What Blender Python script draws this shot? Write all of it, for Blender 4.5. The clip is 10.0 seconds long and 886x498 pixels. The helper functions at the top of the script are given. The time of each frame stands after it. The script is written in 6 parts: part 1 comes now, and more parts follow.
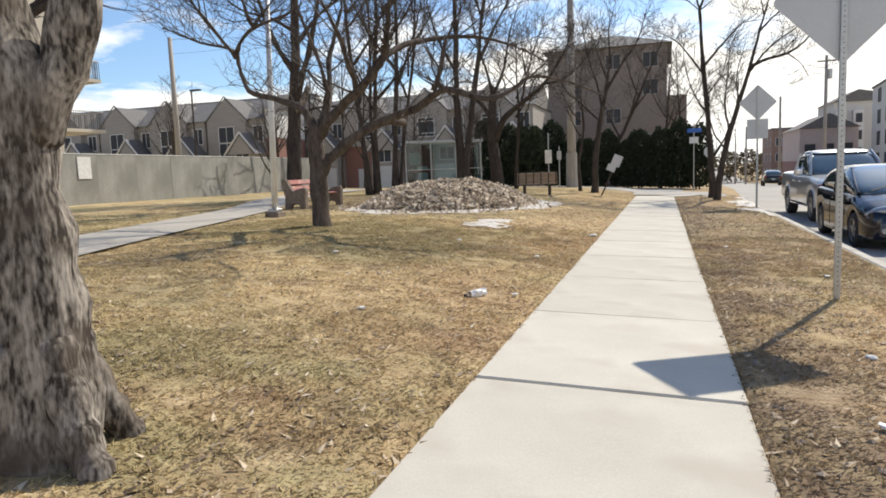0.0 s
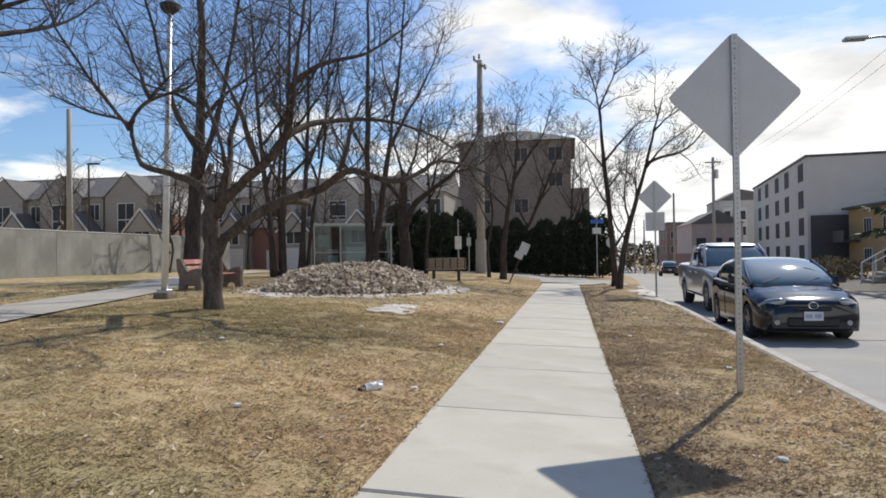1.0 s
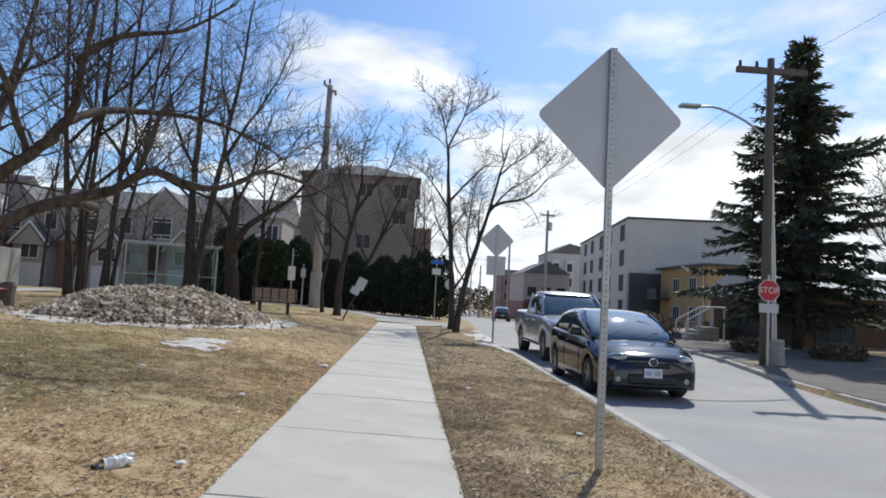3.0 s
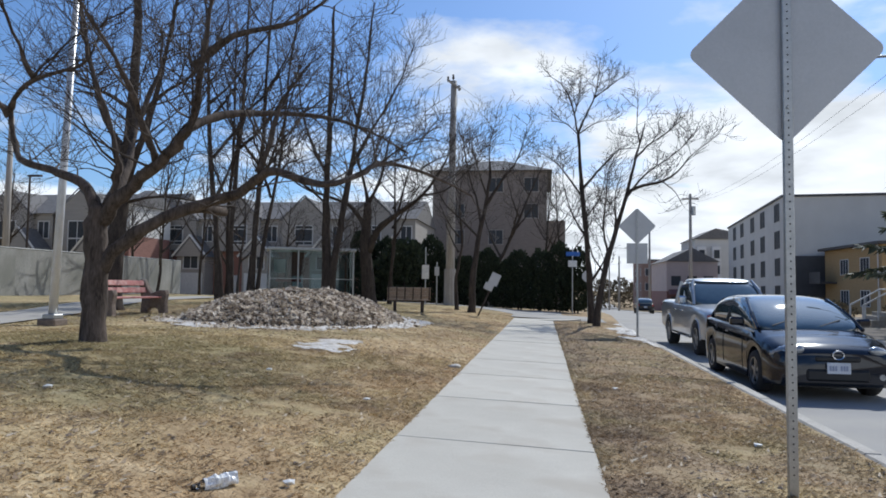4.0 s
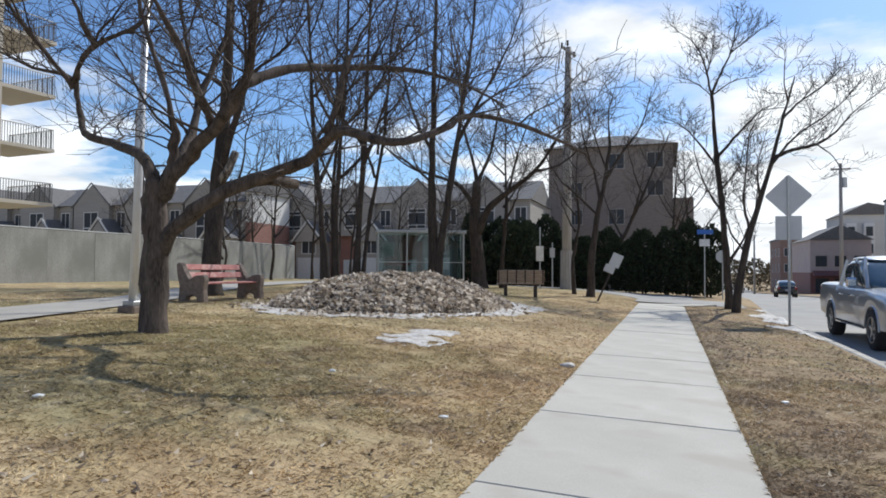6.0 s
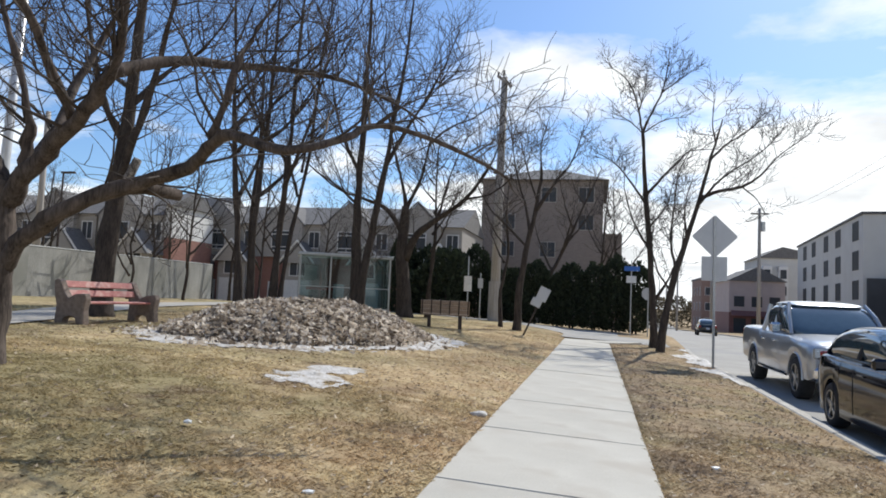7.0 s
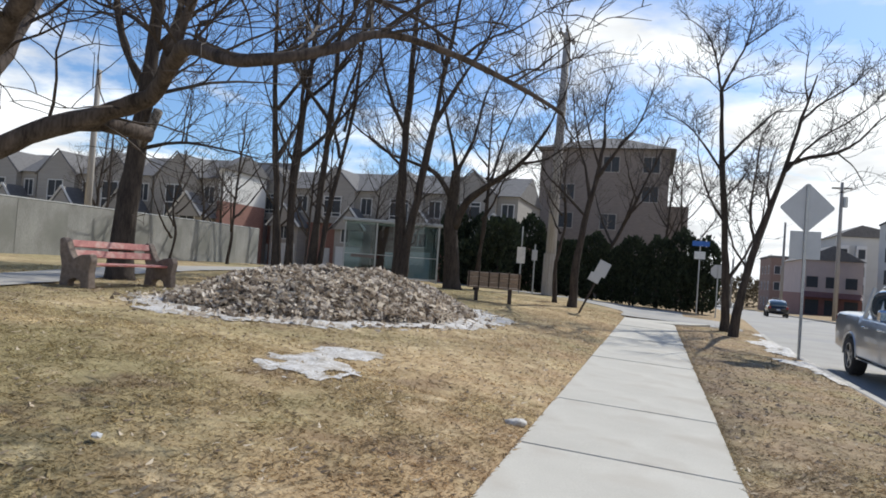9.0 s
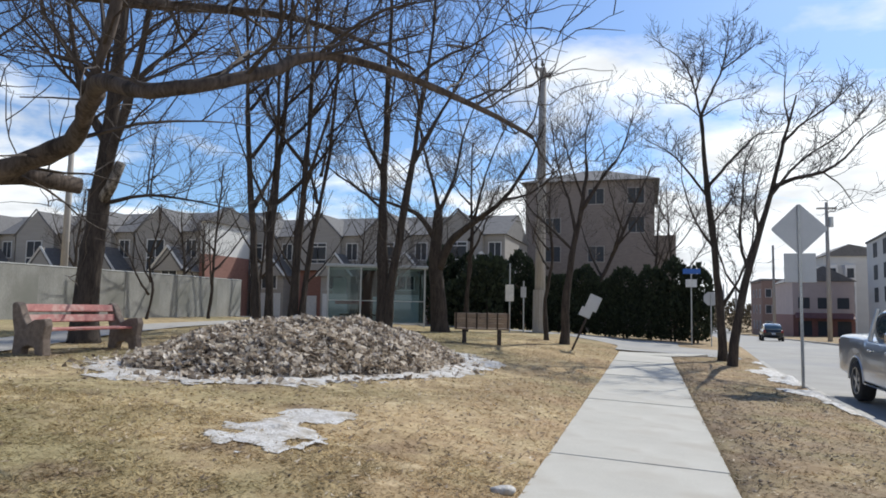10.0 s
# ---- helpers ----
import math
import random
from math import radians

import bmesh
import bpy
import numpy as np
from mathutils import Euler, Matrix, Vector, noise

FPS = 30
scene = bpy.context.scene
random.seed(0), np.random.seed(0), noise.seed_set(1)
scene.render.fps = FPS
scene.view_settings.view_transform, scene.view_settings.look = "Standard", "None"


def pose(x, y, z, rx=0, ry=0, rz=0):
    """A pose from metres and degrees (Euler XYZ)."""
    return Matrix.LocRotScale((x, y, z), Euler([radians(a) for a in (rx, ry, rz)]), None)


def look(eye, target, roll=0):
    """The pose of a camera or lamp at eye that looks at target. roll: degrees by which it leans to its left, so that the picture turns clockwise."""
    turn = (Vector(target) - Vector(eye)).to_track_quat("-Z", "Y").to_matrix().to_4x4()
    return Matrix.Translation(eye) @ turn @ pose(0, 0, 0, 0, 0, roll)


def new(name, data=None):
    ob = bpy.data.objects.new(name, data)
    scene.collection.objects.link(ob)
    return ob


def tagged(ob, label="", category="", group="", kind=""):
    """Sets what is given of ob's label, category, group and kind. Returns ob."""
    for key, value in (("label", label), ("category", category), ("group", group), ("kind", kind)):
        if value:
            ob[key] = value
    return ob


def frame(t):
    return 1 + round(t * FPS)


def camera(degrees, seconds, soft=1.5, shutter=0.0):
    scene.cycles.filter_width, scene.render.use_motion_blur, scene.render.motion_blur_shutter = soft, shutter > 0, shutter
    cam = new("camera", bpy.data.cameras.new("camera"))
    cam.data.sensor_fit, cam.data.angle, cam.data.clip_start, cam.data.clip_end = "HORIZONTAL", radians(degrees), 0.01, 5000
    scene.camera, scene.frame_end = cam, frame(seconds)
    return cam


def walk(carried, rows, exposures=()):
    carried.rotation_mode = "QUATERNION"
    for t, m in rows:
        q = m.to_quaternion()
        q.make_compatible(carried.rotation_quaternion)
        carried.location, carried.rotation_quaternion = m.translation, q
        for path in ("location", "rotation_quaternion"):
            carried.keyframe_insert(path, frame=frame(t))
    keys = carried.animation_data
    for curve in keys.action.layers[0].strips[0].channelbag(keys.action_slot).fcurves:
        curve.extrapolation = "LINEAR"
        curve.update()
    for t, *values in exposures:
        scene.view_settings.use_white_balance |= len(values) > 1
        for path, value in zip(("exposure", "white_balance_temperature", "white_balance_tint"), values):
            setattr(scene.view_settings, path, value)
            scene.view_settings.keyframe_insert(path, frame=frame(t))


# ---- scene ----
cam = camera(66.9, 10.0, 1.75)
PATH = [
    (0, (1.207, -0.072, 1.357), (0.583, 1.815, 1.134), -2.2),
    (0.5, (1.198, 0.161, 1.368), (0.779, 2.117, 1.348), -3.0),
    (1, (1.219, 0.411, 1.34), (0.851, 2.377, 1.361), -0.8),
    (1.5, (1.088, 0.706, 1.355), (0.917, 2.698, 1.416), -0.5),
    (2, (1.089, 1.008, 1.357), (1.069, 3.006, 1.448), 0.5),
    (2.2, (1.15, 1.161, 1.322), (1.166, 3.159, 1.414), -0.0),
    (3.3, (1.212, 2.213, 1.3), (1.317, 4.204, 1.455), 3.9),
    (3.5, (1.187, 2.357, 1.274), (1.205, 4.351, 1.429), 2.4),
    (4, (1.251, 2.767, 1.268), (0.955, 4.742, 1.383), 0.8),
    (4.5, (1.248, 3.195, 1.236), (0.811, 5.145, 1.32), 1.5),
    (5, (1.168, 3.689, 1.251), (0.623, 5.612, 1.321), 0.7),
    (5.2, (1.141, 3.896, 1.239), (0.432, 5.765, 1.298), -0.3),
    (6.5, (1.107, 5.084, 1.284), (0.554, 7.004, 1.364), 1.3),
    (7, (1.142, 5.646, 1.332), (0.694, 7.59, 1.478), 2.6),
    (7.5, (1.118, 6.094, 1.302), (0.818, 8.069, 1.405), 3.3),
    (8, (1.021, 6.507, 1.378), (0.349, 8.388, 1.276), -0.5),
    (8.5, (1.027, 6.992, 1.358), (0.189, 8.808, 1.401), -0.0),
    (9, (0.973, 7.408, 1.371), (0.365, 9.313, 1.419), 4.2),
    (9.5, (0.991, 7.746, 1.411), (0.454, 9.669, 1.521), -0.1),
    (10, (0.956, 8.087, 1.436), (0.373, 9.993, 1.606), 1.1),
]
EXPOSURE = [(0, 0.38, 7000, 9), (0.5, 0.1, 6850, 10), (1.0, 0.0, 6600, 9), (1.5, 0.03, 6420, 9), (2.0, 0.07, 6350, 9), (3.5, -0.08, 6020, 8), (4.0, -0.12, 5950, 8), (5, -0.12, 6080, 8), (6.5, 0.10, 6180, 8), (7.0, 0.12, 6300, 8), (7.5, 0.12, 6450, 9), (8.5, -0.05, 6180, 8), (9.0, 0.04, 6280, 8), (9.5, 0.07, 6250, 8), (10, 0.04, 6200, 8)]
walk(cam, [(t, look(eye, target, roll)) for t, eye, target, roll in PATH], EXPOSURE)

# ---- world, sun, exposure ----
SUN_WAY = Vector((1.26, 2.84, 2.95)).normalized()
world = bpy.data.worlds.new("world")
scene.world = world
world.use_nodes = True
wt = world.node_tree
wt.nodes.clear()


def wnode(kind, **props):
    n = wt.nodes.new(kind)
    for k, v in props.items():
        if k == "operation":
            n.operation = v
        elif k == "blend_type":
            n.blend_type = v
        elif k == "data_type":
            n.data_type = v
    return n


w_out = wnode("ShaderNodeOutputWorld")
w_bg = wnode("ShaderNodeBackground")
w_sky = wnode("ShaderNodeTexSky")
w_sky.sky_type = "NISHITA"
w_sky.sun_disc = False
w_sky.sun_elevation = math.asin(SUN_WAY.z)
w_sky.sun_rotation = math.atan2(SUN_WAY.x, SUN_WAY.y)
w_sky.air_density, w_sky.dust_density, w_sky.ozone_density = 1.0, 0.6, 2.0
w_tc = wnode("ShaderNodeTexCoord")
w_sep = wnode("ShaderNodeSeparateXYZ")
wt.links.new(w_tc.outputs["Generated"], w_sep.inputs[0])
w_add = wnode("ShaderNodeMath", operation="ADD")
wt.links.new(w_sep.outputs["Z"], w_add.inputs[0])
w_add.inputs[1].default_value = 0.16
w_max = wnode("ShaderNodeMath", operation="MAXIMUM")
wt.links.new(w_add.outputs[0], w_max.inputs[0])
w_max.inputs[1].default_value = 0.05
w_dx = wnode("ShaderNodeMath", operation="DIVIDE")
w_dy = wnode("ShaderNodeMath", operation="DIVIDE")
wt.links.new(w_sep.outputs["X"], w_dx.inputs[0])
wt.links.new(w_sep.outputs["Y"], w_dy.inputs[0])
wt.links.new(w_max.outputs[0], w_dx.inputs[1])
wt.links.new(w_max.outputs[0], w_dy.inputs[1])
w_comb = wnode("ShaderNodeCombineXYZ")
wt.links.new(w_dx.outputs[0], w_comb.inputs[0])
wt.links.new(w_dy.outputs[0], w_comb.inputs[1])
w_comb.inputs[2].default_value = 3.7
w_noise = wnode("ShaderNodeTexNoise")
w_noise.inputs["Scale"].default_value = 0.85
w_noise.inputs["Detail"].default_value = 9
w_noise.inputs["Roughness"].default_value = 0.55
w_noise.inputs["Distortion"].default_value = 0.25
wt.links.new(w_comb.outputs[0], w_noise.inputs["Vector"])
w_lift = wnode("ShaderNodeMath", operation="MULTIPLY_ADD")
wt.links.new(w_sep.outputs["Z"], w_lift.inputs[0])
w_lift.inputs[1].default_value = -1.05
w_lift.inputs[2].default_value = 0.332
w_sum = wnode("ShaderNodeMath", operation="ADD")
wt.links.new(w_noise.outputs[0], w_sum.inputs[0])
wt.links.new(w_lift.outputs[0], w_sum.inputs[1])
w_east = wnode("ShaderNodeMath", operation="MULTIPLY_ADD")
wt.links.new(w_sep.outputs["X"], w_east.inputs[0])
w_east.inputs[1].default_value = 0.17
wt.links.new(w_sum.outputs[0], w_east.inputs[2])
w_ramp = wnode("ShaderNodeValToRGB")
w_ramp.color_ramp.elements[0].position = 0.50
w_ramp.color_ramp.elements[1].position = 0.60
wt.links.new(w_east.outputs[0], w_ramp.inputs[0])
w_fine = wnode("ShaderNodeTexNoise")
w_fine.inputs["Scale"].default_value = 2.6
w_fine.inputs["Detail"].default_value = 5
wt.links.new(w_comb.outputs[0], w_fine.inputs["Vector"])
w_shade = wnode("ShaderNodeMapRange")
w_shade.inputs["From Min"].default_value = 0.3
w_shade.inputs["From Max"].default_value = 0.7
w_shade.inputs["To Min"].default_value = 8.2
w_shade.inputs["To Max"].default_value = 13.0
wt.links.new(w_fine.outputs[0], w_shade.inputs["Value"])
w_tint = wnode("ShaderNodeMix", data_type="RGBA", blend_type="MULTIPLY")
w_tint.inputs["Factor"].default_value = 1.0
wt.links.new(w_sky.outputs[0], w_tint.inputs["A"])
w_tint.inputs["B"].default_value = (0.92, 1.09, 1.31, 1)
w_mix = wnode("ShaderNodeMix", data_type="RGBA")
wt.links.new(w_ramp.outputs[0], w_mix.inputs["Factor"])
wt.links.new(w_tint.outputs["Result"], w_mix.inputs["A"])
w_cc = wnode("ShaderNodeCombineColor")
for k in ("Red", "Green", "Blue"):
    wt.links.new(w_shade.outputs[0], w_cc.inputs[k])
wt.links.new(w_cc.outputs[0], w_mix.inputs["B"])
wt.links.new(w_mix.outputs["Result"], w_bg.inputs["Color"])
w_bg.inputs["Strength"].default_value = 0.1
wt.links.new(w_bg.outputs[0], w_out.inputs[0])

sun_data = bpy.data.lights.new("sun", "SUN")
sun_data.energy, sun_data.angle, sun_data.color = 4.2, radians(0.53), (1.0, 0.95, 0.87)
sun = new("sun", sun_data)
sun.matrix_world = look(SUN_WAY * 100, (0, 0, 0))

# ---- materials ----
def mat(name, c1, c2=None, rough=0.8, metal=0.0, scale=8.0, fine=60.0, bump=0.0, bump_scale=None, stretch=(1, 1, 1), spread=(0.35, 0.65), per=0.0, stain=None, stain_scale=0.6, spec=0.5, coat=0.0):
    """Two colours mixed by noise at two scales, with bump, stains and a per-object shift of value."""
    m = bpy.data.materials.new(name)
    m.use_nodes = True
    nt = m.node_tree
    b = nt.nodes["Principled BSDF"]
    b.inputs["Roughness"].default_value, b.inputs["Metallic"].default_value = rough, metal
    b.inputs["Specular IOR Level"].default_value = spec
    b.inputs["Coat Weight"].default_value = coat
    c2 = c2 or tuple(v * 0.75 for v in c1)
    tc = nt.nodes.new("ShaderNodeTexCoord")
    mp = nt.nodes.new("ShaderNodeMapping")
    mp.inputs["Scale"].default_value = stretch
    nt.links.new(tc.outputs["Object"], mp.inputs[0])
    n1 = nt.nodes.new("ShaderNodeTexNoise")
    n1.inputs["Scale"].default_value, n1.inputs["Detail"].default_value = scale, 6
    n2 = nt.nodes.new("ShaderNodeTexNoise")
    n2.inputs["Scale"].default_value, n2.inputs["Detail"].default_value = fine, 4
    for n in (n1, n2):
        nt.links.new(mp.outputs[0], n.inputs["Vector"])
    av = nt.nodes.new("ShaderNodeMix")
    av.inputs["Factor"].default_value = 0.45
    nt.links.new(n1.outputs[0], av.inputs["A"])
    nt.links.new(n2.outputs[0], av.inputs["B"])
    rp = nt.nodes.new("ShaderNodeValToRGB")
    rp.color_ramp.elements[0].position, rp.color_ramp.elements[1].position = spread
    rp.color_ramp.elements[0].color, rp.color_ramp.elements[1].color = (*c2, 1), (*c1, 1)
    nt.links.new(av.outputs["Result"], rp.inputs[0])
    col = rp.outputs[0]
    if stain:
        n3 = nt.nodes.new("ShaderNodeTexNoise")
        n3.inputs["Scale"].default_value, n3.inputs["Detail"].default_value = stain_scale, 5
        nt.links.new(tc.outputs["Object"], n3.inputs["Vector"])
        r3 = nt.nodes.new("ShaderNodeValToRGB")
        r3.color_ramp.elements[0].position, r3.color_ramp.elements[1].position = 0.5, 0.66
        nt.links.new(n3.outputs[0], r3.inputs[0])
        mx = nt.nodes.new("ShaderNodeMix")
        mx.data_type = "RGBA"
        nt.links.new(r3.outputs[0], mx.inputs["Factor"])
        nt.links.new(col, mx.inputs["A"])
        mx.inputs["B"].default_value = (*stain, 1)
        col = mx.outputs["Result"]
    if per:
        oi = nt.nodes.new("ShaderNodeObjectInfo")
        mr = nt.nodes.new("ShaderNodeMapRange")
        mr.inputs["To Min"].default_value, mr.inputs["To Max"].default_value = 1 - per, 1 + per
        nt.links.new(oi.outputs["Random"], mr.inputs["Value"])
        hs = nt.nodes.new("ShaderNodeHueSaturation")
        nt.links.new(mr.outputs[0], hs.inputs["Value"])
        nt.links.new(col, hs.inputs["Color"])
        col = hs.outputs[0]
    nt.links.new(col, b.inputs["Base Color"])
    if bump:
        n4 = n1
        if bump_scale:
            n4 = nt.nodes.new("ShaderNodeTexNoise")
            n4.inputs["Scale"].default_value, n4.inputs["Detail"].default_value = bump_scale, 6
            nt.links.new(mp.outputs[0], n4.inputs["Vector"])
        bp = nt.nodes.new("ShaderNodeBump")
        bp.inputs["Strength"].default_value = bump
        bp.inputs["Distance"].default_value = 0.02
        nt.links.new(n4.outputs[0], bp.inputs["Height"])
        nt.links.new(bp.outputs[0], b.inputs["Normal"])
    return m


def island_mat(name, c1, c2, rough=0.9, trans=0.0, mid=None):
    """Colour picked for each loose piece of a joined mesh."""
    m = bpy.data.materials.new(name)
    m.use_nodes = True
    nt = m.node_tree
    b = nt.nodes["Principled BSDF"]
    b.inputs["Roughness"].default_value = rough
    g = nt.nodes.new("ShaderNodeNewGeometry")
    rp = nt.nodes.new("ShaderNodeValToRGB")
    rp.color_ramp.elements[0].color, rp.color_ramp.elements[1].color = (*c1, 1), (*c2, 1)
    if mid:
        e = rp.color_ramp.elements.new(0.5)
        e.color = (*mid, 1)
    nt.links.new(g.outputs["Random Per Island"], rp.inputs[0])
    nt.links.new(rp.outputs[0], b.inputs["Base Color"])
    if trans:
        t = nt.nodes.new("ShaderNodeBsdfTranslucent")
        nt.links.new(rp.outputs[0], t.inputs[0])
        mx = nt.nodes.new("ShaderNodeMixShader")
        mx.inputs[0].default_value = trans
        nt.links.new(b.outputs[0], mx.inputs[1])
        nt.links.new(t.outputs[0], mx.inputs[2])
        nt.links.new(mx.outputs[0], nt.nodes["Material Output"].inputs[0])
    return m


def glass_mat(name, tint=(0.85, 0.92, 0.92), clear=0.75, rough=0.03):
    m = bpy.data.materials.new(name)
    m.use_nodes = True
    nt = m.node_tree
    nt.nodes.clear()
    out = nt.nodes.new("ShaderNodeOutputMaterial")
    gl = nt.nodes.new("ShaderNodeBsdfGlossy")
    gl.inputs["Roughness"].default_value = rough
    tr = nt.nodes.new("ShaderNodeBsdfTransparent")
    tr.inputs[0].default_value = (*[v * clear for v in tint], 1)
    fr = nt.nodes.new("ShaderNodeFresnel")
    fr.inputs[0].default_value = 1.5
    mx = nt.nodes.new("ShaderNodeMixShader")
    nt.links.new(fr.outputs[0], mx.inputs[0])
    nt.links.new(tr.outputs[0], mx.inputs[1])
    nt.links.new(gl.outputs[0], mx.inputs[2])
    nt.links.new(mx.outputs[0], out.inputs[0])
    return m


def lawn_mat(name, island=0.0):
    """Straw-yellow turf with olive, pale and bare brown patches at several sizes; barer on the strip beside the street."""
    m = bpy.data.materials.new(name)
    m.use_nodes = True
    nt = m.node_tree
    b = nt.nodes["Principled BSDF"]
    b.inputs["Roughness"].default_value = 0.95
    b.inputs["Specular IOR Level"].default_value = 0.12
    tc = nt.nodes.new("ShaderNodeTexCoord")

    def tex(scale, detail, lo, hi, shift=0.0):
        mp = nt.nodes.new("ShaderNodeMapping")
        mp.inputs["Location"].default_value = (shift, shift * 0.7, shift)
        nt.links.new(tc.outputs["Object"], mp.inputs[0])
        n = nt.nodes.new("ShaderNodeTexNoise")
        n.inputs["Scale"].default_value, n.inputs["Detail"].default_value = scale, detail
        n.inputs["Roughness"].default_value = 0.6
        nt.links.new(mp.outputs[0], n.inputs["Vector"])
        r = nt.nodes.new("ShaderNodeMapRange")
        r.inputs["From Min"].default_value, r.inputs["From Max"].default_value = lo, hi
        nt.links.new(n.outputs[0], r.inputs["Value"])
        return r.outputs[0], n

    def mix(fac, a, colour, amount=1.0, kind="MIX"):
        x = nt.nodes.new("ShaderNodeMix")
        x.data_type, x.blend_type = "RGBA", kind
        if amount < 1:
            k = nt.nodes.new("ShaderNodeMath")
            k.operation = "MULTIPLY"
            k.inputs[1].default_value = amount
            nt.links.new(fac, k.inputs[0])
            fac = k.outputs[0]
        nt.links.new(fac, x.inputs["Factor"])
        if isinstance(a, tuple):
            x.inputs["A"].default_value = (*a, 1)
        else:
            nt.links.new(a, x.inputs["A"])
        x.inputs["B"].default_value = (*colour, 1)
        return x.outputs["Result"]

    f, _ = tex(0.45, 6, 0.38, 0.62)
    col = mix(f, (0.36, 0.28, 0.16), (0.54, 0.43, 0.255))
    f, _ = tex(0.22, 5, 0.43, 0.57, 13.0)
    col = mix(f, col, (0.30, 0.265, 0.145), 0.75)
    f, _ = tex(0.9, 6, 0.57, 0.68, 41.0)
    col = mix(f, col, (0.21, 0.155, 0.105), 0.8)
    f, _ = tex(1.6, 6, 0.58, 0.70, 77.0)
    col = mix(f, col, (0.66, 0.55, 0.36), 0.7)
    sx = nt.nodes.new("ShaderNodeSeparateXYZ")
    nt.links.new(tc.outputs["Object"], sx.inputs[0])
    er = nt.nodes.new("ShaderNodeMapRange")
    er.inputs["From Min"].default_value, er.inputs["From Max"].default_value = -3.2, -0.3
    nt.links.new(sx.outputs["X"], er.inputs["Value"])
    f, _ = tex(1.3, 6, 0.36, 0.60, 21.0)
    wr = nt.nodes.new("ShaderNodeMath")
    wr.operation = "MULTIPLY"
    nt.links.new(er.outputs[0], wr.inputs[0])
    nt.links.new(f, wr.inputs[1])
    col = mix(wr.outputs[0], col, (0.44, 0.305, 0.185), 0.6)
    vr = nt.nodes.new("ShaderNodeMapRange")
    vr.inputs["From Min"].default_value, vr.inputs["From Max"].default_value = 1.2, 2.0
    nt.links.new(sx.outputs["X"], vr.inputs["Value"])
    f, _ = tex(1.1, 6, 0.40, 0.58, 5.0)
    pr = nt.nodes.new("ShaderNodeMath")
    pr.operation = "MULTIPLY"
    nt.links.new(vr.outputs[0], pr.inputs[0])
    nt.links.new(f, pr.inputs[1])
    col = mix(pr.outputs[0], col, (0.36, 0.28, 0.20), 0.5)
    wear = nt.nodes.new("ShaderNodeMapRange")
    wear.inputs["From Min"].default_value, wear.inputs["From Max"].default_value = 2.75, 1.8
    nt.links.new(sx.outputs["X"], wear.inputs["Value"])
    f, _ = tex(1.5, 7, 0.36, 0.60, 63.0)
    ws = nt.nodes.new("ShaderNodeMath")
    ws.operation = "MULTIPLY"
    nt.links.new(wear.outputs[0], ws.inputs[0])
    nt.links.new(f, ws.inputs[1])
    side = nt.nodes.new("ShaderNodeMath")
    side.operation = "MULTIPLY"
    nt.links.new(vr.outputs[0], side.inputs[0])
    nt.links.new(ws.outputs[0], side.inputs[1])
    col = mix(side.outputs[0], col, (0.185, 0.14, 0.105), 0.9)
    f, fine = tex(24, 5, 0.3, 0.7, 3.0)
    col = mix(f, col, (1.35, 1.3, 1.2), 0.55, "MULTIPLY")
    f2, _ = tex(6, 7, 0.62, 0.40, 9.0)
    col = mix(f2, col, (0.55, 0.50, 0.46), 0.6, "MULTIPLY")
    if island:
        g = nt.nodes.new("ShaderNodeNewGeometry")
        mr = nt.nodes.new("ShaderNodeMapRange")
        mr.inputs["To Min"].default_value, mr.inputs["To Max"].default_value = 1 - island * 0.3, 1 + island * 1.3
        nt.links.new(g.outputs["Random Per Island"], mr.inputs["Value"])
        hs = nt.nodes.new("ShaderNodeHueSaturation")
        nt.links.new(mr.outputs[0], hs.inputs["Value"])
        nt.links.new(col, hs.inputs["Color"])
        col = hs.outputs[0]
        t = nt.nodes.new("ShaderNodeBsdfTranslucent")
        nt.links.new(col, t.inputs[0])
        mx = nt.nodes.new("ShaderNodeMixShader")
        mx.inputs[0].default_value = 0.3
        nt.links.new(b.outputs[0], mx.inputs[1])
        nt.links.new(t.outputs[0], mx.inputs[2])
        nt.links.new(mx.outputs[0], nt.nodes["Material Output"].inputs[0])
    else:
        bp = nt.nodes.new("ShaderNodeBump")
        bp.inputs["Strength"].default_value, bp.inputs["Distance"].default_value = 0.8, 0.03
        nt.links.new(fine.outputs[0], bp.inputs["Height"])
        nt.links.new(bp.outputs[0], b.inputs["Normal"])
    nt.links.new(col, b.inputs["Base Color"])
    return m


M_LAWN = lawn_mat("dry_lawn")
M_SLAB = mat("pavement_concrete", (0.56, 0.53, 0.46), (0.45, 0.42, 0.36), 0.85, scale=1.2, fine=90, bump=0.12, bump_scale=120, per=0.05, stain=(0.45, 0.41, 0.345), stain_scale=1.4, spec=0.3)
M_ASPH = mat("worn_asphalt", (0.40, 0.378, 0.338), (0.295, 0.276, 0.246), 0.85, scale=0.8, fine=110, bump=0.25, bump_scale=140, stain=(0.29, 0.285, 0.28), stain_scale=0.25, spec=0.35)
M_PATH = mat("path_asphalt", (0.43, 0.40, 0.35), (0.33, 0.305, 0.265), 0.9, scale=1.5, fine=90, bump=0.2, bump_scale=110)
M_KERB = mat("kerb_concrete", (0.55, 0.52, 0.46), (0.34, 0.31, 0.27), 0.9, scale=3, fine=70, bump=0.3, per=0.08)
M_GRAVEL = mat("bare_ground", (0.18, 0.155, 0.125), (0.10, 0.088, 0.07), 0.95, scale=2, fine=50, bump=0.6, bump_scale=40)
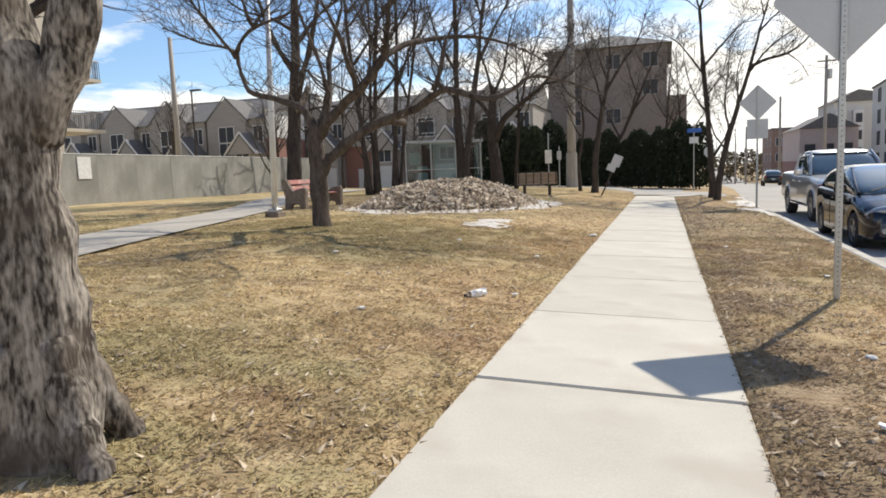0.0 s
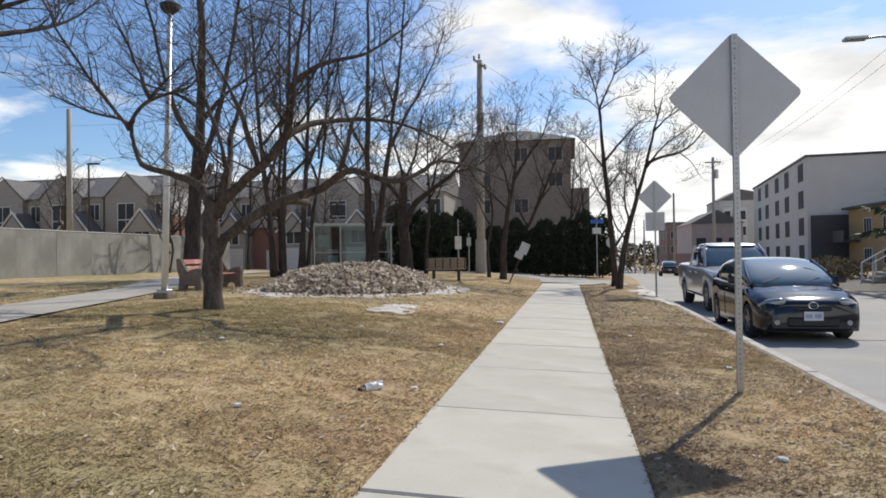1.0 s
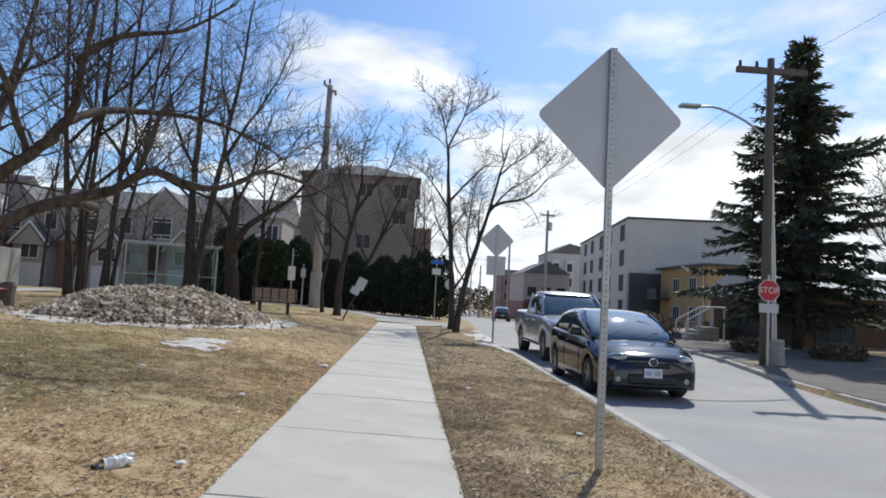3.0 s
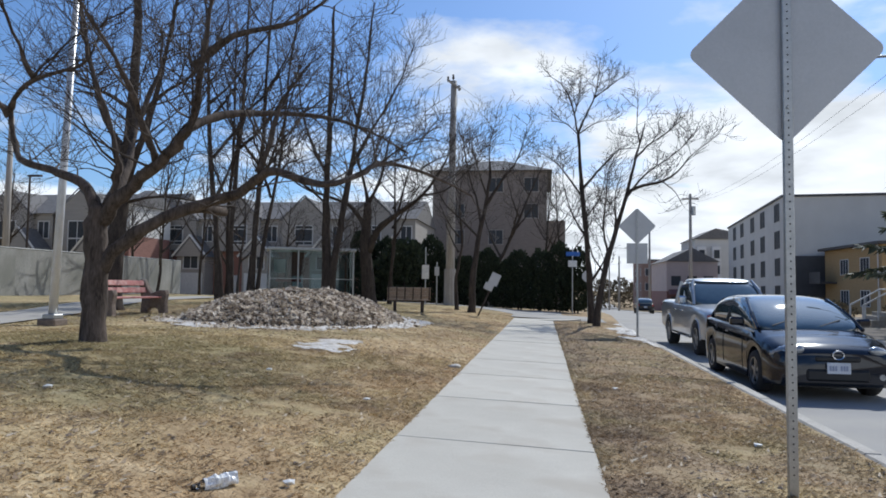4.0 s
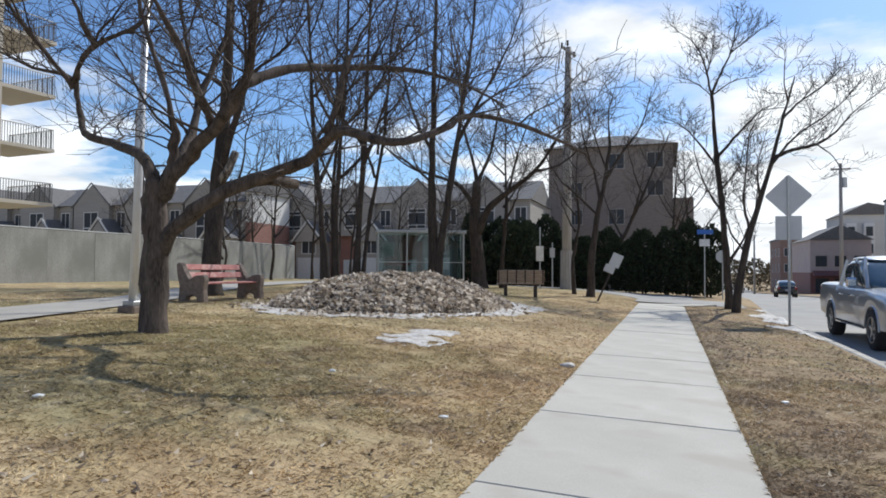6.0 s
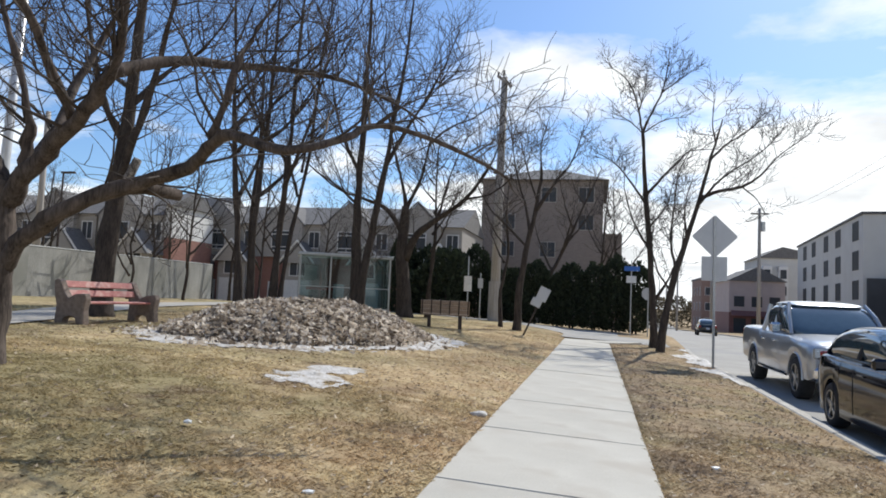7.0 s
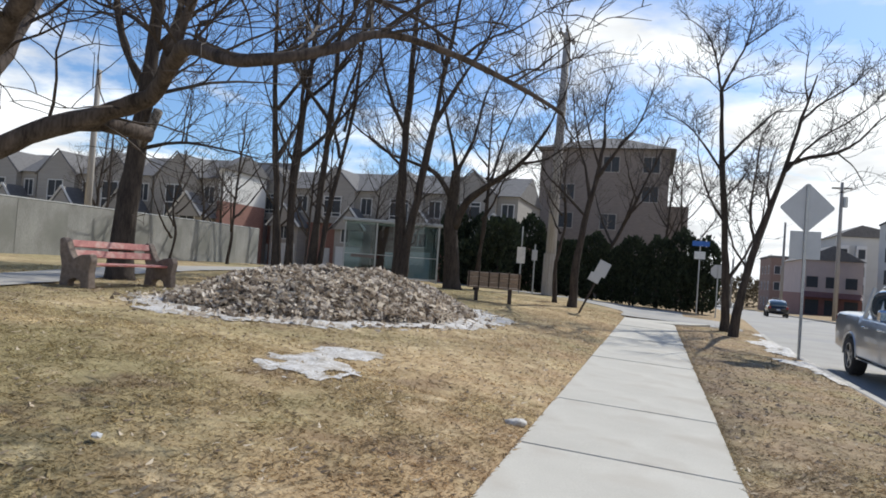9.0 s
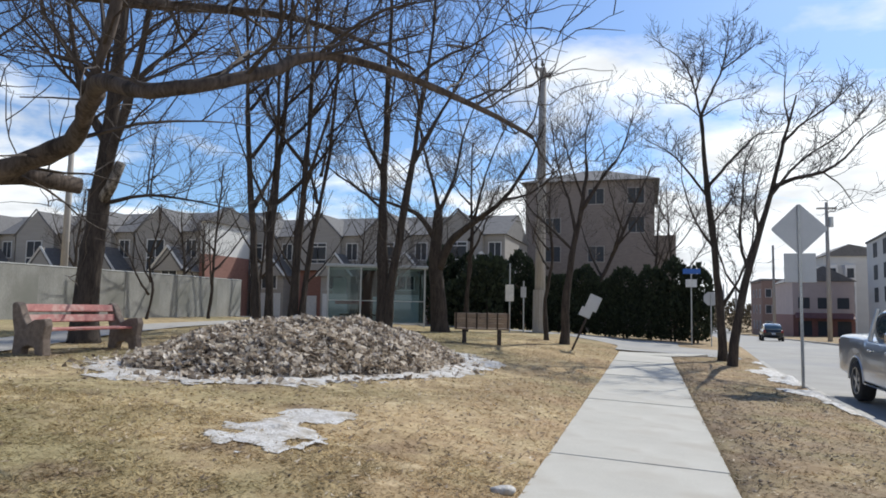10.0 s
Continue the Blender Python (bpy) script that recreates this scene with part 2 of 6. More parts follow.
M_BARK = mat("grey_bark", (0.14, 0.112, 0.094), (0.034, 0.027, 0.023), 0.95, scale=9, fine=45, bump=1.0, bump_scale=16, stretch=(1, 1, 0.22), spec=0.2)
M_BARK_PALE = mat("pale_flaking_bark", (0.34, 0.305, 0.265), (0.035, 0.028, 0.023), 0.95, scale=11, fine=55, bump=1.0, bump_scale=15, stretch=(1, 1, 0.3), spec=0.2, spread=(0.42, 0.60), stain=(0.09, 0.07, 0.055), stain_scale=2.2)
M_BARK_DARK = mat("dark_bark", (0.085, 0.068, 0.056), (0.028, 0.023, 0.02), 0.95, scale=10, fine=45, bump=1.0, bump_scale=14, stretch=(1, 1, 0.2), spec=0.2)
M_TWIG = mat("twig_bark", (0.095, 0.076, 0.064), (0.038, 0.031, 0.026), 0.85, scale=6, fine=30, spec=0.3)
M_TWIGDARK = mat("dark_twig_bark", (0.055, 0.046, 0.04), (0.026, 0.022, 0.019), 0.9, scale=6, fine=30, spec=0.2)
M_GALV = mat("galvanised_steel", (0.46, 0.47, 0.47), (0.34, 0.35, 0.355), 0.42, 0.85, scale=25, fine=120)
M_SIGNBACK = mat("bare_aluminium_sheet", (0.50, 0.505, 0.51), (0.44, 0.445, 0.45), 0.5, 0.55, scale=3, fine=60)
M_HOLE = mat("hole_shade", (0.02, 0.02, 0.02), None, 0.9)
M_POLEWOOD = mat("weathered_pole_wood", (0.44, 0.41, 0.37), (0.27, 0.245, 0.215), 0.95, scale=6, fine=50, stretch=(3, 3, 0.15), bump=0.5)
M_POLEDARK = mat("dark_pole_wood", (0.15, 0.125, 0.105), (0.085, 0.07, 0.06), 0.95, scale=6, fine=50, stretch=(3, 3, 0.15), bump=0.5)
M_WHITEPOLE = mat("pale_painted_steel", (0.66, 0.67, 0.68), (0.55, 0.56, 0.57), 0.4, 0.3, scale=6)
M_CONC = mat("rough_concrete", (0.42, 0.39, 0.345), (0.26, 0.235, 0.20), 0.92, scale=6, fine=70, bump=0.5, bump_scale=60)
M_BENCHCONC = mat("brown_aggregate_concrete", (0.26, 0.205, 0.165), (0.13, 0.10, 0.08), 0.93, scale=14, fine=110, bump=0.8, bump_scale=90)
M_REDWOOD = mat("faded_red_painted_plank", (0.50, 0.19, 0.16), (0.36, 0.12, 0.10), 0.6, scale=5, fine=40, stretch=(6, 1, 6), stain=(0.52, 0.30, 0.25), stain_scale=6, per=0.08)
M_GREYWOOD = mat("weathered_brown_plank", (0.33, 0.25, 0.185), (0.20, 0.145, 0.105), 0.75, scale=5, fine=40, stretch=(1, 6, 6), per=0.1)
M_DARKMETAL = mat("dark_brown_metal", (0.06, 0.045, 0.038), None, 0.6, 0.4)
M_BLACK = mat("black_plastic", (0.018, 0.018, 0.019), None, 0.55)
M_RUBBER = mat("tyre_rubber", (0.025, 0.024, 0.023), (0.045, 0.042, 0.04), 0.9, scale=20)
M_RIM = mat("alloy_rim", (0.48, 0.48, 0.48), None, 0.35, 0.9)
M_CHROME = mat("chrome", (0.75, 0.75, 0.76), (0.7, 0.7, 0.71), 0.12, 1.0)
M_NAVY = mat("dark_navy_car_paint", (0.007, 0.010, 0.019), (0.006, 0.008, 0.015), 0.10, 0.0, spec=0.5, coat=0.3)
M_SILVER = mat("silver_grey_car_paint", (0.52, 0.54, 0.56), (0.48, 0.50, 0.52), 0.28, 0.5, coat=0.8)
M_BLACKPAINT = mat("black_car_paint", (0.01, 0.011, 0.014), None, 0.25, 0.2, coat=1.0)
# Teal base is glass tint plus sky reflection put into the colour
M_CARGLASS = mat("sky_tinted_car_glass", (0.075, 0.115, 0.14), (0.06, 0.095, 0.12), 0.02, 0.0, spec=0.9, coat=1.0)
M_LAMPGLASS = mat("headlamp_glass", (0.42, 0.43, 0.43), (0.25, 0.26, 0.26), 0.12, 0.5, scale=30, coat=1.0)
M_REDLAMP = mat("red_lamp", (0.35, 0.02, 0.02), None, 0.2, coat=1.0)
M_PLATE = mat("plate_white", (0.72, 0.74, 0.78), None, 0.5)
M_PLATEINK = mat("plate_blue_ink", (0.36, 0.40, 0.52), None, 0.6)
M_SNOW = mat("dirty_ice", (0.66, 0.635, 0.60), (0.42, 0.385, 0.34), 0.7, scale=7, fine=40, bump=0.9, bump_scale=26, spread=(0.40, 0.60), stain=(0.36, 0.31, 0.245), stain_scale=5.0)
M_MOUND = mat("mound_soil", (0.20, 0.165, 0.13), (0.11, 0.09, 0.07), 0.95, scale=6, fine=40, bump=1.0, bump_scale=25)
M_LEAFHEAP = island_mat("dry_curled_leaves", (0.12, 0.09, 0.066), (0.95, 0.87, 0.76), 0.85, 0.35, (0.50, 0.415, 0.32))
M_LITTERLEAF = island_mat("fallen_leaf_scraps", (0.10, 0.07, 0.045), (0.66, 0.55, 0.40), 0.9, 0.0, (0.24, 0.17, 0.105))
M_GRASS = lawn_mat("dry_grass_blades", 0.3)
M_CEDAR = island_mat("dark_cedar_foliage", (0.015, 0.022, 0.011), (0.042, 0.055, 0.026), 0.95, 0.12)
M_BROWNBUSH = island_mat("brown_shrub_leaves", (0.07, 0.06, 0.035), (0.20, 0.16, 0.10), 0.8, 0.2)
M_SPRUCE = island_mat("spruce_needles", (0.045, 0.058, 0.038), (0.13, 0.145, 0.095), 0.7, 0.25)
M_FENCE = mat("grey_barrier_panel", (0.335, 0.33, 0.303), (0.21, 0.208, 0.187), 0.9, scale=2.2, fine=30, per=0.03, stretch=(1, 1, 0.35), stain=(0.21, 0.21, 0.185), stain_scale=0.5)
M_BRICKRED = mat("red_brick", (0.32, 0.165, 0.13), (0.23, 0.115, 0.09), 0.9, scale=3, fine=30, stretch=(1, 1, 4))
M_BRICKBROWN = mat("brown_brick", (0.255, 0.215, 0.188), (0.185, 0.155, 0.135), 0.9, scale=2, fine=30, stretch=(1, 1, 4))
M_BRICKTAN = mat("tan_brick", (0.47, 0.33, 0.165), (0.38, 0.255, 0.12), 0.9, scale=2, fine=30, stretch=(1, 1, 4))
M_SIDING = mat("pale_siding", (0.36, 0.335, 0.305), (0.29, 0.27, 0.245), 0.8, scale=1.5, fine=20, stretch=(0.3, 0.3, 6))
M_STUCCO = mat("beige_stucco", (0.53, 0.485, 0.405), (0.475, 0.43, 0.36), 0.9, scale=0.6, fine=40, bump=0.15, bump_scale=60)
M_WHITEWALL = mat("white_render", (0.72, 0.71, 0.68), (0.64, 0.63, 0.60), 0.85, scale=0.7, fine=30)
M_GREYPANEL = mat("light_grey_panel", (0.58, 0.57, 0.54), (0.50, 0.49, 0.465), 0.8, scale=0.5, fine=20)
M_CHARCOAL = mat("charcoal_panel", (0.085, 0.085, 0.088), (0.06, 0.06, 0.062), 0.7, scale=1)
M_ROOF = mat("grey_shingle", (0.19, 0.182, 0.178), (0.12, 0.115, 0.11), 0.95, scale=4, fine=40)
M_WINDOW = mat("dark_window_glass", (0.085, 0.09, 0.098), (0.05, 0.055, 0.06), 0.6, spec=0.03)
M_TRIM = mat("white_trim", (0.72, 0.71, 0.69), None, 0.6)
M_DOORWHITE = mat("white_door", (0.68, 0.68, 0.67), None, 0.6)
M_SHELTERFRAME = mat("shelter_frame_grey", (0.42, 0.44, 0.45), None, 0.45, 0.6)
M_GLASS = glass_mat("shelter_glass", (0.72, 0.86, 0.85), 0.72)
M_CLEAR = glass_mat("clear_plastic", (0.97, 0.98, 0.98), 0.9)
# White colour stands in for bright highlights on the clear plastic bottle
M_HIGHLIGHT = mat("highlight_white_plastic", (0.80, 0.81, 0.82), (0.55, 0.56, 0.57), 0.25, scale=40, spec=0.6)
M_STOPRED = mat("stop_red", (0.55, 0.02, 0.03), None, 0.45)
M_WHITE = mat("sign_white", (0.78, 0.78, 0.76), None, 0.5)
M_BLUE = mat("sign_blue", (0.04, 0.16, 0.55), None, 0.5)
M_RED = mat("notice_red", (0.55, 0.10, 0.08), None, 0.6)
M_WIRE = mat("black_cable", (0.02, 0.02, 0.02), None, 0.7)

# ---- building helpers ----
def part(name, bm, material, parent=None, label="", smooth=False):
    """Link a bmesh, or (verts, faces), as one mesh object."""
    me = bpy.data.meshes.new(name)
    if isinstance(bm, tuple):
        me.from_pydata(bm[0], [], bm[1])
        me.update()
    else:
        bm.to_mesh(me)
        bm.free()
    me.materials.append(material)
    if smooth:
        me.polygons.foreach_set("use_smooth", [True] * len(me.polygons))
    ob = new(name, me)
    if parent:
        ob.parent = parent
    if label:
        tagged(ob, label)
    return ob


def thing(name, m, label, category, group="", kind=""):
    ob = new(name)
    ob.empty_display_size = 0.1
    ob.matrix_world = m
    return tagged(ob, label, category, group, kind)


def box(bm, x0, x1, y0, y1, z0, z1, bevel=0.0, m=None):
    """An axis-aligned block, with its edges taken off by bevel."""
    r = bmesh.ops.create_cube(bm, size=1)
    vs = r["verts"]
    for v in vs:
        v.co = Vector(((x0 + x1) / 2 + v.co.x * (x1 - x0), (y0 + y1) / 2 + v.co.y * (y1 - y0), (z0 + z1) / 2 + v.co.z * (z1 - z0)))
    if bevel:
        es = list({e for v in vs for e in v.link_edges})
        r = bmesh.ops.bevel(bm, geom=es, offset=bevel, segments=1, affect="EDGES")
        vs = list({v for f in r["faces"] for v in f.verts} | {v for v in vs if v.is_valid})
    if m:
        bmesh.ops.transform(bm, matrix=m, verts=vs)
    return bm


def block(x0, x1, y0, y1, z0, z1, bevel=0.0, m=None):
    return box(bmesh.new(), x0, x1, y0, y1, z0, z1, bevel, m)


def rings(V, F, pts, rads, n=8, cap=True):
    """A tapered tube along pts, added to the lists V and F."""
    k0 = len(V)
    last = None
    for i, p in enumerate(pts):
        a = pts[max(i - 1, 0)]
        b = pts[min(i + 1, len(pts) - 1)]
        d = (b - a)
        if d.length < 1e-6:
            d = Vector((0, 0, 1))
        d.normalize()
        if last is None:
            s = d.cross(Vector((0.31, 0.95, 0.02)))
            if s.length < 0.1:
                s = d.cross(Vector((1, 0, 0)))
        else:
            s = last - d * last.dot(d)
        s.normalize()
        last = s
        t = d.cross(s)
        r = rads[i]
        for j in range(n):
            q = 2 * math.pi * j / n
            V.append(p + s * (r * math.cos(q)) + t * (r * math.sin(q)))
    for i in range(len(pts) - 1):
        for j in range(n):
            a, b = k0 + i * n + j, k0 + i * n + (j + 1) % n
            F.append((a, b, b + n, a + n))
    if cap:
        F.append(tuple(range(k0 + n - 1, k0 - 1, -1)))
        e = k0 + (len(pts) - 1) * n
        F.append(tuple(range(e, e + n)))


def tube(pts, rads, n=8):
    V, F = [], []
    pts = [Vector(p) for p in pts]
    if isinstance(rads, (int, float)):
        rads = [rads] * len(pts)
    rings(V, F, pts, rads, n)
    return V, F


def spline(pts, per=4):
    """Catmull-Rom through pts."""
    pts = [Vector(p) for p in pts]
    out = []
    for i in range(len(pts) - 1):
        p0, p1, p2, p3 = pts[max(i - 1, 0)], pts[i], pts[i + 1], pts[min(i + 2, len(pts) - 1)]
        for k in range(per):
            u = k / per
            out.append(0.5 * ((2 * p1) + (p2 - p0) * u + (2 * p0 - 5 * p1 + 4 * p2 - p3) * u * u + (3 * p1 - p0 - 3 * p2 + p3) * u ** 3))
    out.append(pts[-1])
    return out


def prism(outline, axis, a, b):
    """A flat outline of (u, v) pulled from a to b along x, y or z."""
    bm = bmesh.new()
    put = {"x": lambda u, v, w: (w, u, v), "y": lambda u, v, w: (u, w, v), "z": lambda u, v, w: (u, v, w)}[axis]
    lo = [bm.verts.new(put(u, v, a)) for u, v in outline]
    hi = [bm.verts.new(put(u, v, b)) for u, v in outline]
    bm.faces.new(lo[::-1])
    bm.faces.new(hi)
    k = len(outline)
    for i in range(k):
        bm.faces.new((lo[i], lo[(i + 1) % k], hi[(i + 1) % k], hi[i]))
    bmesh.ops.recalc_face_normals(bm, faces=bm.faces)
    return bm


def smoothstep(a, b, x):
    u = max(0.0, min(1.0, (x - a) / (b - a)))
    return u * u * (3 - 2 * u)

# ---- the lie of the land ----
WALK_W, WALK_END, PITCH, CROSS = 1.68, 31.0, 2.17, 0.03


def kerb_x(y):
    return 3.86 + 0.018 * y if y < 30 else 4.40 + 0.062 * (y - 30)


def far_x(y):
    if y < 14:
        return 9.4
    if y < 27:
        return 9.4 + 2.4 * smoothstep(13, 27, y)
    return 11.8 + 0.058 * (y - 27)


def fall(y):
    return -0.025 * max(0.0, min(y, 170) - 43)


def verge_z(y):
    return -0.06 - 0.005 * max(0.0, min(y, 30.0)) + fall(y)


def road_z(x, y):
    return verge_z(y) - 0.13


def land(x, y):
    """Height of the open ground."""
    k = smoothstep(-14, 0, x)
    if x < 0:
        up = 0.58 * (1 - math.exp(x / 4)) + 0.02 * max(0.0, min(-12 - x, 20))
        return up * (1 - smoothstep(37, 50, y)) + fall(y) * k
    kx = kerb_x(y)
    if x <= WALK_W:
        return fall(y) - CROSS * x
    if x <= kx:
        z0 = fall(y) - CROSS * WALK_W
        return z0 + (verge_z(y) - z0) * (x - WALK_W) / (kx - WALK_W)
    fx = far_x(y)
    if x < fx:
        return road_z(x, y)
    return road_z(x, y) + 0.10 + min(0.5, 0.02 * (x - fx))


def stations(*runs):
    out = []
    for a, b, s in runs:
        v = a
        while v < b - 1e-6:
            out.append(v)
            v += s
    out.append(runs[-1][1])
    return out


def sheet(name, material, cols, ys, height, kind="structure", label="", category=""):
    """A draped sheet: cols are functions of y."""
    V, F = [], []
    for y in ys:
        for c in cols:
            x = c(y)
            V.append((x, y, height(x, y)))
    n = len(cols)
    for i in range(len(ys) - 1):
        for j in range(n - 1):
            a = i * n + j
            F.append((a, a + 1, a + n + 1, a + n))
    ob = part(name, (V, F), material, smooth=True)
    return tagged(ob, label, category, kind=kind)


def rough_land(x, y):
    z = land(x, y)
    kx, fx = kerb_x(y), far_x(y)
    if -0.02 < x < WALK_W + 0.02 and y < WALK_END + 1.7:
        return z - 0.06
    if kx + 0.01 < x < fx - 0.01:
        return z - 0.12
    near = smoothstep(90, 30, abs(x) + abs(y))
    edge = min(abs(x), abs(x - WALK_W), abs(x - kx), 0.3) / 0.3
    bump = 0.035 * noise.noise((x * 0.9, y * 0.9, 3)) + 0.015 * noise.noise((x * 3.1, y * 3.1, 7))
    return z + bump * near * edge + 0.012 * edge * near


YS = stations((-60, -4, 8), (-4, 34, 0.45), (34, 60, 2), (60, 200, 10), (200, 2400, 220))
cols = [(lambda y, c=c: c) for c in (-2400, -900, -400, -200, -120, -80, -60, -50, -40, -32, -26, -22)]
cols += [(lambda y, c=c: c) for c in np.arange(-20, -0.2, 0.45).tolist()]
cols += [(lambda y, c=c: c) for c in (-0.1, -0.021, 0.0, 0.6, 1.2, WALK_W, WALK_W + 0.021, WALK_W + 0.12)]
cols += [(lambda y, u=u: WALK_W + 0.12 + (kerb_x(y) - WALK_W - 0.14) * u) for u in (0.2, 0.4, 0.6, 0.8, 1.0)]
cols += [(lambda y: kerb_x(y) + 0.02), (lambda y: (kerb_x(y) + far_x(y)) / 2), (lambda y: far_x(y) - 0.02), (lambda y: far_x(y) + 0.02)]
cols += [(lambda y, c=c: far_x(y) + c) for c in (0.8, 2, 4, 8, 14, 25, 40, 80, 160, 400, 900, 2400)]
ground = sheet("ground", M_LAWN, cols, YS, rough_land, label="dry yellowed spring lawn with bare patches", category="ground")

RYS = stations((-60, 0, 10), (0, 60, 1.5), (60, 200, 10), (200, 900, 100))
road = sheet("road", M_ASPH, [(lambda y, u=u: kerb_x(y) + 0.02 + (far_x(y) - kerb_x(y) - 0.04) * u) for u in (0, 0.15, 0.3, 0.5, 0.7, 0.85, 1)], RYS, lambda x, y: road_z(x, y),
             label="worn grey asphalt street sloping gently away", category="road")


def side_z(x, y):
    return land(x, y) + 0.03


side_road = sheet("road_side_street", M_ASPH, [(lambda y, c=c: c) for c in (-90, -60, -40, -30, -24, -20, -16, -13, -10, -8, -6, -4, -2, -1, -0.1, 0.8, 1.8)] + [(lambda y: kerb_x(y) + 0.03)],
                  stations((37.4, 41.6, 0.7)), side_z, label="grey asphalt side street joining the road", category="road")


def corner_x(y):
    return -0.15 - 2.2 * smoothstep(34.6, 37.4, y) ** 2


junction = sheet("road_junction", M_ASPH, [(lambda y, u=u: corner_x(y) + (kerb_x(y) + 0.03 - corner_x(y)) * u) for u in (0, 0.12, 0.25, 0.4, 0.55, 0.7, 0.85, 1)],
                 stations((32.6, 37.4, 0.6)), side_z, label="grey asphalt corner where the streets meet", category="road")
far_verge = sheet("pavement_far_side", M_GRAVEL, [(lambda y, c=c: far_x(y) + c) for c in (0.14, 1, 2, 4, 7)], stations((2, 60, 2)),
                  lambda x, y: land(x, y) + 0.03, label="bare gritty forecourt beside the street", category="pavement")

# park path
PATH_MID = spline([(-0.5, -14, 0), (-3.0, -5, 0), (-4.6, 0.5, 0), (-6.2, 5, 0), (-7.35, 8.4, 0), (-8.75, 13.0, 0), (-10.2, 17.0, 0), (-12.4, 21.5, 0), (-14.2, 27, 0), (-15, 34, 0)], 5)
V, F = [], []
for i, p in enumerate(PATH_MID):
    d = (PATH_MID[min(i + 1, len(PATH_MID) - 1)] - PATH_MID[max(i - 1, 0)]).normalized()
    s = Vector((d.y, -d.x, 0))
    for k in (-0.78, -0.4, 0, 0.4, 0.78):
        q = p + s * k
        V.append((q.x, q.y, land(q.x, q.y) + 0.045))
    if i:
        for j in range(4):
            a = (i - 1) * 5 + j
            F.append((a, a + 1, a + 6, a + 5))
park_path = tagged(part("pavement_park_path", (V, F), M_PATH, smooth=True), "pale asphalt footpath curving through the park", "path", kind="structure")

# concrete pavement, slab by slab
pavement = thing("pavement", pose(0, 0, 0), "pale concrete pavement of large slabs with open joints", "pavement", kind="structure")
slab_bm = block(0.0, WALK_W, 0.0, PITCH - 0.018, -0.12, 0.0, 0.012)
for v in slab_bm.verts:
    v.co.z -= CROSS * v.co.x
    v.co.y -= 0.036 * v.co.x
slab_me = None
rng = random.Random(4)
y0 = 4.14 - PITCH * 8
while y0 < WALK_END:
    if slab_me is None:
        ob = part("slab", slab_bm, M_SLAB, pavement)
        slab_me = ob.data
    else:
        ob = new("slab", slab_me)
        ob.parent = pavement
    ob.matrix_basis = pose(rng.uniform(-0.006, 0.006), y0 + 0.009, rng.uniform(-0.006, 0.004), rng.uniform(-0.12, 0.12), rng.uniform(-0.1, 0.1), 0)
    y0 += PITCH
apron_bm = prism([(-0.04, 31.19), (WALK_W + 0.02, 31.19), (2.3, 31.6), (2.9, 32.7), (-0.2, 32.7)], "z", -0.17, -0.03)
part("apron", apron_bm, M_SLAB, pavement, "flared pavement end at the street")

# kerbs, stone by stone
kerb = thing("kerb", pose(0, 0, 0), "pale worn concrete kerb along the parking side", "kerb", kind="structure")
rng = random.Random(5)
yy = -12.0
while yy < 31:
    x0, x1, za, zb = kerb_x(yy), kerb_x(yy + 3), verge_z(yy), verge_z(yy + 3)
    bm = block(0, 0.16, 0, 2.985, -0.3, 0.022, 0.018)
    a = math.degrees(math.atan2(x0 - x1, 3))
    ob = part("kerb_stone", bm, M_KERB, kerb)
    ob.matrix_basis = pose(x0 - 0.08 + rng.uniform(-0.01, 0.01), yy, za, math.degrees(math.atan2(zb - za, 3)), 0, a)
    yy += 3
far_kerb = thing("kerb_far_side", pose(0, 0, 0), "low concrete kerb on the far side", "kerb", kind="structure")
yy = 2.0
while yy < 90:
    x0, x1, za, zb = far_x(yy), far_x(yy + 3), road_z(0, yy) + 0.1, road_z(0, yy + 3) + 0.1
    ob = part("kerb_stone", block(0, 0.16, 0, 3.0, -0.3, 0.02, 0.02), M_KERB, far_kerb)
    ob.matrix_basis = pose(x0 - 0.02, yy, za, math.degrees(math.atan2(zb - za, 3)), 0, math.degrees(math.atan2(x0 - x1, 3)))
    yy += 3

# ---- trees ----
def wander(p, d, length, r0, r1, rng, step=0.25, bend=0.25, up=0.0):
    """A wavering line of points with radii from r0 to r1."""
    n = max(2, int(length / step))
    pts, rads = [p.copy()], [r0]
    d = d.normalized()
    for i in range(n):
        d = (d + Vector((rng.uniform(-1, 1), rng.uniform(-1, 1), rng.uniform(-1, 1) + up)) * bend).normalized()
        p = p + d * (length / n)
        pts.append(p.copy())
        rads.append(r0 + (r1 - r0) * (i + 1) / n)
    return pts, rads


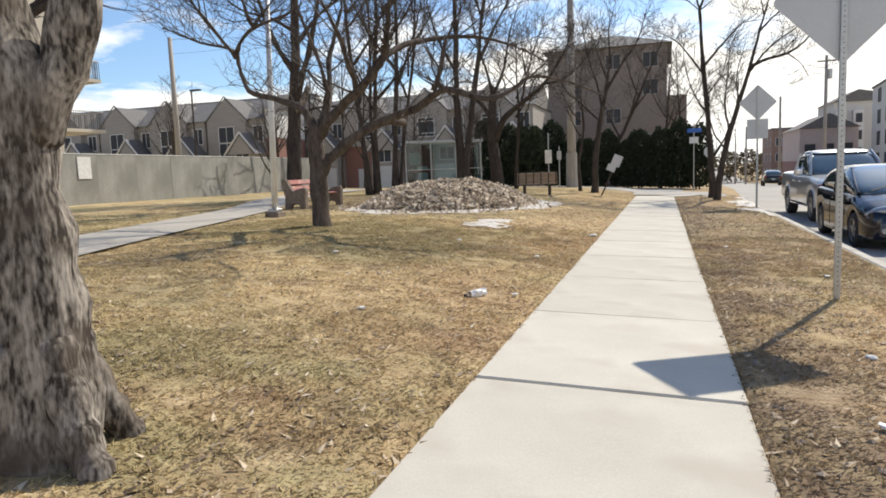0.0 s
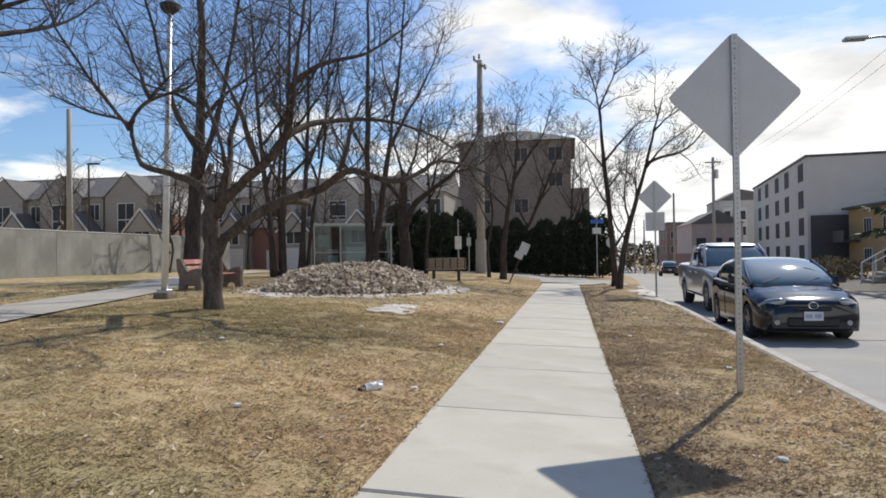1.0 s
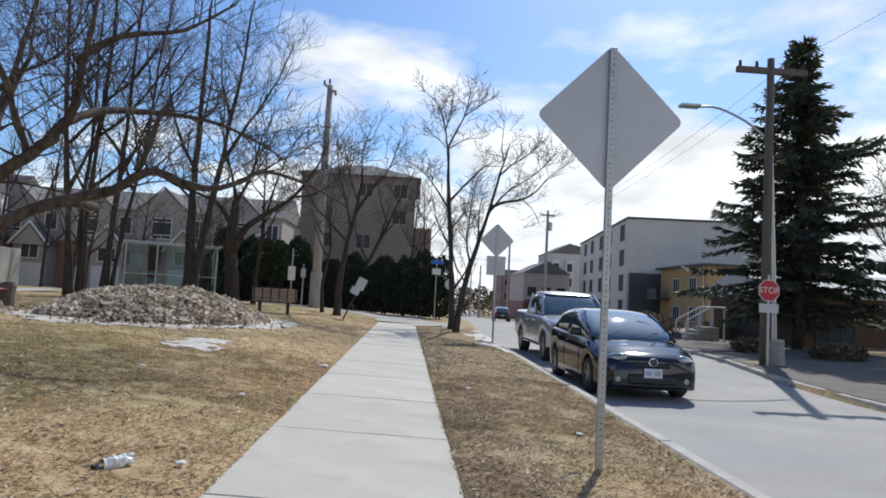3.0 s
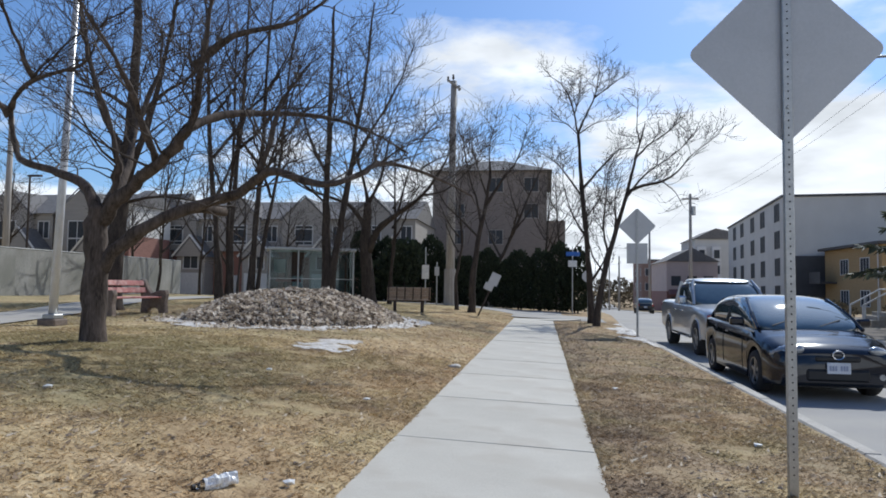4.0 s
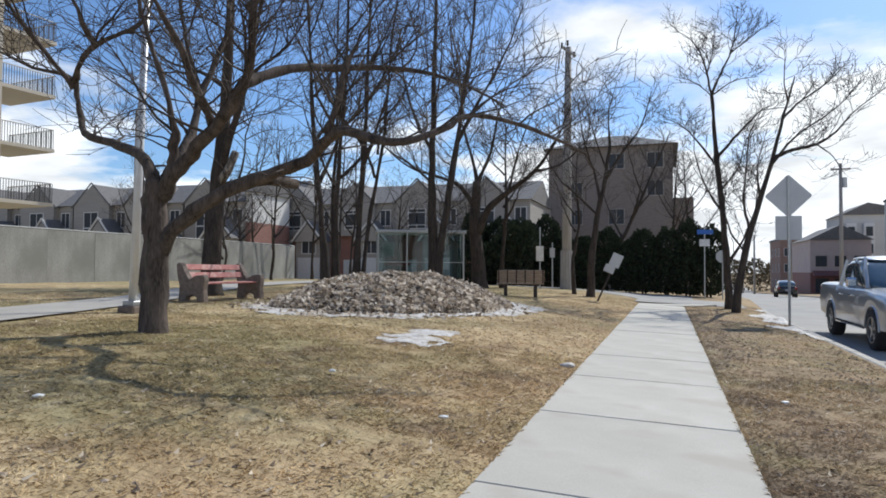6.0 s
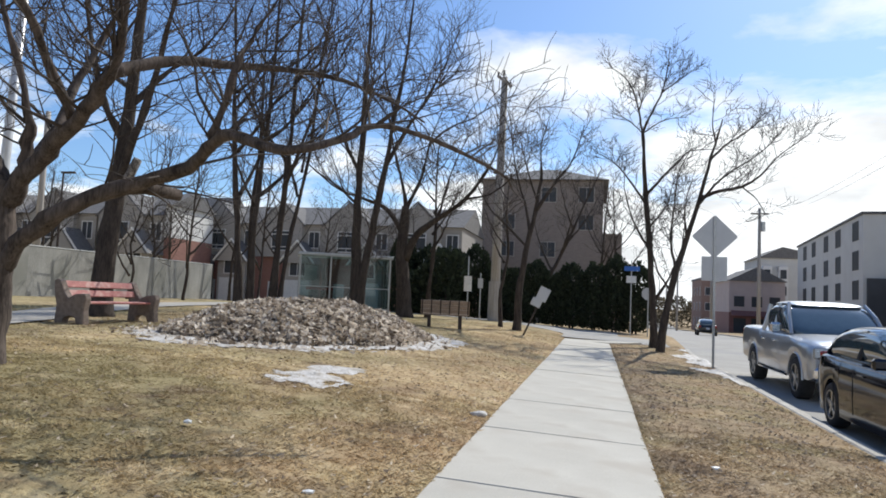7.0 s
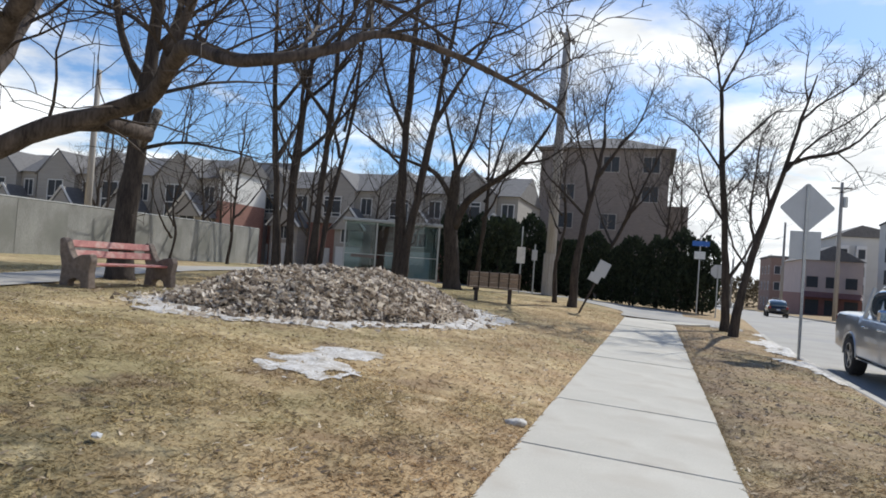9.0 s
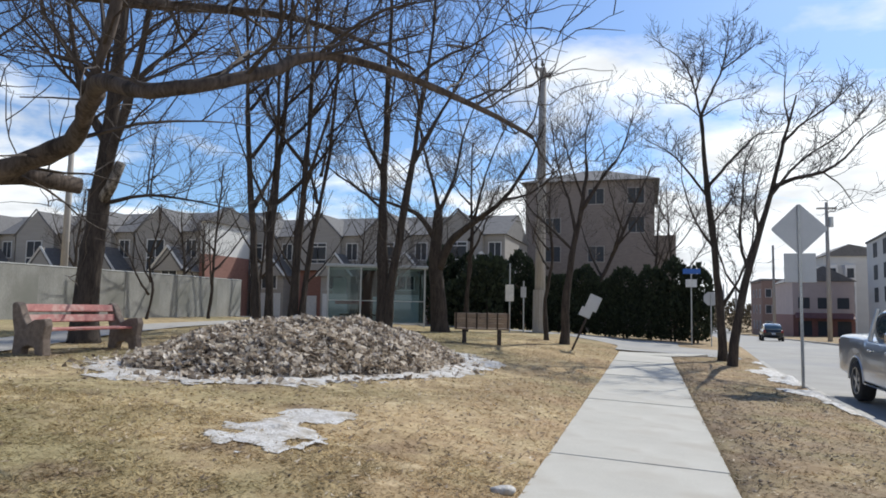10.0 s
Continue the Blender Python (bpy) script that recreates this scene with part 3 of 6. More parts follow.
def sprout(V, F, pts, rads, rng, level, density, span=1.0, start=0.15, up=0.15, spread=(35, 75), last=3, thin=0.0055):
    """Side shoots along a line, and their shoots in turn, added to V and F."""
    total = sum((pts[i + 1] - pts[i]).length for i in range(len(pts) - 1))
    n = max(1, int(total * density[min(level, len(density) - 1)] + rng.random()))
    for _ in range(n):
        u = start + (1 - start) * rng.random() ** 0.8
        k = min(int(u * (len(pts) - 1)), len(pts) - 2)
        f = u * (len(pts) - 1) - k
        p = pts[k].lerp(pts[k + 1], f)
        d = (pts[k + 1] - pts[k]).normalized()
        s = d.orthogonal().normalized()
        s.rotate(Matrix.Rotation(rng.uniform(0, 2 * math.pi), 3, d))
        if s.z < -0.35:
            s.z *= -0.5
        a = radians(rng.uniform(*spread))
        way = d * math.cos(a) + s * math.sin(a) + Vector((0, 0, up))
        length = span * (0.62 ** level) * rng.uniform(0.55, 1.35) * (1.15 - 0.45 * u)
        r = max(thin, min(rads[k] * 0.6, 0.011 * length + 0.004))
        q, w = wander(p, way, length, r, max(0.0028, thin * 0.5), rng, step=max(0.12, length / 6), bend=0.3, up=0.7 * up)
        rings(V, F, q, w, 5 if r > 0.02 else 3, cap=False)
        if level < last:
            sprout(V, F, q, w, rng, level + 1, density, span, 0.2, up, spread, last, thin)


def tree(name, at, limbs, bark, label, seed, density=(2.9, 4.0, 3.7), span=1.5, last=2, twig=None, thin=0.0055, group="", start=0.15, up=0.15, tall=1.0):
    """limbs: lines of points about the foot, each with its radii at both ends; the first is the trunk."""
    rng = random.Random(seed)
    density = (density[0] * 0.95, density[1] * 0.84, density[2] * 0.58)
    root = thing(name, pose(*at), label, "tree", group)
    TV, TF = [], []
    for i, (pts, r0, r1) in enumerate(limbs):
        line = spline([Vector((p[0], p[1], p[2] * tall)) for p in pts], 4)
        n = len(line)
        rads = [r0 + (r1 - r0) * (k / (n - 1)) ** 0.8 for k in range(n)]
        if i == 0:
            rads[0] *= 1.35
            rads[1] *= 1.12
        line = [p + Vector((rng.uniform(-1, 1), rng.uniform(-1, 1), 0)) * min(0.25 * rads[k], 0.02) for k, p in enumerate(line)]
        V, F = [], []
        rings(V, F, line, rads, 14 if r0 > 0.1 else 9)
        for v in V:
            c = 0.04 * noise.noise(v * 5 + Vector((seed, 0, 0)))
            v.x, v.y = v.x + c, v.y + c * 0.7
        part("trunk" if i == 0 else "limb", (V, F), bark, root, smooth=True)
        if i or len(limbs) == 1:
            sprout(TV, TF, line, rads, rng, 0, density, span, start, up, last=last, thin=thin)
    tagged(part("crown", (TV, TF), twig or M_TWIG, root, "bare thin twigs"), kind="stuff")
    return root


def upright(h, lean, r, rng, fork=5, low=0.35, reach=0.45, base=0.0):
    """Limbs for a plain upright tree of height h."""
    top = Vector((lean[0], lean[1], h))
    trunk = [Vector((0, 0, -0.15)), top * 0.25 + Vector((rng.uniform(-.1, .1), rng.uniform(-.1, .1), 0)), top * 0.5 + Vector((rng.uniform(-.15, .15), rng.uniform(-.15, .15), 0)), top * 0.75, top]
    out = [(trunk, r, 0.02)]
    out.append((trunk[2:], r * 0.55, 0.02))
    for i in range(fork):
        u = low + (0.92 - low) * (i + rng.random() * 0.6) / fork
        p = top * u
        a = rng.uniform(0, 2 * math.pi)
        L = h * reach * (1.15 - u) * rng.uniform(0.8, 1.2)
        d = Vector((math.cos(a) * 0.75, math.sin(a) * 0.75, 0.8))
        q = [p, p + d * L * 0.35, p + d * L * 0.7 + Vector((0, 0, L * 0.1)), p + d * L + Vector((0, 0, L * 0.3))]
        out.append((q, r * (1.05 - u) * 0.7 + 0.015, 0.012))
    return out


def on_land(x, y):
    return (x, y, land(x, y))


# the spreading crab apple on the lawn
AX, AY, AZ = -5.1, 11.55, 0.41


def rel(*pts):
    return [Vector((x - AX, y - AY, z - AZ)) for x, y, z in pts]


crab = tree("crab_apple_tree", (AX, AY, AZ), [
    (rel((-5.06, 11.5, 0.25), (-5.09, 11.55, 0.9), (-5.12, 11.58, 1.5), (-5.14, 11.6, 2.0), (-5.12, 11.6, 2.38)), 0.18, 0.15),
    (rel((-5.12, 11.6, 2.15), (-4.80, 11.55, 2.45), (-4.40, 11.45, 2.74), (-3.72, 11.2, 3.15), (-3.42, 11.1, 3.52), (-3.26, 10.95, 4.03), (-3.18, 10.9, 4.6), (-3.0, 10.9, 5.8)), 0.125, 0.02),
    (rel((-5.05, 11.58, 1.45), (-4.75, 11.6, 1.8), (-4.32, 11.67, 2.14), (-3.75, 12.0, 2.45), (-3.2, 12.0, 2.6), (-2.72, 11.7, 2.80), (-2.38, 11.45, 2.83), (-1.9, 11.2, 2.66), (-1.49, 11.05, 2.58), (-1.2, 11.4, 2.76), (-0.93, 11.77, 2.98), (-0.38, 12.35, 2.9), (0.2, 12.8, 2.65)), 0.115, 0.015),
    (rel((-5.14, 11.6, 2.2), (-5.25, 11.62, 2.48), (-5.50, 11.7, 2.74), (-6.15, 11.85, 2.97), (-6.90, 12.1, 3.2), (-7.15, 12.25, 3.7), (-7.26, 12.2, 4.06), (-8.13, 12.3, 4.32), (-9.3, 12.6, 4.8)), 0.10, 0.015),
    (rel((-7.22, 12.2, 3.98), (-6.75, 12.0, 4.35), (-6.2, 11.95, 4.5), (-5.7, 11.9, 4.62), (-5.4, 11.8, 5.0)), 0.05, 0.012),
    (rel((-4.86, 11.58, 2.42), (-4.84, 11.55, 2.8), (-4.82, 11.5, 3.17), (-5.02, 11.4, 3.94), (-5.27, 11.4, 4.51), (-5.34, 11.3, 5.2)), 0.075, 0.012),
    (rel((-3.55, 11.15, 3.38), (-3.35, 11.9, 3.76), (-3.1, 12.6, 3.95), (-2.65, 13.05, 4.04), (-2.1, 13.2, 3.98), (-1.5, 13.2, 3.75), (-0.9, 13.3, 3.42)), 0.075, 0.012),
    (rel((-2.75, 11.7, 2.86), (-2.55, 11.7, 3.4), (-2.45, 11.8, 3.9), (-2.1, 11.9, 4.5)), 0.05, 0.01),
    (rel((-3.4, 11.0, 4.2), (-2.7, 10.8, 4.5), (-1.9, 10.7, 4.6), (-1.2, 10.5, 4.9)), 0.06, 0.01),
    (rel((-5.0, 11.62, 2.4), (-5.1, 12.2, 3.1), (-5.3, 12.7, 3.9), (-5.2, 13.1, 4.9), (-5.3, 13.3, 5.8)), 0.09, 0.012),
    (rel((-7.2, 12.2, 3.9), (-7.5, 11.7, 4.6), (-7.9, 11.3, 5.4), (-8.2, 11.0, 6.3)), 0.05, 0.01),
    (rel((-6.6, 12.0, 4.4), (-6.6, 11.5, 5.0), (-6.7, 11.0, 5.8)), 0.045, 0.01),
    (rel((-4.1, 11.35, 2.95), (-4.1, 10.8, 3.7), (-4.2, 10.3, 4.3), (-4.4, 9.8, 4.9)), 0.06, 0.012),
], M_BARK, "spreading bare crab apple with a crooked low limb", 11, density=(4.6, 5.6, 5.6), span=1.25, last=2, thin=0.0052, up=0.04)
V, F = tube([(-3.95 - AX, 11.85 - AY, 2.35 - AZ), (-3.85 - AX, 12.2 - AY, 2.42 - AZ), (-3.68 - AX, 12.6 - AY, 2.40 - AZ)], [0.075, 0.075, 0.07], 12)
part("limb", (V, F), M_BARK, crab, "sawn-off limb", smooth=True)

# tall tree at the park's edge, its crown reaching over the lawn
tree("tree", on_land(-10.9, 8.8), [
    ([(0, 0, -0.2), (0.05, 0, 1.5), (0.1, 0.1, 3.0), (0.1, 0.1, 4.2), (0.0, 0.2, 6.5), (-0.1, 0.2, 9.5)], 0.26, 0.04),
    ([(0.1, 0.1, 2.9), (1.0, 0.5, 3.7), (2.1, 1.1, 4.6), (3.0, 1.6, 5.8), (3.6, 2.0, 7.2), (4.0, 2.4, 8.6)], 0.15, 0.02),
    ([(1.0, 0.5, 3.7), (2.2, 0.5, 4.1), (3.4, 0.4, 4.6), (4.6, 0.4, 4.9), (5.6, 0.5, 5.6)], 0.08, 0.012),
    ([(0.1, 0.1, 4.0), (0.9, -0.3, 5.0), (1.8, -0.8, 6.2), (2.4, -1.0, 7.8)], 0.10, 0.015),
    ([(2.1, 1.1, 4.6), (2.2, 2.2, 5.0), (2.3, 3.4, 5.6), (2.3, 4.6, 6.6)], 0.07, 0.012),
    ([(0.1, 0.1, 3.6), (-0.2, 1.2, 4.4), (-0.4, 2.6, 5.4), (-0.5, 3.6, 6.8)], 0.10, 0.015),
    ([(0.0, 0.2, 6.0), (0.8, 0.8, 7.2), (1.6, 1.2, 8.6)], 0.07, 0.012),
], M_BARK_DARK, "tall spreading bare tree at the park's edge", 13, density=(3.4, 4.8, 4.4), span=1.7, thin=0.006, up=0.05)

# trunk close beside the pavement
tree("tree", (-1.44, 2.12, 0.15), [
    ([(0, 0, -0.25), (0.0, 0.02, 0.5), (0.0, 0, 1.2), (-0.03, 0, 1.9), (-0.12, -0.05, 2.8), (-0.3, -0.2, 4.2), (-0.35, -0.3, 6.0)], 0.27, 0.08),
    ([(0.02, 0.02, 1.4), (0.2, 0.1, 1.72), (0.31, 0.12, 2.02), (0.37, 0.1, 2.5), (0.3, 0.0, 3.4), (0.1, -0.2, 4.6)], 0.13, 0.05),
], M_BARK_PALE, "thick tree trunk with pale flaking bark", 12, density=(1.8, 2.8, 1.9), span=1.6, start=0.6)
near_trunk = bpy.data.objects["tree.001"]
for a, reach in ((-12, 0.46), (60, 0.42), (-100, 0.42), (165, 0.42), (235, 0.42)):
    c, d = math.cos(radians(a)), math.sin(radians(a))
    line = spline([(c * 0.13, d * 0.13, 0.55), (c * 0.23, d * 0.23, 0.26), (c * 0.33, d * 0.33, 0.06), (c * reach, d * reach, -0.12)], 4)
    V, F = tube(line, [0.10 - 0.003 * i + 0.012 * math.sin(i * 2.3) for i in range(len(line))], 10)
    part("root", (V, F), M_BARK_PALE, near_trunk, "gnarled root flare", smooth=True)

big = tree("tree", on_land(-10.2, 19.3), [
    ([(0, 0, -0.2), (0.02, 0, 1.5), (0.1, 0.1, 3.2), (0.25, 0.1, 5.0), (0.3, 0.2, 7.5), (0.2, 0.2, 10), (0.1, 0.2, 13)], 0.30, 0.04),
    ([(0.15, 0.1, 3.0), (0.6, -0.2, 3.9), (1.1, -0.3, 5.2), (1.6, -0.4, 7.0), (1.9, -0.4, 9), (2.2, -0.4, 11.6)], 0.12, 0.02),
    ([(0.2, 0.1, 4.2), (-0.4, 0, 5.2), (-1.0, 0.2, 6.6), (-1.5, 0.2, 8.6), (-2.3, 0.3, 10.8)], 0.11, 0.02),
    ([(0.25, 0.1, 5.0), (0.9, 0.4, 5.9), (1.8, 0.6, 6.6), (2.6, 0.6, 7.6)], 0.09, 0.015),
    ([(0.12, 0.1, 2.9), (1.0, 0.3, 3.1), (2.0, 0.3, 3.0), (3.0, 0.4, 2.8)], 0.05, 0.012),
    ([(0.25, 0.1, 5.5), (-0.6, 0.2, 6.0), (-1.7, 0.2, 6.4), (-2.8, 0.3, 7.2)], 0.07, 0.012),
], M_BARK_DARK, "tall dark-trunked tree behind the red bench", 22, density=(3.8, 5.2, 4.6), span=1.7, up=0.06, thin=0.0065)
part("limb", tube([(0.12, 0.1, 2.95), (0.5, -0.05, 3.25), (0.8, -0.15, 3.7)], [0.13, 0.11, 0.10], 12), M_BARK_PALE, big, "pale sawn-off limb", smooth=True)
# clump of slim stems beside the fence
for k, (dx, dy, lx, ly, h, r) in enumerate([(0, 0, -1.2, 0.2, 12.8, 0.15), (0.35, 0.1, 0.4, 0.2, 13.4, 0.14), (0.15, 0.4, -0.3, 0.6, 11.5, 0.11), (1.05, 0.3, 0.5, 0.3, 13.0, 0.15), (1.2, 0.5, 1.4, 0.2, 11.8, 0.10)]):
    rng = random.Random(30 + k)
    tree("tree", on_land(-11.0 + dx, 27.0 + dy), upright(h, (lx, ly), r, rng, 6, 0.3, 0.34), M_BARK_DARK, "slim upright bare stem in a clump", 40 + k, density=(2.9, 4.2, 3.2), span=1.35, group="slim stems by the mound", thin=0.007)
# twin-stemmed tree behind the mound
tree("tree", on_land(-7.1, 28.0), [
    ([(0, 0, -0.2), (-0.02, 0, 1.5), (-0.1, 0, 3.5), (-0.1, 0.1, 6), (-0.05, 0.1, 9), (0.0, 0.1, 12)], 0.25, 0.04),
    ([(0.1, 0, -0.1), (0.25, 0, 1.5), (0.55, 0, 3.5), (0.95, 0, 6), (1.35, 0.1, 9), (1.7, 0, 12)], 0.20, 0.03),
    ([(-0.1, 0.05, 5.2), (-0.7, 0.1, 6.2), (-1.3, 0.2, 8), (-1.5, 0.2, 10)], 0.08, 0.015),
    ([(0.85, 0, 5.4), (1.6, 0.1, 6.8), (2.6, 0.2, 8.6), (3.3, 0.2, 10.4)], 0.09, 0.015),
    ([(-0.1, 0.1, 6.6), (0.3, -0.3, 7.8), (0.5, -0.6, 9.5)], 0.06, 0.012),
    ([(1.1, 0, 7.4), (0.6, 0.3, 8.8), (0.4, 0.5, 10.4)], 0.05, 0.012),
    ([(-0.1, 0, 4.0), (-0.9, 0, 4.7), (-2.0, 0.1, 5.4), (-2.9, 0.1, 6.3)], 0.06, 0.012),
], M_BARK_DARK, "tall twin-stemmed bare tree behind the mound", 51, density=(3.8, 5.0, 4.0), span=1.6, thin=0.0075)
# old spreading tree beside the brown bench
tree("tree", on_land(-6.5, 32.3), [
    ([(0, 0, -0.2), (-0.1, 0, 1.2), (-0.25, 0, 2.6), (-0.2, 0, 3.8), (-0.15, 0, 4.6)], 0.36, 0.16),
    ([(-0.1, 0, 2.4), (0.4, -0.1, 3.4), (1.3, -0.2, 4.1), (2.4, -0.3, 4.9), (3.3, -0.3, 6.2), (3.9, -0.3, 7.6)], 0.19, 0.02),
    ([(-0.2, 0, 3.4), (-0.9, 0, 4.4), (-2.0, 0.1, 4.9), (-3.2, 0.2, 5.3), (-4.2, 0.2, 6.0)], 0.13, 0.02),
    ([(-0.15, 0, 4.5), (-0.4, 0.1, 5.6), (-0.9, 0.2, 7.2), (-1.2, 0.2, 8.6)], 0.10, 0.015),
    ([(-0.15, 0, 4.5), (0.4, 0.1, 5.8), (0.7, 0.2, 7.4), (1.2, 0.2, 8.8)], 0.10, 0.015),
    ([(1.3, -0.2, 4.1), (1.5, -0.1, 5.2), (1.9, 0, 6.6), (2.5, 0, 7.8)], 0.07, 0.012),
    ([(2.4, -0.3, 4.9), (3.4, -0.3, 5.1), (4.3, -0.4, 5.8), (5.0, -0.4, 6.6)], 0.06, 0.012),
], M_BARK_DARK, "old spreading bare tree beside the brown bench", 61, density=(3.9, 5.4, 4.0), span=1.5, thin=0.007)
tree("tree", on_land(-5.9, 33.6), upright(7.6, (0.2, 0.1), 0.11, random.Random(62), 6, 0.35, 0.35), M_BARK_DARK, "slim bare tree beside the old one", 63, density=(3.1, 4.6, 3.6), span=1.3, thin=0.007)
# thin trees near the tilted sign
tree("tree", on_land(-1.75, 31.2), [
    ([(0, 0, -0.2), (0.05, 0, 1.4), (0.25, 0, 3.0), (0.55, 0, 4.6), (0.75, 0, 6.0)], 0.17, 0.05),
    ([(0.4, 0, 3.8), (0.1, 0.1, 5.0), (-0.3, 0.1, 6.4), (-0.5, 0.1, 7.8)], 0.07, 0.012),
    ([(0.55, 0, 4.6), (1.2, 0, 5.6), (1.9, 0, 6.6), (2.3, 0, 7.9)], 0.08, 0.012),
    ([(0.75, 0, 6.0), (0.7, 0, 7.2), (1.0, 0, 8.4)], 0.05, 0.01),
    ([(0.3, 0, 3.2), (-0.5, 0, 4.0), (-1.3, 0.1, 4.8), (-1.9, 0.1, 6.0)], 0.06, 0.012),
    ([(0.6, 0, 5.0), (0.2, -0.2, 6.2), (-0.1, -0.3, 7.4)], 0.05, 0.01),
], M_BARK_DARK, "thin forked bare tree near the leaning sign", 71, density=(4.0, 6.2, 5.6), span=1.3, thin=0.007)
tree("tree", on_land(-2.55, 32.6), upright(6.0, (0.1, 0.1), 0.09, random.Random(72), 5, 0.4, 0.32), M_BARK_DARK, "thin bare sapling beside the utility pole", 73, density=(2.9, 4.6, 3.2), span=1.1, thin=0.007)
# pair on the verge
tree("tree", on_land(3.22, 31.3), [
    ([(0, 0, -0.2), (-0.02, 0, 1.3), (-0.15, 0, 3.2), (-0.33, 0.1, 5.2), (-0.47, 0.1, 6.9), (-0.53, 0.1, 8.1)], 0.15, 0.06),
    ([(-0.53, 0.1, 8.0), (-0.7, 0.1, 8.8), (-0.95, 0.1, 9.7), (-1.4, 0.15, 10.3), (-1.8, 0.2, 10.6)], 0.05, 0.008),
    ([(-0.53, 0.1, 8.0), (-0.2, 0.1, 8.8), (0.15, 0.15, 9.6), (0.3, 0.2, 10.5), (0.4, 0.2, 11.3)], 0.05, 0.008),
    ([(0.1, 0.12, 9.5), (0.7, 0.3, 10.0), (1.3, 0.4, 10.5)], 0.03, 0.008),
    ([(-0.7, 0.1, 8.8), (-0.5, -0.2, 9.6), (-0.45, -0.4, 10.6)], 0.03, 0.008),
    ([(-0.5, 0.1, 7.9), (-1.0, 0.0, 8.4), (-1.6, -0.1, 8.7)], 0.03, 0.008),
    ([(-0.5, 0.1, 8.0), (0.3, 0.2, 8.5), (1.1, 0.3, 8.6)], 0.03, 0.008),
    ([(-0.38, 0.05, 5.6), (0.2, 0.1, 6.3), (0.85, 0.1, 7.0), (1.2, 0.1, 7.3), (2.2, 0.1, 7.35)], 0.065, 0.008),
    ([(-0.33, 0.05, 5.2), (-0.85, 0, 6.0), (-1.5, 0, 6.8), (-2.3, 0, 7.3)], 0.055, 0.008),
    ([(-0.2, 0, 3.6), (-0.75, -0.1, 4.5), (-1.1, -0.2, 5.6), (-1.2, -0.3, 6.6)], 0.05, 0.008),
    ([(-0.25, 0.05, 4.4), (0.35, 0, 5.2), (0.6, 0, 6.2)], 0.045, 0.008),
    ([(0.0, 0, 1.7), (0.5, -0.1, 2.6), (0.9, -0.2, 3.7), (1.0, -0.2, 5.0)], 0.06, 0.01),
], M_BARK_DARK, "slender bare tree on the verge", 81, density=(5.2, 6.4, 5.2), span=1.0, thin=0.0082, up=0.08, twig=M_TWIGDARK)
tree("tree", on_land(3.25, 29.2), [
    ([(0, 0, -0.2), (0.12, 0, 1.0), (0.55, 0, 2.9), (1.15, 0.1, 5.0), (1.55, 0.1, 6.6), (1.9, 0.1, 7.9)], 0.16, 0.02),
    ([(1.2, 0.1, 5.2), (1.8, 0.1, 5.45), (2.5, 0.1, 5.6), (3.1, 0.2, 6.0), (3.6, 0.2, 6.6), (4.6, 0.2, 7.4)], 0.075, 0.01),
    ([(2.5, 0.1, 5.6), (3.0, 0.2, 5.2), (3.3, 0.3, 4.7)], 0.03, 0.008),
    ([(1.1, 0, 4.9), (1.9, 0, 5.9), (2.9, 0, 6.6), (3.7, 0, 7.4)], 0.05, 0.01),
    ([(1.5, 0.1, 6.5), (2.1, 0.1, 7.1), (2.7, 0.1, 7.5), (3.4, 0.1, 8.2)], 0.045, 0.01),
    ([(1.7, 0.1, 7.1), (1.55, 0.1, 7.8), (1.65, 0.1, 8.6)], 0.035, 0.008),
    ([(0.5, 0, 2.7), (0.3, 0, 3.6), (0.38, 0.1, 4.8), (0.5, 0.1, 6.0), (0.9, 0.1, 6.9)], 0.055, 0.01),
    ([(0.35, 0, 2.0), (-0.1, 0, 2.7), (-0.3, 0.1, 3.6), (-0.2, 0.1, 4.8)], 0.045, 0.008),
    ([(0.8, 0, 3.8), (0.7, -0.2, 4.8), (0.9, -0.3, 5.8)], 0.04, 0.008),
], M_BARK_DARK, "leaning bare tree on the verge", 82, density=(5.2, 6.4, 5.2), span=1.0, thin=0.0082, up=0.08, twig=M_TWIGDARK)
# Extra saplings added, and made tall, to throw shadow streaks on the fence
for k, (x, y, h) in enumerate([(-17.0, 39.5, 8.6), (-17.3, 37.0, 8.2), (-17.6, 33.5, 7.0), (-17.9, 30.0, 4.6), (-17.2, 41.5, 8.8)]):
    tree("sapling", on_land(x, y), upright(h, (0.3, 0.2), 0.035 + 0.006 * h, random.Random(140 + k), 8, 0.2, 0.4), M_BARK_DARK, "thin bare sapling growing beside the fence", 150 + k, density=(2.2, 3.2, 1.9), span=0.9, thin=0.006, group="saplings by the fence")
# bare trees standing behind the hedge and by the houses
for k, (x, y, h, lx, ly, r) in enumerate([(-3.2, 50.0, 10.5, 4.5, 0.5, 0.2), (1.0, 50, 9.0, 0.8, 0.4, 0.13), (2.6, 52, 9.5, -0.5, 0, 0.12), (-16.5, 47, 7.0, 0.4, 0, 0.13), (-27.0, 46, 6.5, -0.4, 0, 0.12), (-24.0, 40, 6.0, -0.6, 0.2, 0.12), (-33.0, 41, 7.5, 0.6, 0, 0.14), (-38, 47, 8, 0.2, 0, 0.14), (-12.5, 50, 6.0, 0.3, 0, 0.12)]):
    tree("tree", on_land(x, y), upright(h, (lx, ly), r, random.Random(90 + k), 6, 0.3, 0.42), M_BARK_DARK, "bare tree standing behind the park", 100 + k, density=(2.8, 3.8, 3.2), span=1.4, thin=0.009)
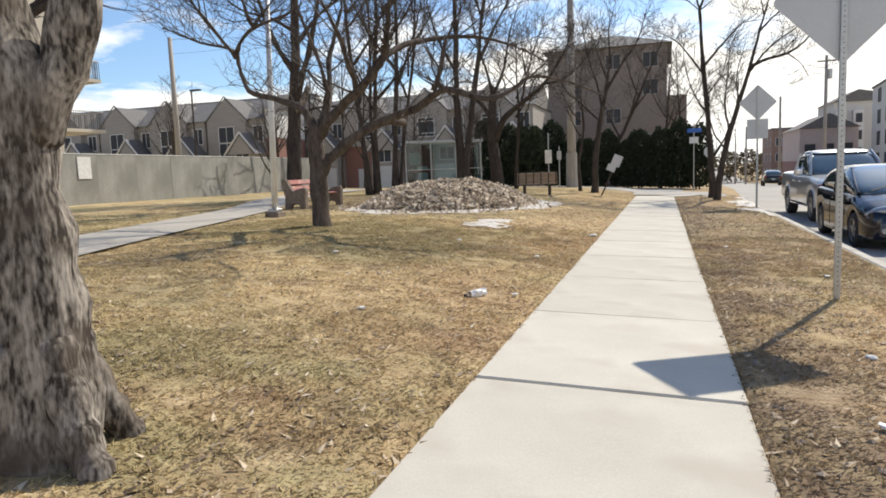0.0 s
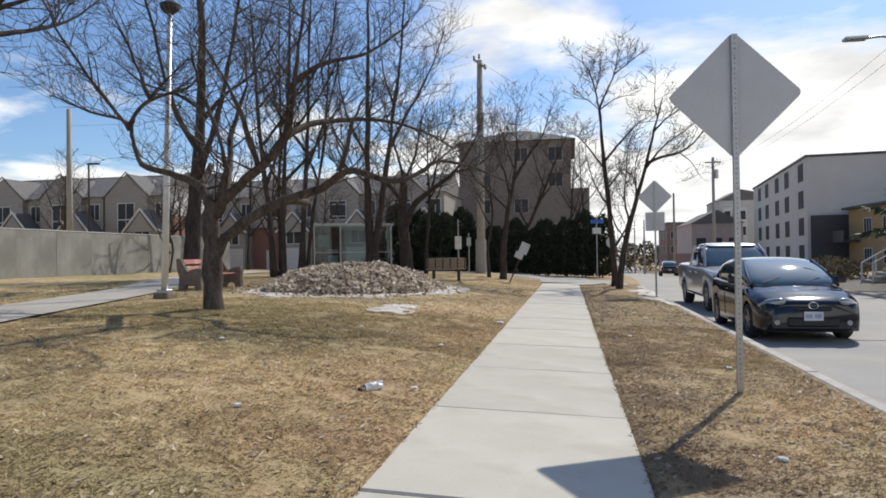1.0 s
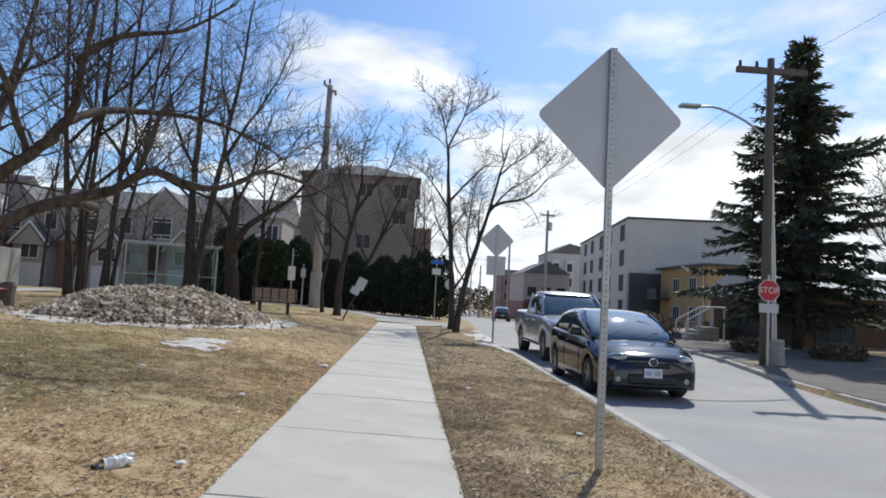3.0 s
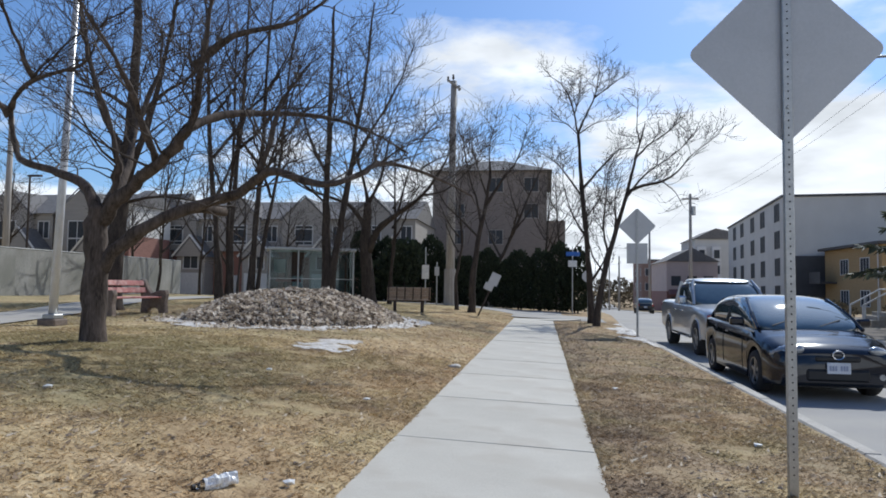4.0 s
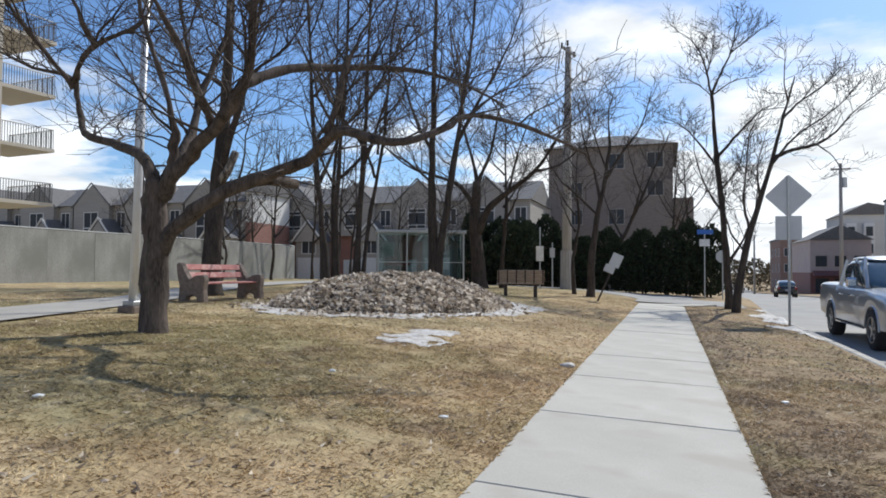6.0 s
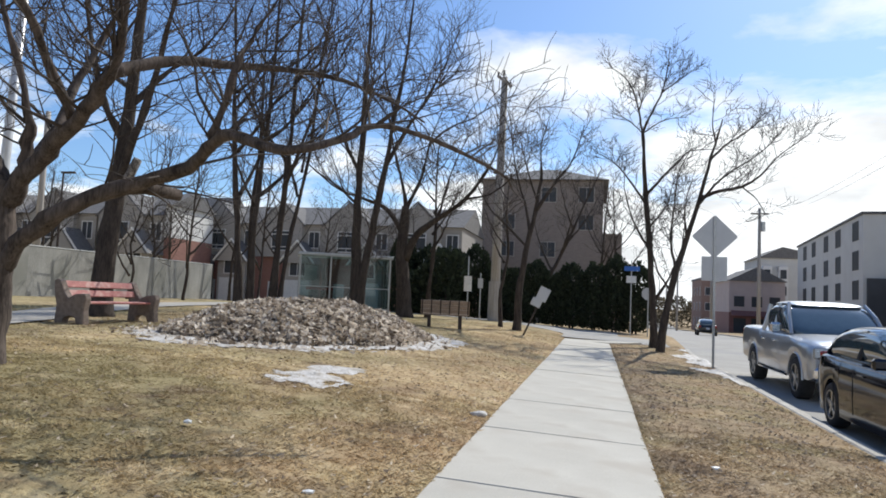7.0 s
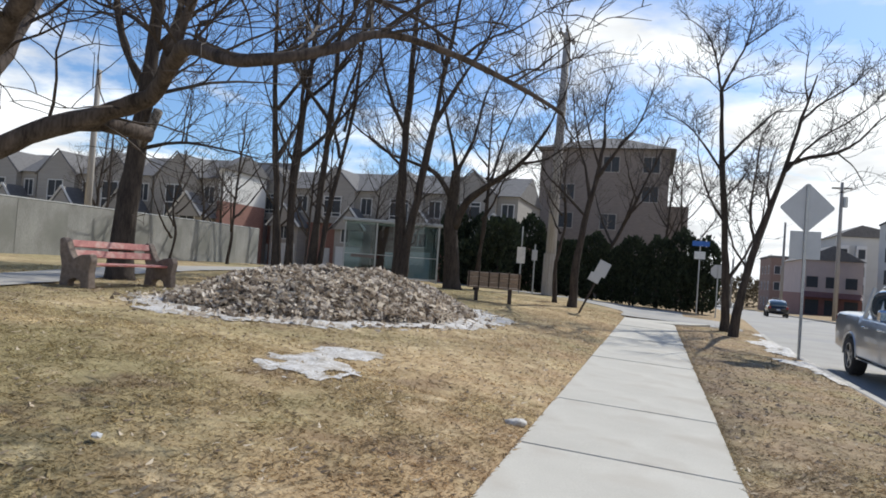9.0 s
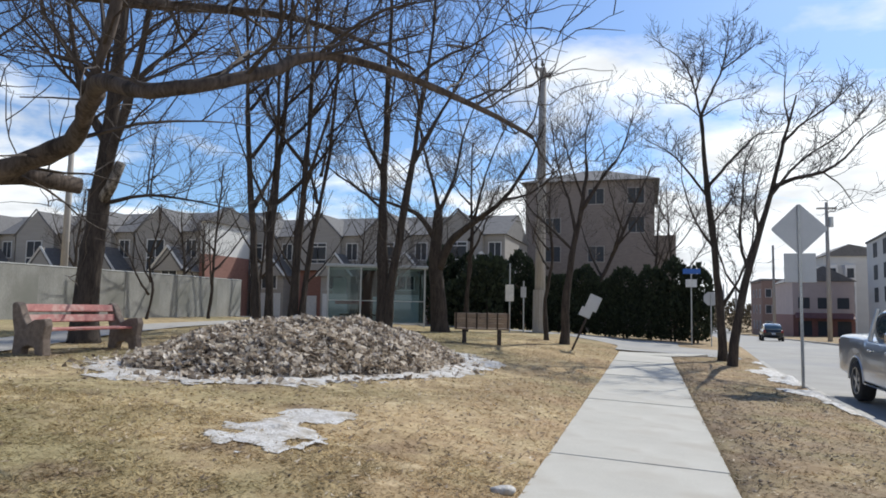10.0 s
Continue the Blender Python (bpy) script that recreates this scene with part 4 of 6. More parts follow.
tree("tree", on_land(18.5, 24.0), upright(6.0, (-0.8, -0.3), 0.13, random.Random(120), 8, 0.25, 0.6), M_BARK, "bare grey tree beside the spruce", 121, density=(3.4, 4.9, 3.6), span=1.3, thin=0.008)


def spruce(at, h, r, label, seed):
    rng = random.Random(seed)
    root = thing("spruce_tree", pose(*at), label, "tree")
    part("trunk", tube([(0, 0, -0.2), (0, 0, h * 0.5), (0.05, 0, h)], [0.27, 0.17, 0.03], 12), M_BARK_DARK, root, smooth=True)
    BV, BF, NV, NF = [], [], [], []
    z = 1.3
    while z < h - 0.2:
        reach = r * (1 - (z / h) ** 1.25) * rng.uniform(0.55, 1.15) + 0.25
        for k in range(6 if z < h * 0.75 else 5):
            a = rng.uniform(0, 2 * math.pi)
            d = Vector((math.cos(a), math.sin(a), rng.uniform(-0.32, 0.05) + 0.5 * (z / h) ** 2))
            L = reach * rng.uniform(0.6, 1.1)
            pts, rads = wander(Vector((0, 0, z)), d, L, 0.03, 0.008, rng, 0.3, 0.08, 0.12)
            rings(BV, BF, pts, rads, 4, False)
            for i in range(1, len(pts)):
                for _ in range(20):
                    p = pts[i - 1].lerp(pts[i], rng.random())
                    e = (pts[i] - pts[i - 1]).normalized()
                    s = Vector((-e.y, e.x, 0)) * rng.choice((-1, 1))
                    w = (e * rng.uniform(0.3, 0.9) + s * rng.uniform(0.2, 1.0) + Vector((0, 0, rng.uniform(-0.7, 0.25)))).normalized()
                    ln = rng.uniform(0.18, 0.5)
                    side = w.cross(Vector((rng.uniform(-1, 1), rng.uniform(-1, 1), 1))).normalized() * rng.uniform(0.03, 0.06)
                    n = len(NV)
                    NV.extend((p - side * 0.6, p + side * 0.6, p + w * ln * 0.6 + side, p + w * ln, p + w * ln * 0.6 - side))
                    NF.append((n, n + 1, n + 2, n + 3, n + 4))
        z += rng.uniform(0.16, 0.3)
    tagged(part("branch_mass", (BV, BF), M_BARK_DARK, root), kind="stuff")
    tagged(part("needle_mass", (NV, NF), M_SPRUCE, root, "dark green needle sprays"), kind="stuff")
    return root


spruce(on_land(17.45, 29.0), 13.3, 5.4, "tall dark green spruce with drooping branches", 7)


def foliage(name, at, label, category, blobs, count, seed, size=0.16, material=None):
    """A shrub or hedge: a few stems and many small sprays around soft centres."""
    rng = random.Random(seed)
    root = thing(name, pose(*at), label, category)
    SV, SF, NV, NF = [], [], [], []
    for (cx, cy, cz, rx, ry, rz) in blobs:
        lift = 1.0 if material is None else 0.0
        rings(SV, SF, [Vector((cx, cy, -0.2)), Vector((cx, cy, cz))], [0.06, 0.03], 5, False)
        for _ in range(count):
            while True:
                v = Vector((rng.uniform(-1, 1), rng.uniform(-1, 1), rng.uniform(-1, 1)))
                if 0.35 < v.length < 1:
                    break
            v = v.normalized() * (v.length ** 0.4)
            k = 1 + 0.22 * noise.noise(v * 2.2 + Vector((cx, cy, seed)))
            p = Vector((cx + v.x * rx * k, cy + v.y * ry * k, cz + v.z * rz * k))
            if p.z < 0.05:
                continue
            w = (v * 0.6 + Vector((rng.uniform(-1, 1), rng.uniform(-1, 1), rng.uniform(-0.3, 1) + lift))).normalized()
            side = w.orthogonal().normalized()
            side.rotate(Matrix.Rotation(rng.uniform(0, 6.28), 3, w))
            ln = size * rng.uniform(0.7, 1.6)
            side *= ln * 0.3
            n = len(NV)
            NV.extend((p, p + w * ln * 0.5 + side, p + w * ln, p + w * ln * 0.5 - side))
            NF.append((n, n + 1, n + 2, n + 3))
    tagged(part("stem", (SV, SF), M_BARK_DARK, root), kind="stuff")
    tagged(part("foliage", (NV, NF), material or M_CEDAR, root), kind="stuff")
    return root


rng = random.Random(77)
hx = -9.5
while hx < 3.6:
    h = rng.uniform(3.5, 4.3) if hx < -4.5 else rng.uniform(2.6, 3.6)
    if hx > 1.8:
        h = rng.uniform(3.6, 4.1)
    yb = 42.4 + 0.06 * (hx + 9) + rng.uniform(-0.3, 0.3)
    foliage("cedar_shrub", on_land(hx, yb), "tall dark evergreen hedge shrub", "hedge", [(0, 0, h * 0.33, 0.95, 0.9, h * 0.4), (rng.uniform(-.2, .2), 0, h * 0.68, 0.75, 0.7, h * 0.36)], 2400, rng.randrange(9999), 0.15)
    hx += 1.05
foliage("evergreen_bush", on_land(-7.2, 40.2), "rounded dark evergreen bush beside the hedge", "bush", [(0, 0, 1.3, 1.5, 1.3, 1.4), (0.6, 0.1, 2.3, 1.2, 1.1, 1.2), (-0.9, 0, 1.0, 1.1, 1, 1.1)], 1500, 5, 0.2)

# ---- signs, poles and lamps ----
def perforated_post(parent, h, w=0.06, d=0.04):
    part("post", block(-w / 2, w / 2, -d / 2, d / 2, -0.4, h, 0.004), M_GALV, parent, "galvanised perforated steel post")
    # Flat dark discs on the face paint the shade inside the holes
    V, F = [], []
    z = 0.15
    while z < h - 0.03:
        n = len(V)
        V.extend([Vector((0.0062 * math.cos(a * math.pi / 4), -d / 2 - 0.0015, z + 0.0062 * math.sin(a * math.pi / 4))) for a in range(8)])
        F.append(tuple(range(n, n + 8)))
        z += 0.05
    tagged(part("hole_shade_discs", (V, F), M_HOLE, parent), kind="stuff")


def diamond(half, y0, y1, r=0.06):
    """A square plate on its corner, with rounded corners, thin along y."""
    o = []
    for k in range(4):
        a = k * math.pi / 2
        c = Vector((math.cos(a), math.sin(a))) * (half - r * 0.414 - r)
        for j in range(-2, 3):
            q = a + j * math.pi / 8
            o.append((c.x + r * math.cos(q) * 1.0, c.y + r * math.sin(q)))
    return prism(o, "y", y0, y1)


def warning_sign(x, y, z, h, label, tab=False, half=0.645):
    root = thing("road_sign", pose(x, y, z), label, "road sign")
    perforated_post(root, h)
    ob = part("sign_plate", diamond(half, 0.024, 0.030), M_SIGNBACK, root, "bare grey back of a diamond warning plate")
    ob.location = (0, 0, h - half + 0.035)
    for dz in (-0.4, 0.4):
        part("bolt", tube([(0, 0.034, h - half + 0.035 + dz * half / 0.645), (0, -0.032, h - half + 0.035 + dz * half / 0.645)], 0.012, 6), M_GALV, root)
    if tab:
        part("sign_plate", block(-0.32, 0.32, 0.024, 0.030, h - 1.72, h - 1.08, 0.002), M_SIGNBACK, root, "bare grey back of a square plate")
    return root


warning_sign(2.88, 7.54, land(2.88, 7.54), 3.60, "diamond road sign seen from its bare metal back")
warning_sign(4.16, 24.4, land(4.16, 24.4), 4.0, "diamond road sign with a square tab, seen from behind", True, 0.58)

# leaning sign at the corner
lean_sign = thing("leaning_sign", pose(-1.28, 29.1, land(-1.28, 29.1), 0, 24, 0), "bent-over sign post with two white plates", "road sign")
part("post", block(-0.03, 0.03, -0.02, 0.02, -0.3, 1.65, 0.003), M_DARKMETAL, lean_sign)
part("sign_plate", block(-0.19, 0.19, -0.03, -0.024, 1.36, 1.84, 0.004), M_SIGNBACK, lean_sign, "pale grey sign plate")
part("sign_plate", block(-0.27, 0.09, -0.036, -0.03, 1.10, 1.38, 0.004), M_SIGNBACK, lean_sign, "pale grey sign plate")


def small_sign(x, y, h, plates, label, z=None):
    root = thing("street_sign", pose(x, y, land(x, y) if z is None else z), label, "sign")
    part("post", tube([(0, 0, -0.3), (0, 0, h)], 0.03, 8), M_GALV, root)
    for (a, b, c, d, m, lb) in plates:
        part("sign_plate", block(a, b, -0.045, -0.035, c, d, 0.003), m, root, lb)
    return root


small_sign(-4.6, 36.0, 2.9, [(-0.18, 0.18, 1.3, 2.0, M_WHITE, "white timetable plate")], "thin pole with a white bus stop plate")
small_sign(-4.1, 36.5, 2.2, [(-0.12, 0.12, 1.5, 1.95, M_SIGNBACK, "small grey plate")], "short pole with a small grey plate")
small_sign(2.85, 40.5, 3.75, [(-0.35, 0.40, 3.22, 3.45, M_BLUE, "blue street name blade"), (-0.24, 0.24, 2.62, 2.97, M_WHITE, "white plate")], "street name post with blue and white plates")
oct_sign = small_sign(3.7, 40.8, 2.4, [], "back of an octagonal plate on a post")
part("sign_plate", prism([(0.33 * math.cos(math.pi / 8 + k * math.pi / 4), 0.33 * math.sin(math.pi / 8 + k * math.pi / 4) + 2.15) for k in range(8)], "y", 0.03, 0.036), M_SIGNBACK, oct_sign, "bare grey back of an octagon plate")

# utility pole at the corner
pole = thing("utility_pole", pose(-3.62, 37.86, land(-3.62, 37.86)), "weathered tall wooden utility pole", "utility pole")
part("shaft", tube([(0, 0, -0.3), (0.03, 0, 6), (0.08, 0, 12.0)], [0.25, 0.21, 0.15], 14), M_POLEWOOD, pole, smooth=True)
part("base_sleeve", tube([(0, 0, 0), (0, 0, 1.9)], [0.32, 0.30], 10), M_POLEWOOD, pole, "wider weathered pole base")
part("crosspiece", block(-0.40, 0.44, -0.07, 0.07, -0.06, 0.06, 0.012, pose(0.12, -0.16, 11.75, 0, 38, 0)), M_POLEWOOD, pole, "slanted short timber arm")
for dx, dz in ((-0.30, 12.05), (-0.02, 12.15), (0.30, 11.55)):
    part("insulator", tube([(dx + 0.08, -0.12, dz - 0.12), (dx + 0.08, -0.12, dz), (dx + 0.08, -0.12, dz + 0.04), (dx + 0.08, -0.12, dz + 0.16)], [0.03, 0.075, 0.045, 0.06], 9), M_DARKMETAL, pole, "dark ribbed insulator")
part("meter_box", block(-0.1, 0.1, -0.34, -0.2, 3.6, 4.5, 0.01), M_CONC, pole)

# lamp post by the path
lamp = thing("lamp_post", pose(-7.5, 13.75, land(-7.5, 13.75)), "slim pale steel lamp post on a concrete foot", "lamp post")
part("foot", block(-0.18, 0.18, -0.18, 0.18, -0.2, 0.12, 0.025), M_BENCHCONC, lamp, "dark-edged concrete foot")
part("base_plate", block(-0.12, 0.12, -0.12, 0.12, 0.12, 0.2, 0.01), M_GALV, lamp)
part("shaft", tube([(0, 0, 0.2), (0.07, 0, 2.5), (0.19, 0, 6.3)], [0.075, 0.068, 0.05], 14), M_WHITEPOLE, lamp, smooth=True)
part("lantern", tube([(0.19, 0, 6.25), (0.19, 0, 6.35), (0.19, 0, 6.45), (0.19, 0, 6.55)], [0.08, 0.2, 0.22, 0.06], 12), M_BLACK, lamp, "black lantern head")

# street pole with stop sign
sp = thing("utility_pole", pose(11.43, 20.6, land(11.43, 20.6)), "tall utility pole with crossarm and street light", "utility pole")
part("shaft", tube([(0, 0, -0.3), (0, 0, 4), (0.02, 0, 8.9)], [0.15, 0.13, 0.10], 12), M_POLEDARK, sp, smooth=True)
part("conduit", tube([(0.2, -0.05, -0.1), (0.12, -0.05, 3), (0.0, -0.05, 6.2)], 0.05, 8), M_GALV, sp)
part("conduit", tube([(0.32, 0.0, -0.1), (0.22, 0.0, 3), (0.08, 0.0, 6.2)], 0.05, 8), M_GALV, sp)
part("base_cover", tube([(0.28, -0.05, -0.2), (0.26, -0.05, 0.75)], [0.27, 0.25], 10), M_CONC, sp, "grey concrete pole guard")
part("crossarm", block(-1.0, 1.1, -0.07, 0.07, 8.45, 8.62, 0.01), M_POLEDARK, sp)
for dx in (-0.9, -0.4, 0.5, 1.0):
    part("insulator", tube([(dx, 0, 8.62), (dx, 0, 8.8)], [0.05, 0.04], 7), M_DARKMETAL, sp)
part("lamp_arm", tube(spline([(-0.15, 0, 6.6), (-0.7, 0, 7.0), (-1.5, 0.05, 7.35), (-2.1, 0.05, 7.35)], 4), 0.035, 8), M_GALV, sp)
part("lamp_head", block(-2.65, -2.05, -0.1, 0.18, 7.3, 7.4, 0.03), M_GALV, sp, "grey flat street light head")
stop = thing("stop_sign", pose(11.26, 20.15, land(11.26, 20.15)), "red octagonal stop sign on the pole's post", "stop sign")
part("post", block(-0.03, 0.03, -0.02, 0.02, -0.2, 2.55, 0.003), M_GALV, stop)
oct_pts = [(0.30 * math.cos(math.pi / 8 + k * math.pi / 4), 0.30 * math.sin(math.pi / 8 + k * math.pi / 4) + 2.12) for k in range(8)]
part("sign_plate", prism([(u * 1.07, (v - 2.12) * 1.07 + 2.12) for u, v in oct_pts], "y", -0.03, -0.025), M_WHITE, stop, "white border plate")
part("sign_face", prism(oct_pts, "y", -0.035, -0.031), M_STOPRED, stop, "red sign face")
part("tab_plate", block(-0.28, 0.28, -0.03, -0.025, 1.5, 1.75, 0.003), M_SIGNBACK, stop, "small grey tab")


def lettering(text, parent, size, m, material, name="lettering"):
    c = bpy.data.curves.new(name, "FONT")
    c.body, c.size, c.extrude, c.align_x, c.align_y = text, size, 0.002, "CENTER", "CENTER"
    tmp = new(name + "_tmp", c)
    me = bpy.data.meshes.new_from_object(tmp)
    bpy.data.objects.remove(tmp)
    me.materials.append(material)
    ob = new(name, me)
    ob.parent = parent
    ob.matrix_basis = m
    return ob


lettering("STOP", stop, 0.24, pose(0, -0.038, 2.12, 90, 0, 0), M_WHITE)

# poles far down the street
for k, (x, y, h) in enumerate([(16.1, 74, 12.2), (16.15, 101, 11.6), (15.1, 130, 10), (-27.9, 35.5, 9.5), (16.2, 160, 10.5)]):
    p = thing("utility_pole", pose(x, y, land(x, y)), "plain wooden utility pole in the distance", "utility pole")
    part("shaft", tube([(0, 0, -0.3), (0, 0, h)], [0.2, 0.13], 10), M_POLEWOOD, p, smooth=True)
    if k == 0:
        part("crossarm", block(-0.8, 0.8, -0.06, 0.06, h - 0.6, h - 0.45), M_POLEWOOD, p)
        part("transformer", tube([(0.3, 0, h - 2.2), (0.3, 0, h - 1.3)], 0.22, 10), M_GALV, p)
park_lamp = thing("lamp_post", pose(-26.6, 35.5, land(-26.6, 35.5)), "dark slim lamp post with a flat head", "lamp post")
part("shaft", tube([(0, 0, -0.2), (0, 0, 6.2)], [0.07, 0.05], 8), M_DARKMETAL, park_lamp)
part("lamp_head", block(-0.1, 0.7, -0.1, 0.1, 6.15, 6.25, 0.02), M_DARKMETAL, park_lamp)
for k, (a, b, sag) in enumerate([((11.8, 20.6, 8.5), (16.1, 74, 10.4), 0.9), ((12.4, 20.6, 8.5), (16.8, 74, 10.4), 0.9), ((11.8, 20.6, 8.5), (10.5, -15, 8.6), 0.6), ((-3.5, 37.8, 12.25), (15.0, 74, 9.4), 0.9), ((-4.1, 37.8, 12.2), (-27.9, 35.5, 9.4), 0.8), ((16.1, 74, 10.4), (16.15, 101, 9.4), 0.4)]):
    a, b = Vector(a), Vector(b)
    pts = [a.lerp(b, u / 12) - Vector((0, 0, 4 * sag * (u / 12) * (1 - u / 12))) for u in range(13)]
    w = part("overhead_cable", tube(pts, 0.007, 4), M_WIRE)
    tagged(w, "thin black overhead cable strung between poles", "cable", "overhead cables")

# ---- benches ----
red_bench = thing("park_bench", pose(-8.55, 17.6, land(-8.55, 17.6), 0, 0, 86), "park bench with faded red planks and concrete ends", "bench")
END = [(-0.36, 0.0), (-0.16, 0.0), (-0.13, 0.12), (0.02, 0.17), (0.14, 0.12), (0.17, 0.0), (0.36, 0.0), (0.33, 0.28), (0.37, 0.50), (0.33, 0.60), (0.10, 0.58), (-0.06, 0.50), (-0.16, 0.62), (-0.27, 0.82), (-0.34, 0.87), (-0.42, 0.83), (-0.40, 0.60), (-0.33, 0.35)]
for x in (-0.95, 0.95):
    bm = prism([(-u, v) for u, v in END], "x", x - 0.075, x + 0.075)
    bmesh.ops.bevel(bm, geom=list(bm.edges), offset=0.015, segments=1, affect="EDGES")
    part("end_support", bm, M_BENCHCONC, red_bench, "cast brown concrete bench end")
for (y, z, a) in [(-0.18, 0.42, 4), (-0.04, 0.415, 0), (0.10, 0.42, -4)]:
    part("seat_plank", block(-0.88, 0.88, -0.06, 0.06, -0.02, 0.02, 0.008, pose(0, y, z, a, 0, 0)), M_REDWOOD, red_bench)
for (y, z) in [(0.225, 0.59), (0.29, 0.765)]:
    part("back_plank", block(-0.88, 0.88, -0.02, 0.02, -0.065, 0.065, 0.008, pose(0, y, z, -18, 0, 0)), M_REDWOOD, red_bench)

brown_bench = thing("park_bench", pose(-3.70, 27.35, land(-3.70, 27.35), 0, 0, 194), "brown plank bench seen from behind, on dark legs", "bench")
for x in (-0.51, 0.51):
    part("leg", block(x - 0.06, x + 0.06, -0.12, 0.06, -0.2, 0.42, 0.01), M_DARKMETAL, brown_bench, "dark stubby leg")
    part("seat_bracket", block(x - 0.03, x + 0.03, -0.38, 0.12, 0.38, 0.42, 0.004), M_DARKMETAL, brown_bench)
for k in range(3):
    part("seat_plank", block(-0.8, 0.8, -0.36 + k * 0.16, -0.22 + k * 0.16, 0.42, 0.465, 0.008), M_GREYWOOD, brown_bench)
for k in range(3):
    part("back_plank", block(-0.8, 0.8, -0.02, 0.022, -0.068, 0.068, 0.008, pose(0, 0.14 + 0.04 * k, 0.55 + 0.145 * k, -16, 0, 0)), M_GREYWOOD, brown_bench)
for k in range(6):
    part("back_strap", block(-0.02, 0.02, 0.022, 0.045, -0.24, 0.25, 0.004, pose(-0.75 + 0.3 * k, 0.18, 0.695, -16, 0, 0)), M_DARKMETAL, brown_bench)

# ---- mound of old leaves, ice ----
MC, MU, MV = Vector((-4.87, 19.4)), Vector((0.254, 0.967)), Vector((-0.967, 0.254))
MA, MB, MH = 3.55, 2.2, 0.66


def mound_h(u, v):
    k = 1 + 0.13 * noise.noise((u * 0.9, v * 0.9, 4))
    r = math.sqrt((u / MA) ** 2 + (v / MB) ** 2) * k
    if r >= 1:
        return 0.0
    return MH * (1 - r ** 2.3) ** 0.8 * (1 + 0.26 * noise.noise((u * 1.3, v * 1.3, 9))) + 0.10 * noise.noise((u * 5, v * 5, 2)) * (1 - r)


def mound_xy(u, v):
    return MC + MU * u + MV * v


mound = thing("leaf_mound", pose(0, 0, 0), "low mound of dead leaves and thawing debris", "mound")
V, F = [], []
NU, NV_ = 70, 56
for i in range(NU + 1):
    for j in range(NV_ + 1):
        u, v = -MA * 1.1 + 2.2 * MA * i / NU, -MB * 1.1 + 2.2 * MB * j / NV_
        p = mound_xy(u, v)
        V.append((p.x, p.y, land(p.x, p.y) - 0.03 + mound_h(u, v)))
for i in range(NU):
    for j in range(NV_):
        a = i * (NV_ + 1) + j
        F.append((a, a + NV_ + 1, a + NV_ + 2, a + 1))
part("soil", (V, F), M_MOUND, mound, "dark soil heap", smooth=True)
rng = random.Random(8)
V, F = [], []
while len(F) < 46000:
    u, v = rng.uniform(-MA, MA) * 1.3, rng.uniform(-MB, MB) * 1.3
    h = mound_h(u, v)
    if h < 0.05:
        q = math.hypot(u / MA, v / MB)
        if q > 1.3 or rng.random() > 0.16 * (1.32 - q) / 0.32:
            continue
    p = mound_xy(u, v)
    c = Vector((p.x, p.y, land(p.x, p.y) - 0.03 + h + rng.uniform(-0.01, 0.08)))
    a = Vector((rng.gauss(0, 1), rng.gauss(0, 1), rng.gauss(0, 0.6))).normalized() * rng.uniform(0.035, 0.10)
    b = a.cross(Vector((rng.gauss(0, 1), rng.gauss(0, 1), rng.gauss(0, 1)))).normalized() * rng.uniform(0.022, 0.06)
    lift = a.cross(b).normalized() * rng.uniform(-0.03, 0.03)
    n = len(V)
    V.extend((c - a, c + b + lift, c + a, c - b + lift))
    F.append((n, n + 1, n + 2))
    F.append((n, n + 2, n + 3))
tagged(part("leaf_layer", (V, F), M_LEAFHEAP, mound, "curled grey-brown dead leaves"), kind="stuff")


def ice_sheet(name, outline, thick, label, category, seed, step=0.05):
    """A thin uneven sheet of old ice inside a wavering outline given by a signed function."""
    x0, x1, y0, y1, inside = outline
    V, F, ids = [], [], {}
    nx, ny = int((x1 - x0) / step), int((y1 - y0) / step)
    for i in range(nx + 1):
        for j in range(ny + 1):
            x, y = x0 + i * step, y0 + j * step
            d = inside(x, y)
            if d > 0:
                ids[i, j] = len(V)
                z = rough_land(x, y) + 0.008 + thick * min(1, d * 2.2) * 1.5 * (0.6 + 0.9 * noise.noise((x * 3, y * 3, seed)) + 0.4 * noise.noise((x * 9, y * 9, seed)))
                V.append((x + 0.02 * noise.noise((x * 7, y * 7, 1)), y + 0.02 * noise.noise((x * 7, y * 7, 5)), z))
    for (i, j), a in ids.items():
        q = [ids.get((i + 1, j)), ids.get((i + 1, j + 1)), ids.get((i, j + 1))]
        if None not in q:
            F.append((a, *q))
    ob = part(name, (V, F), M_SNOW, None, smooth=True)
    return tagged(ob, label, category)


def rim(x, y):
    d = Vector((x, y)) - MC
    u, v = d.dot(MU), d.dot(MV)
    r = math.sqrt((u / MA) ** 2 + (v / MB) ** 2) * (1 + 0.13 * noise.noise((u * 0.9, v * 0.9, 4)))
    front = smoothstep(-0.9, 0.7, -0.6 * u / MA - 0.8 * v / MB) * 0.9 + smoothstep(0.2, 1.0, u / MA) * smoothstep(0.5, -0.5, v / MB) * 0.9
    outer = 1.05 + 0.19 * front + 0.12 * noise.noise((x * 1.7, y * 1.7, 3)) + 0.11 * noise.noise((x * 6, y * 6, 3)) - (0.16 if front < 0.4 else 0)
    return min(outer - r, r - 0.88 + 0.14 * noise.noise((x * 2.5, y * 2.5, 8)))


ice_sheet("ice_sheet", (-9.2, -0.4, 15.0, 23.5, rim), 0.05, "grey-white melting ice along the mound's edge", "ice", 3)


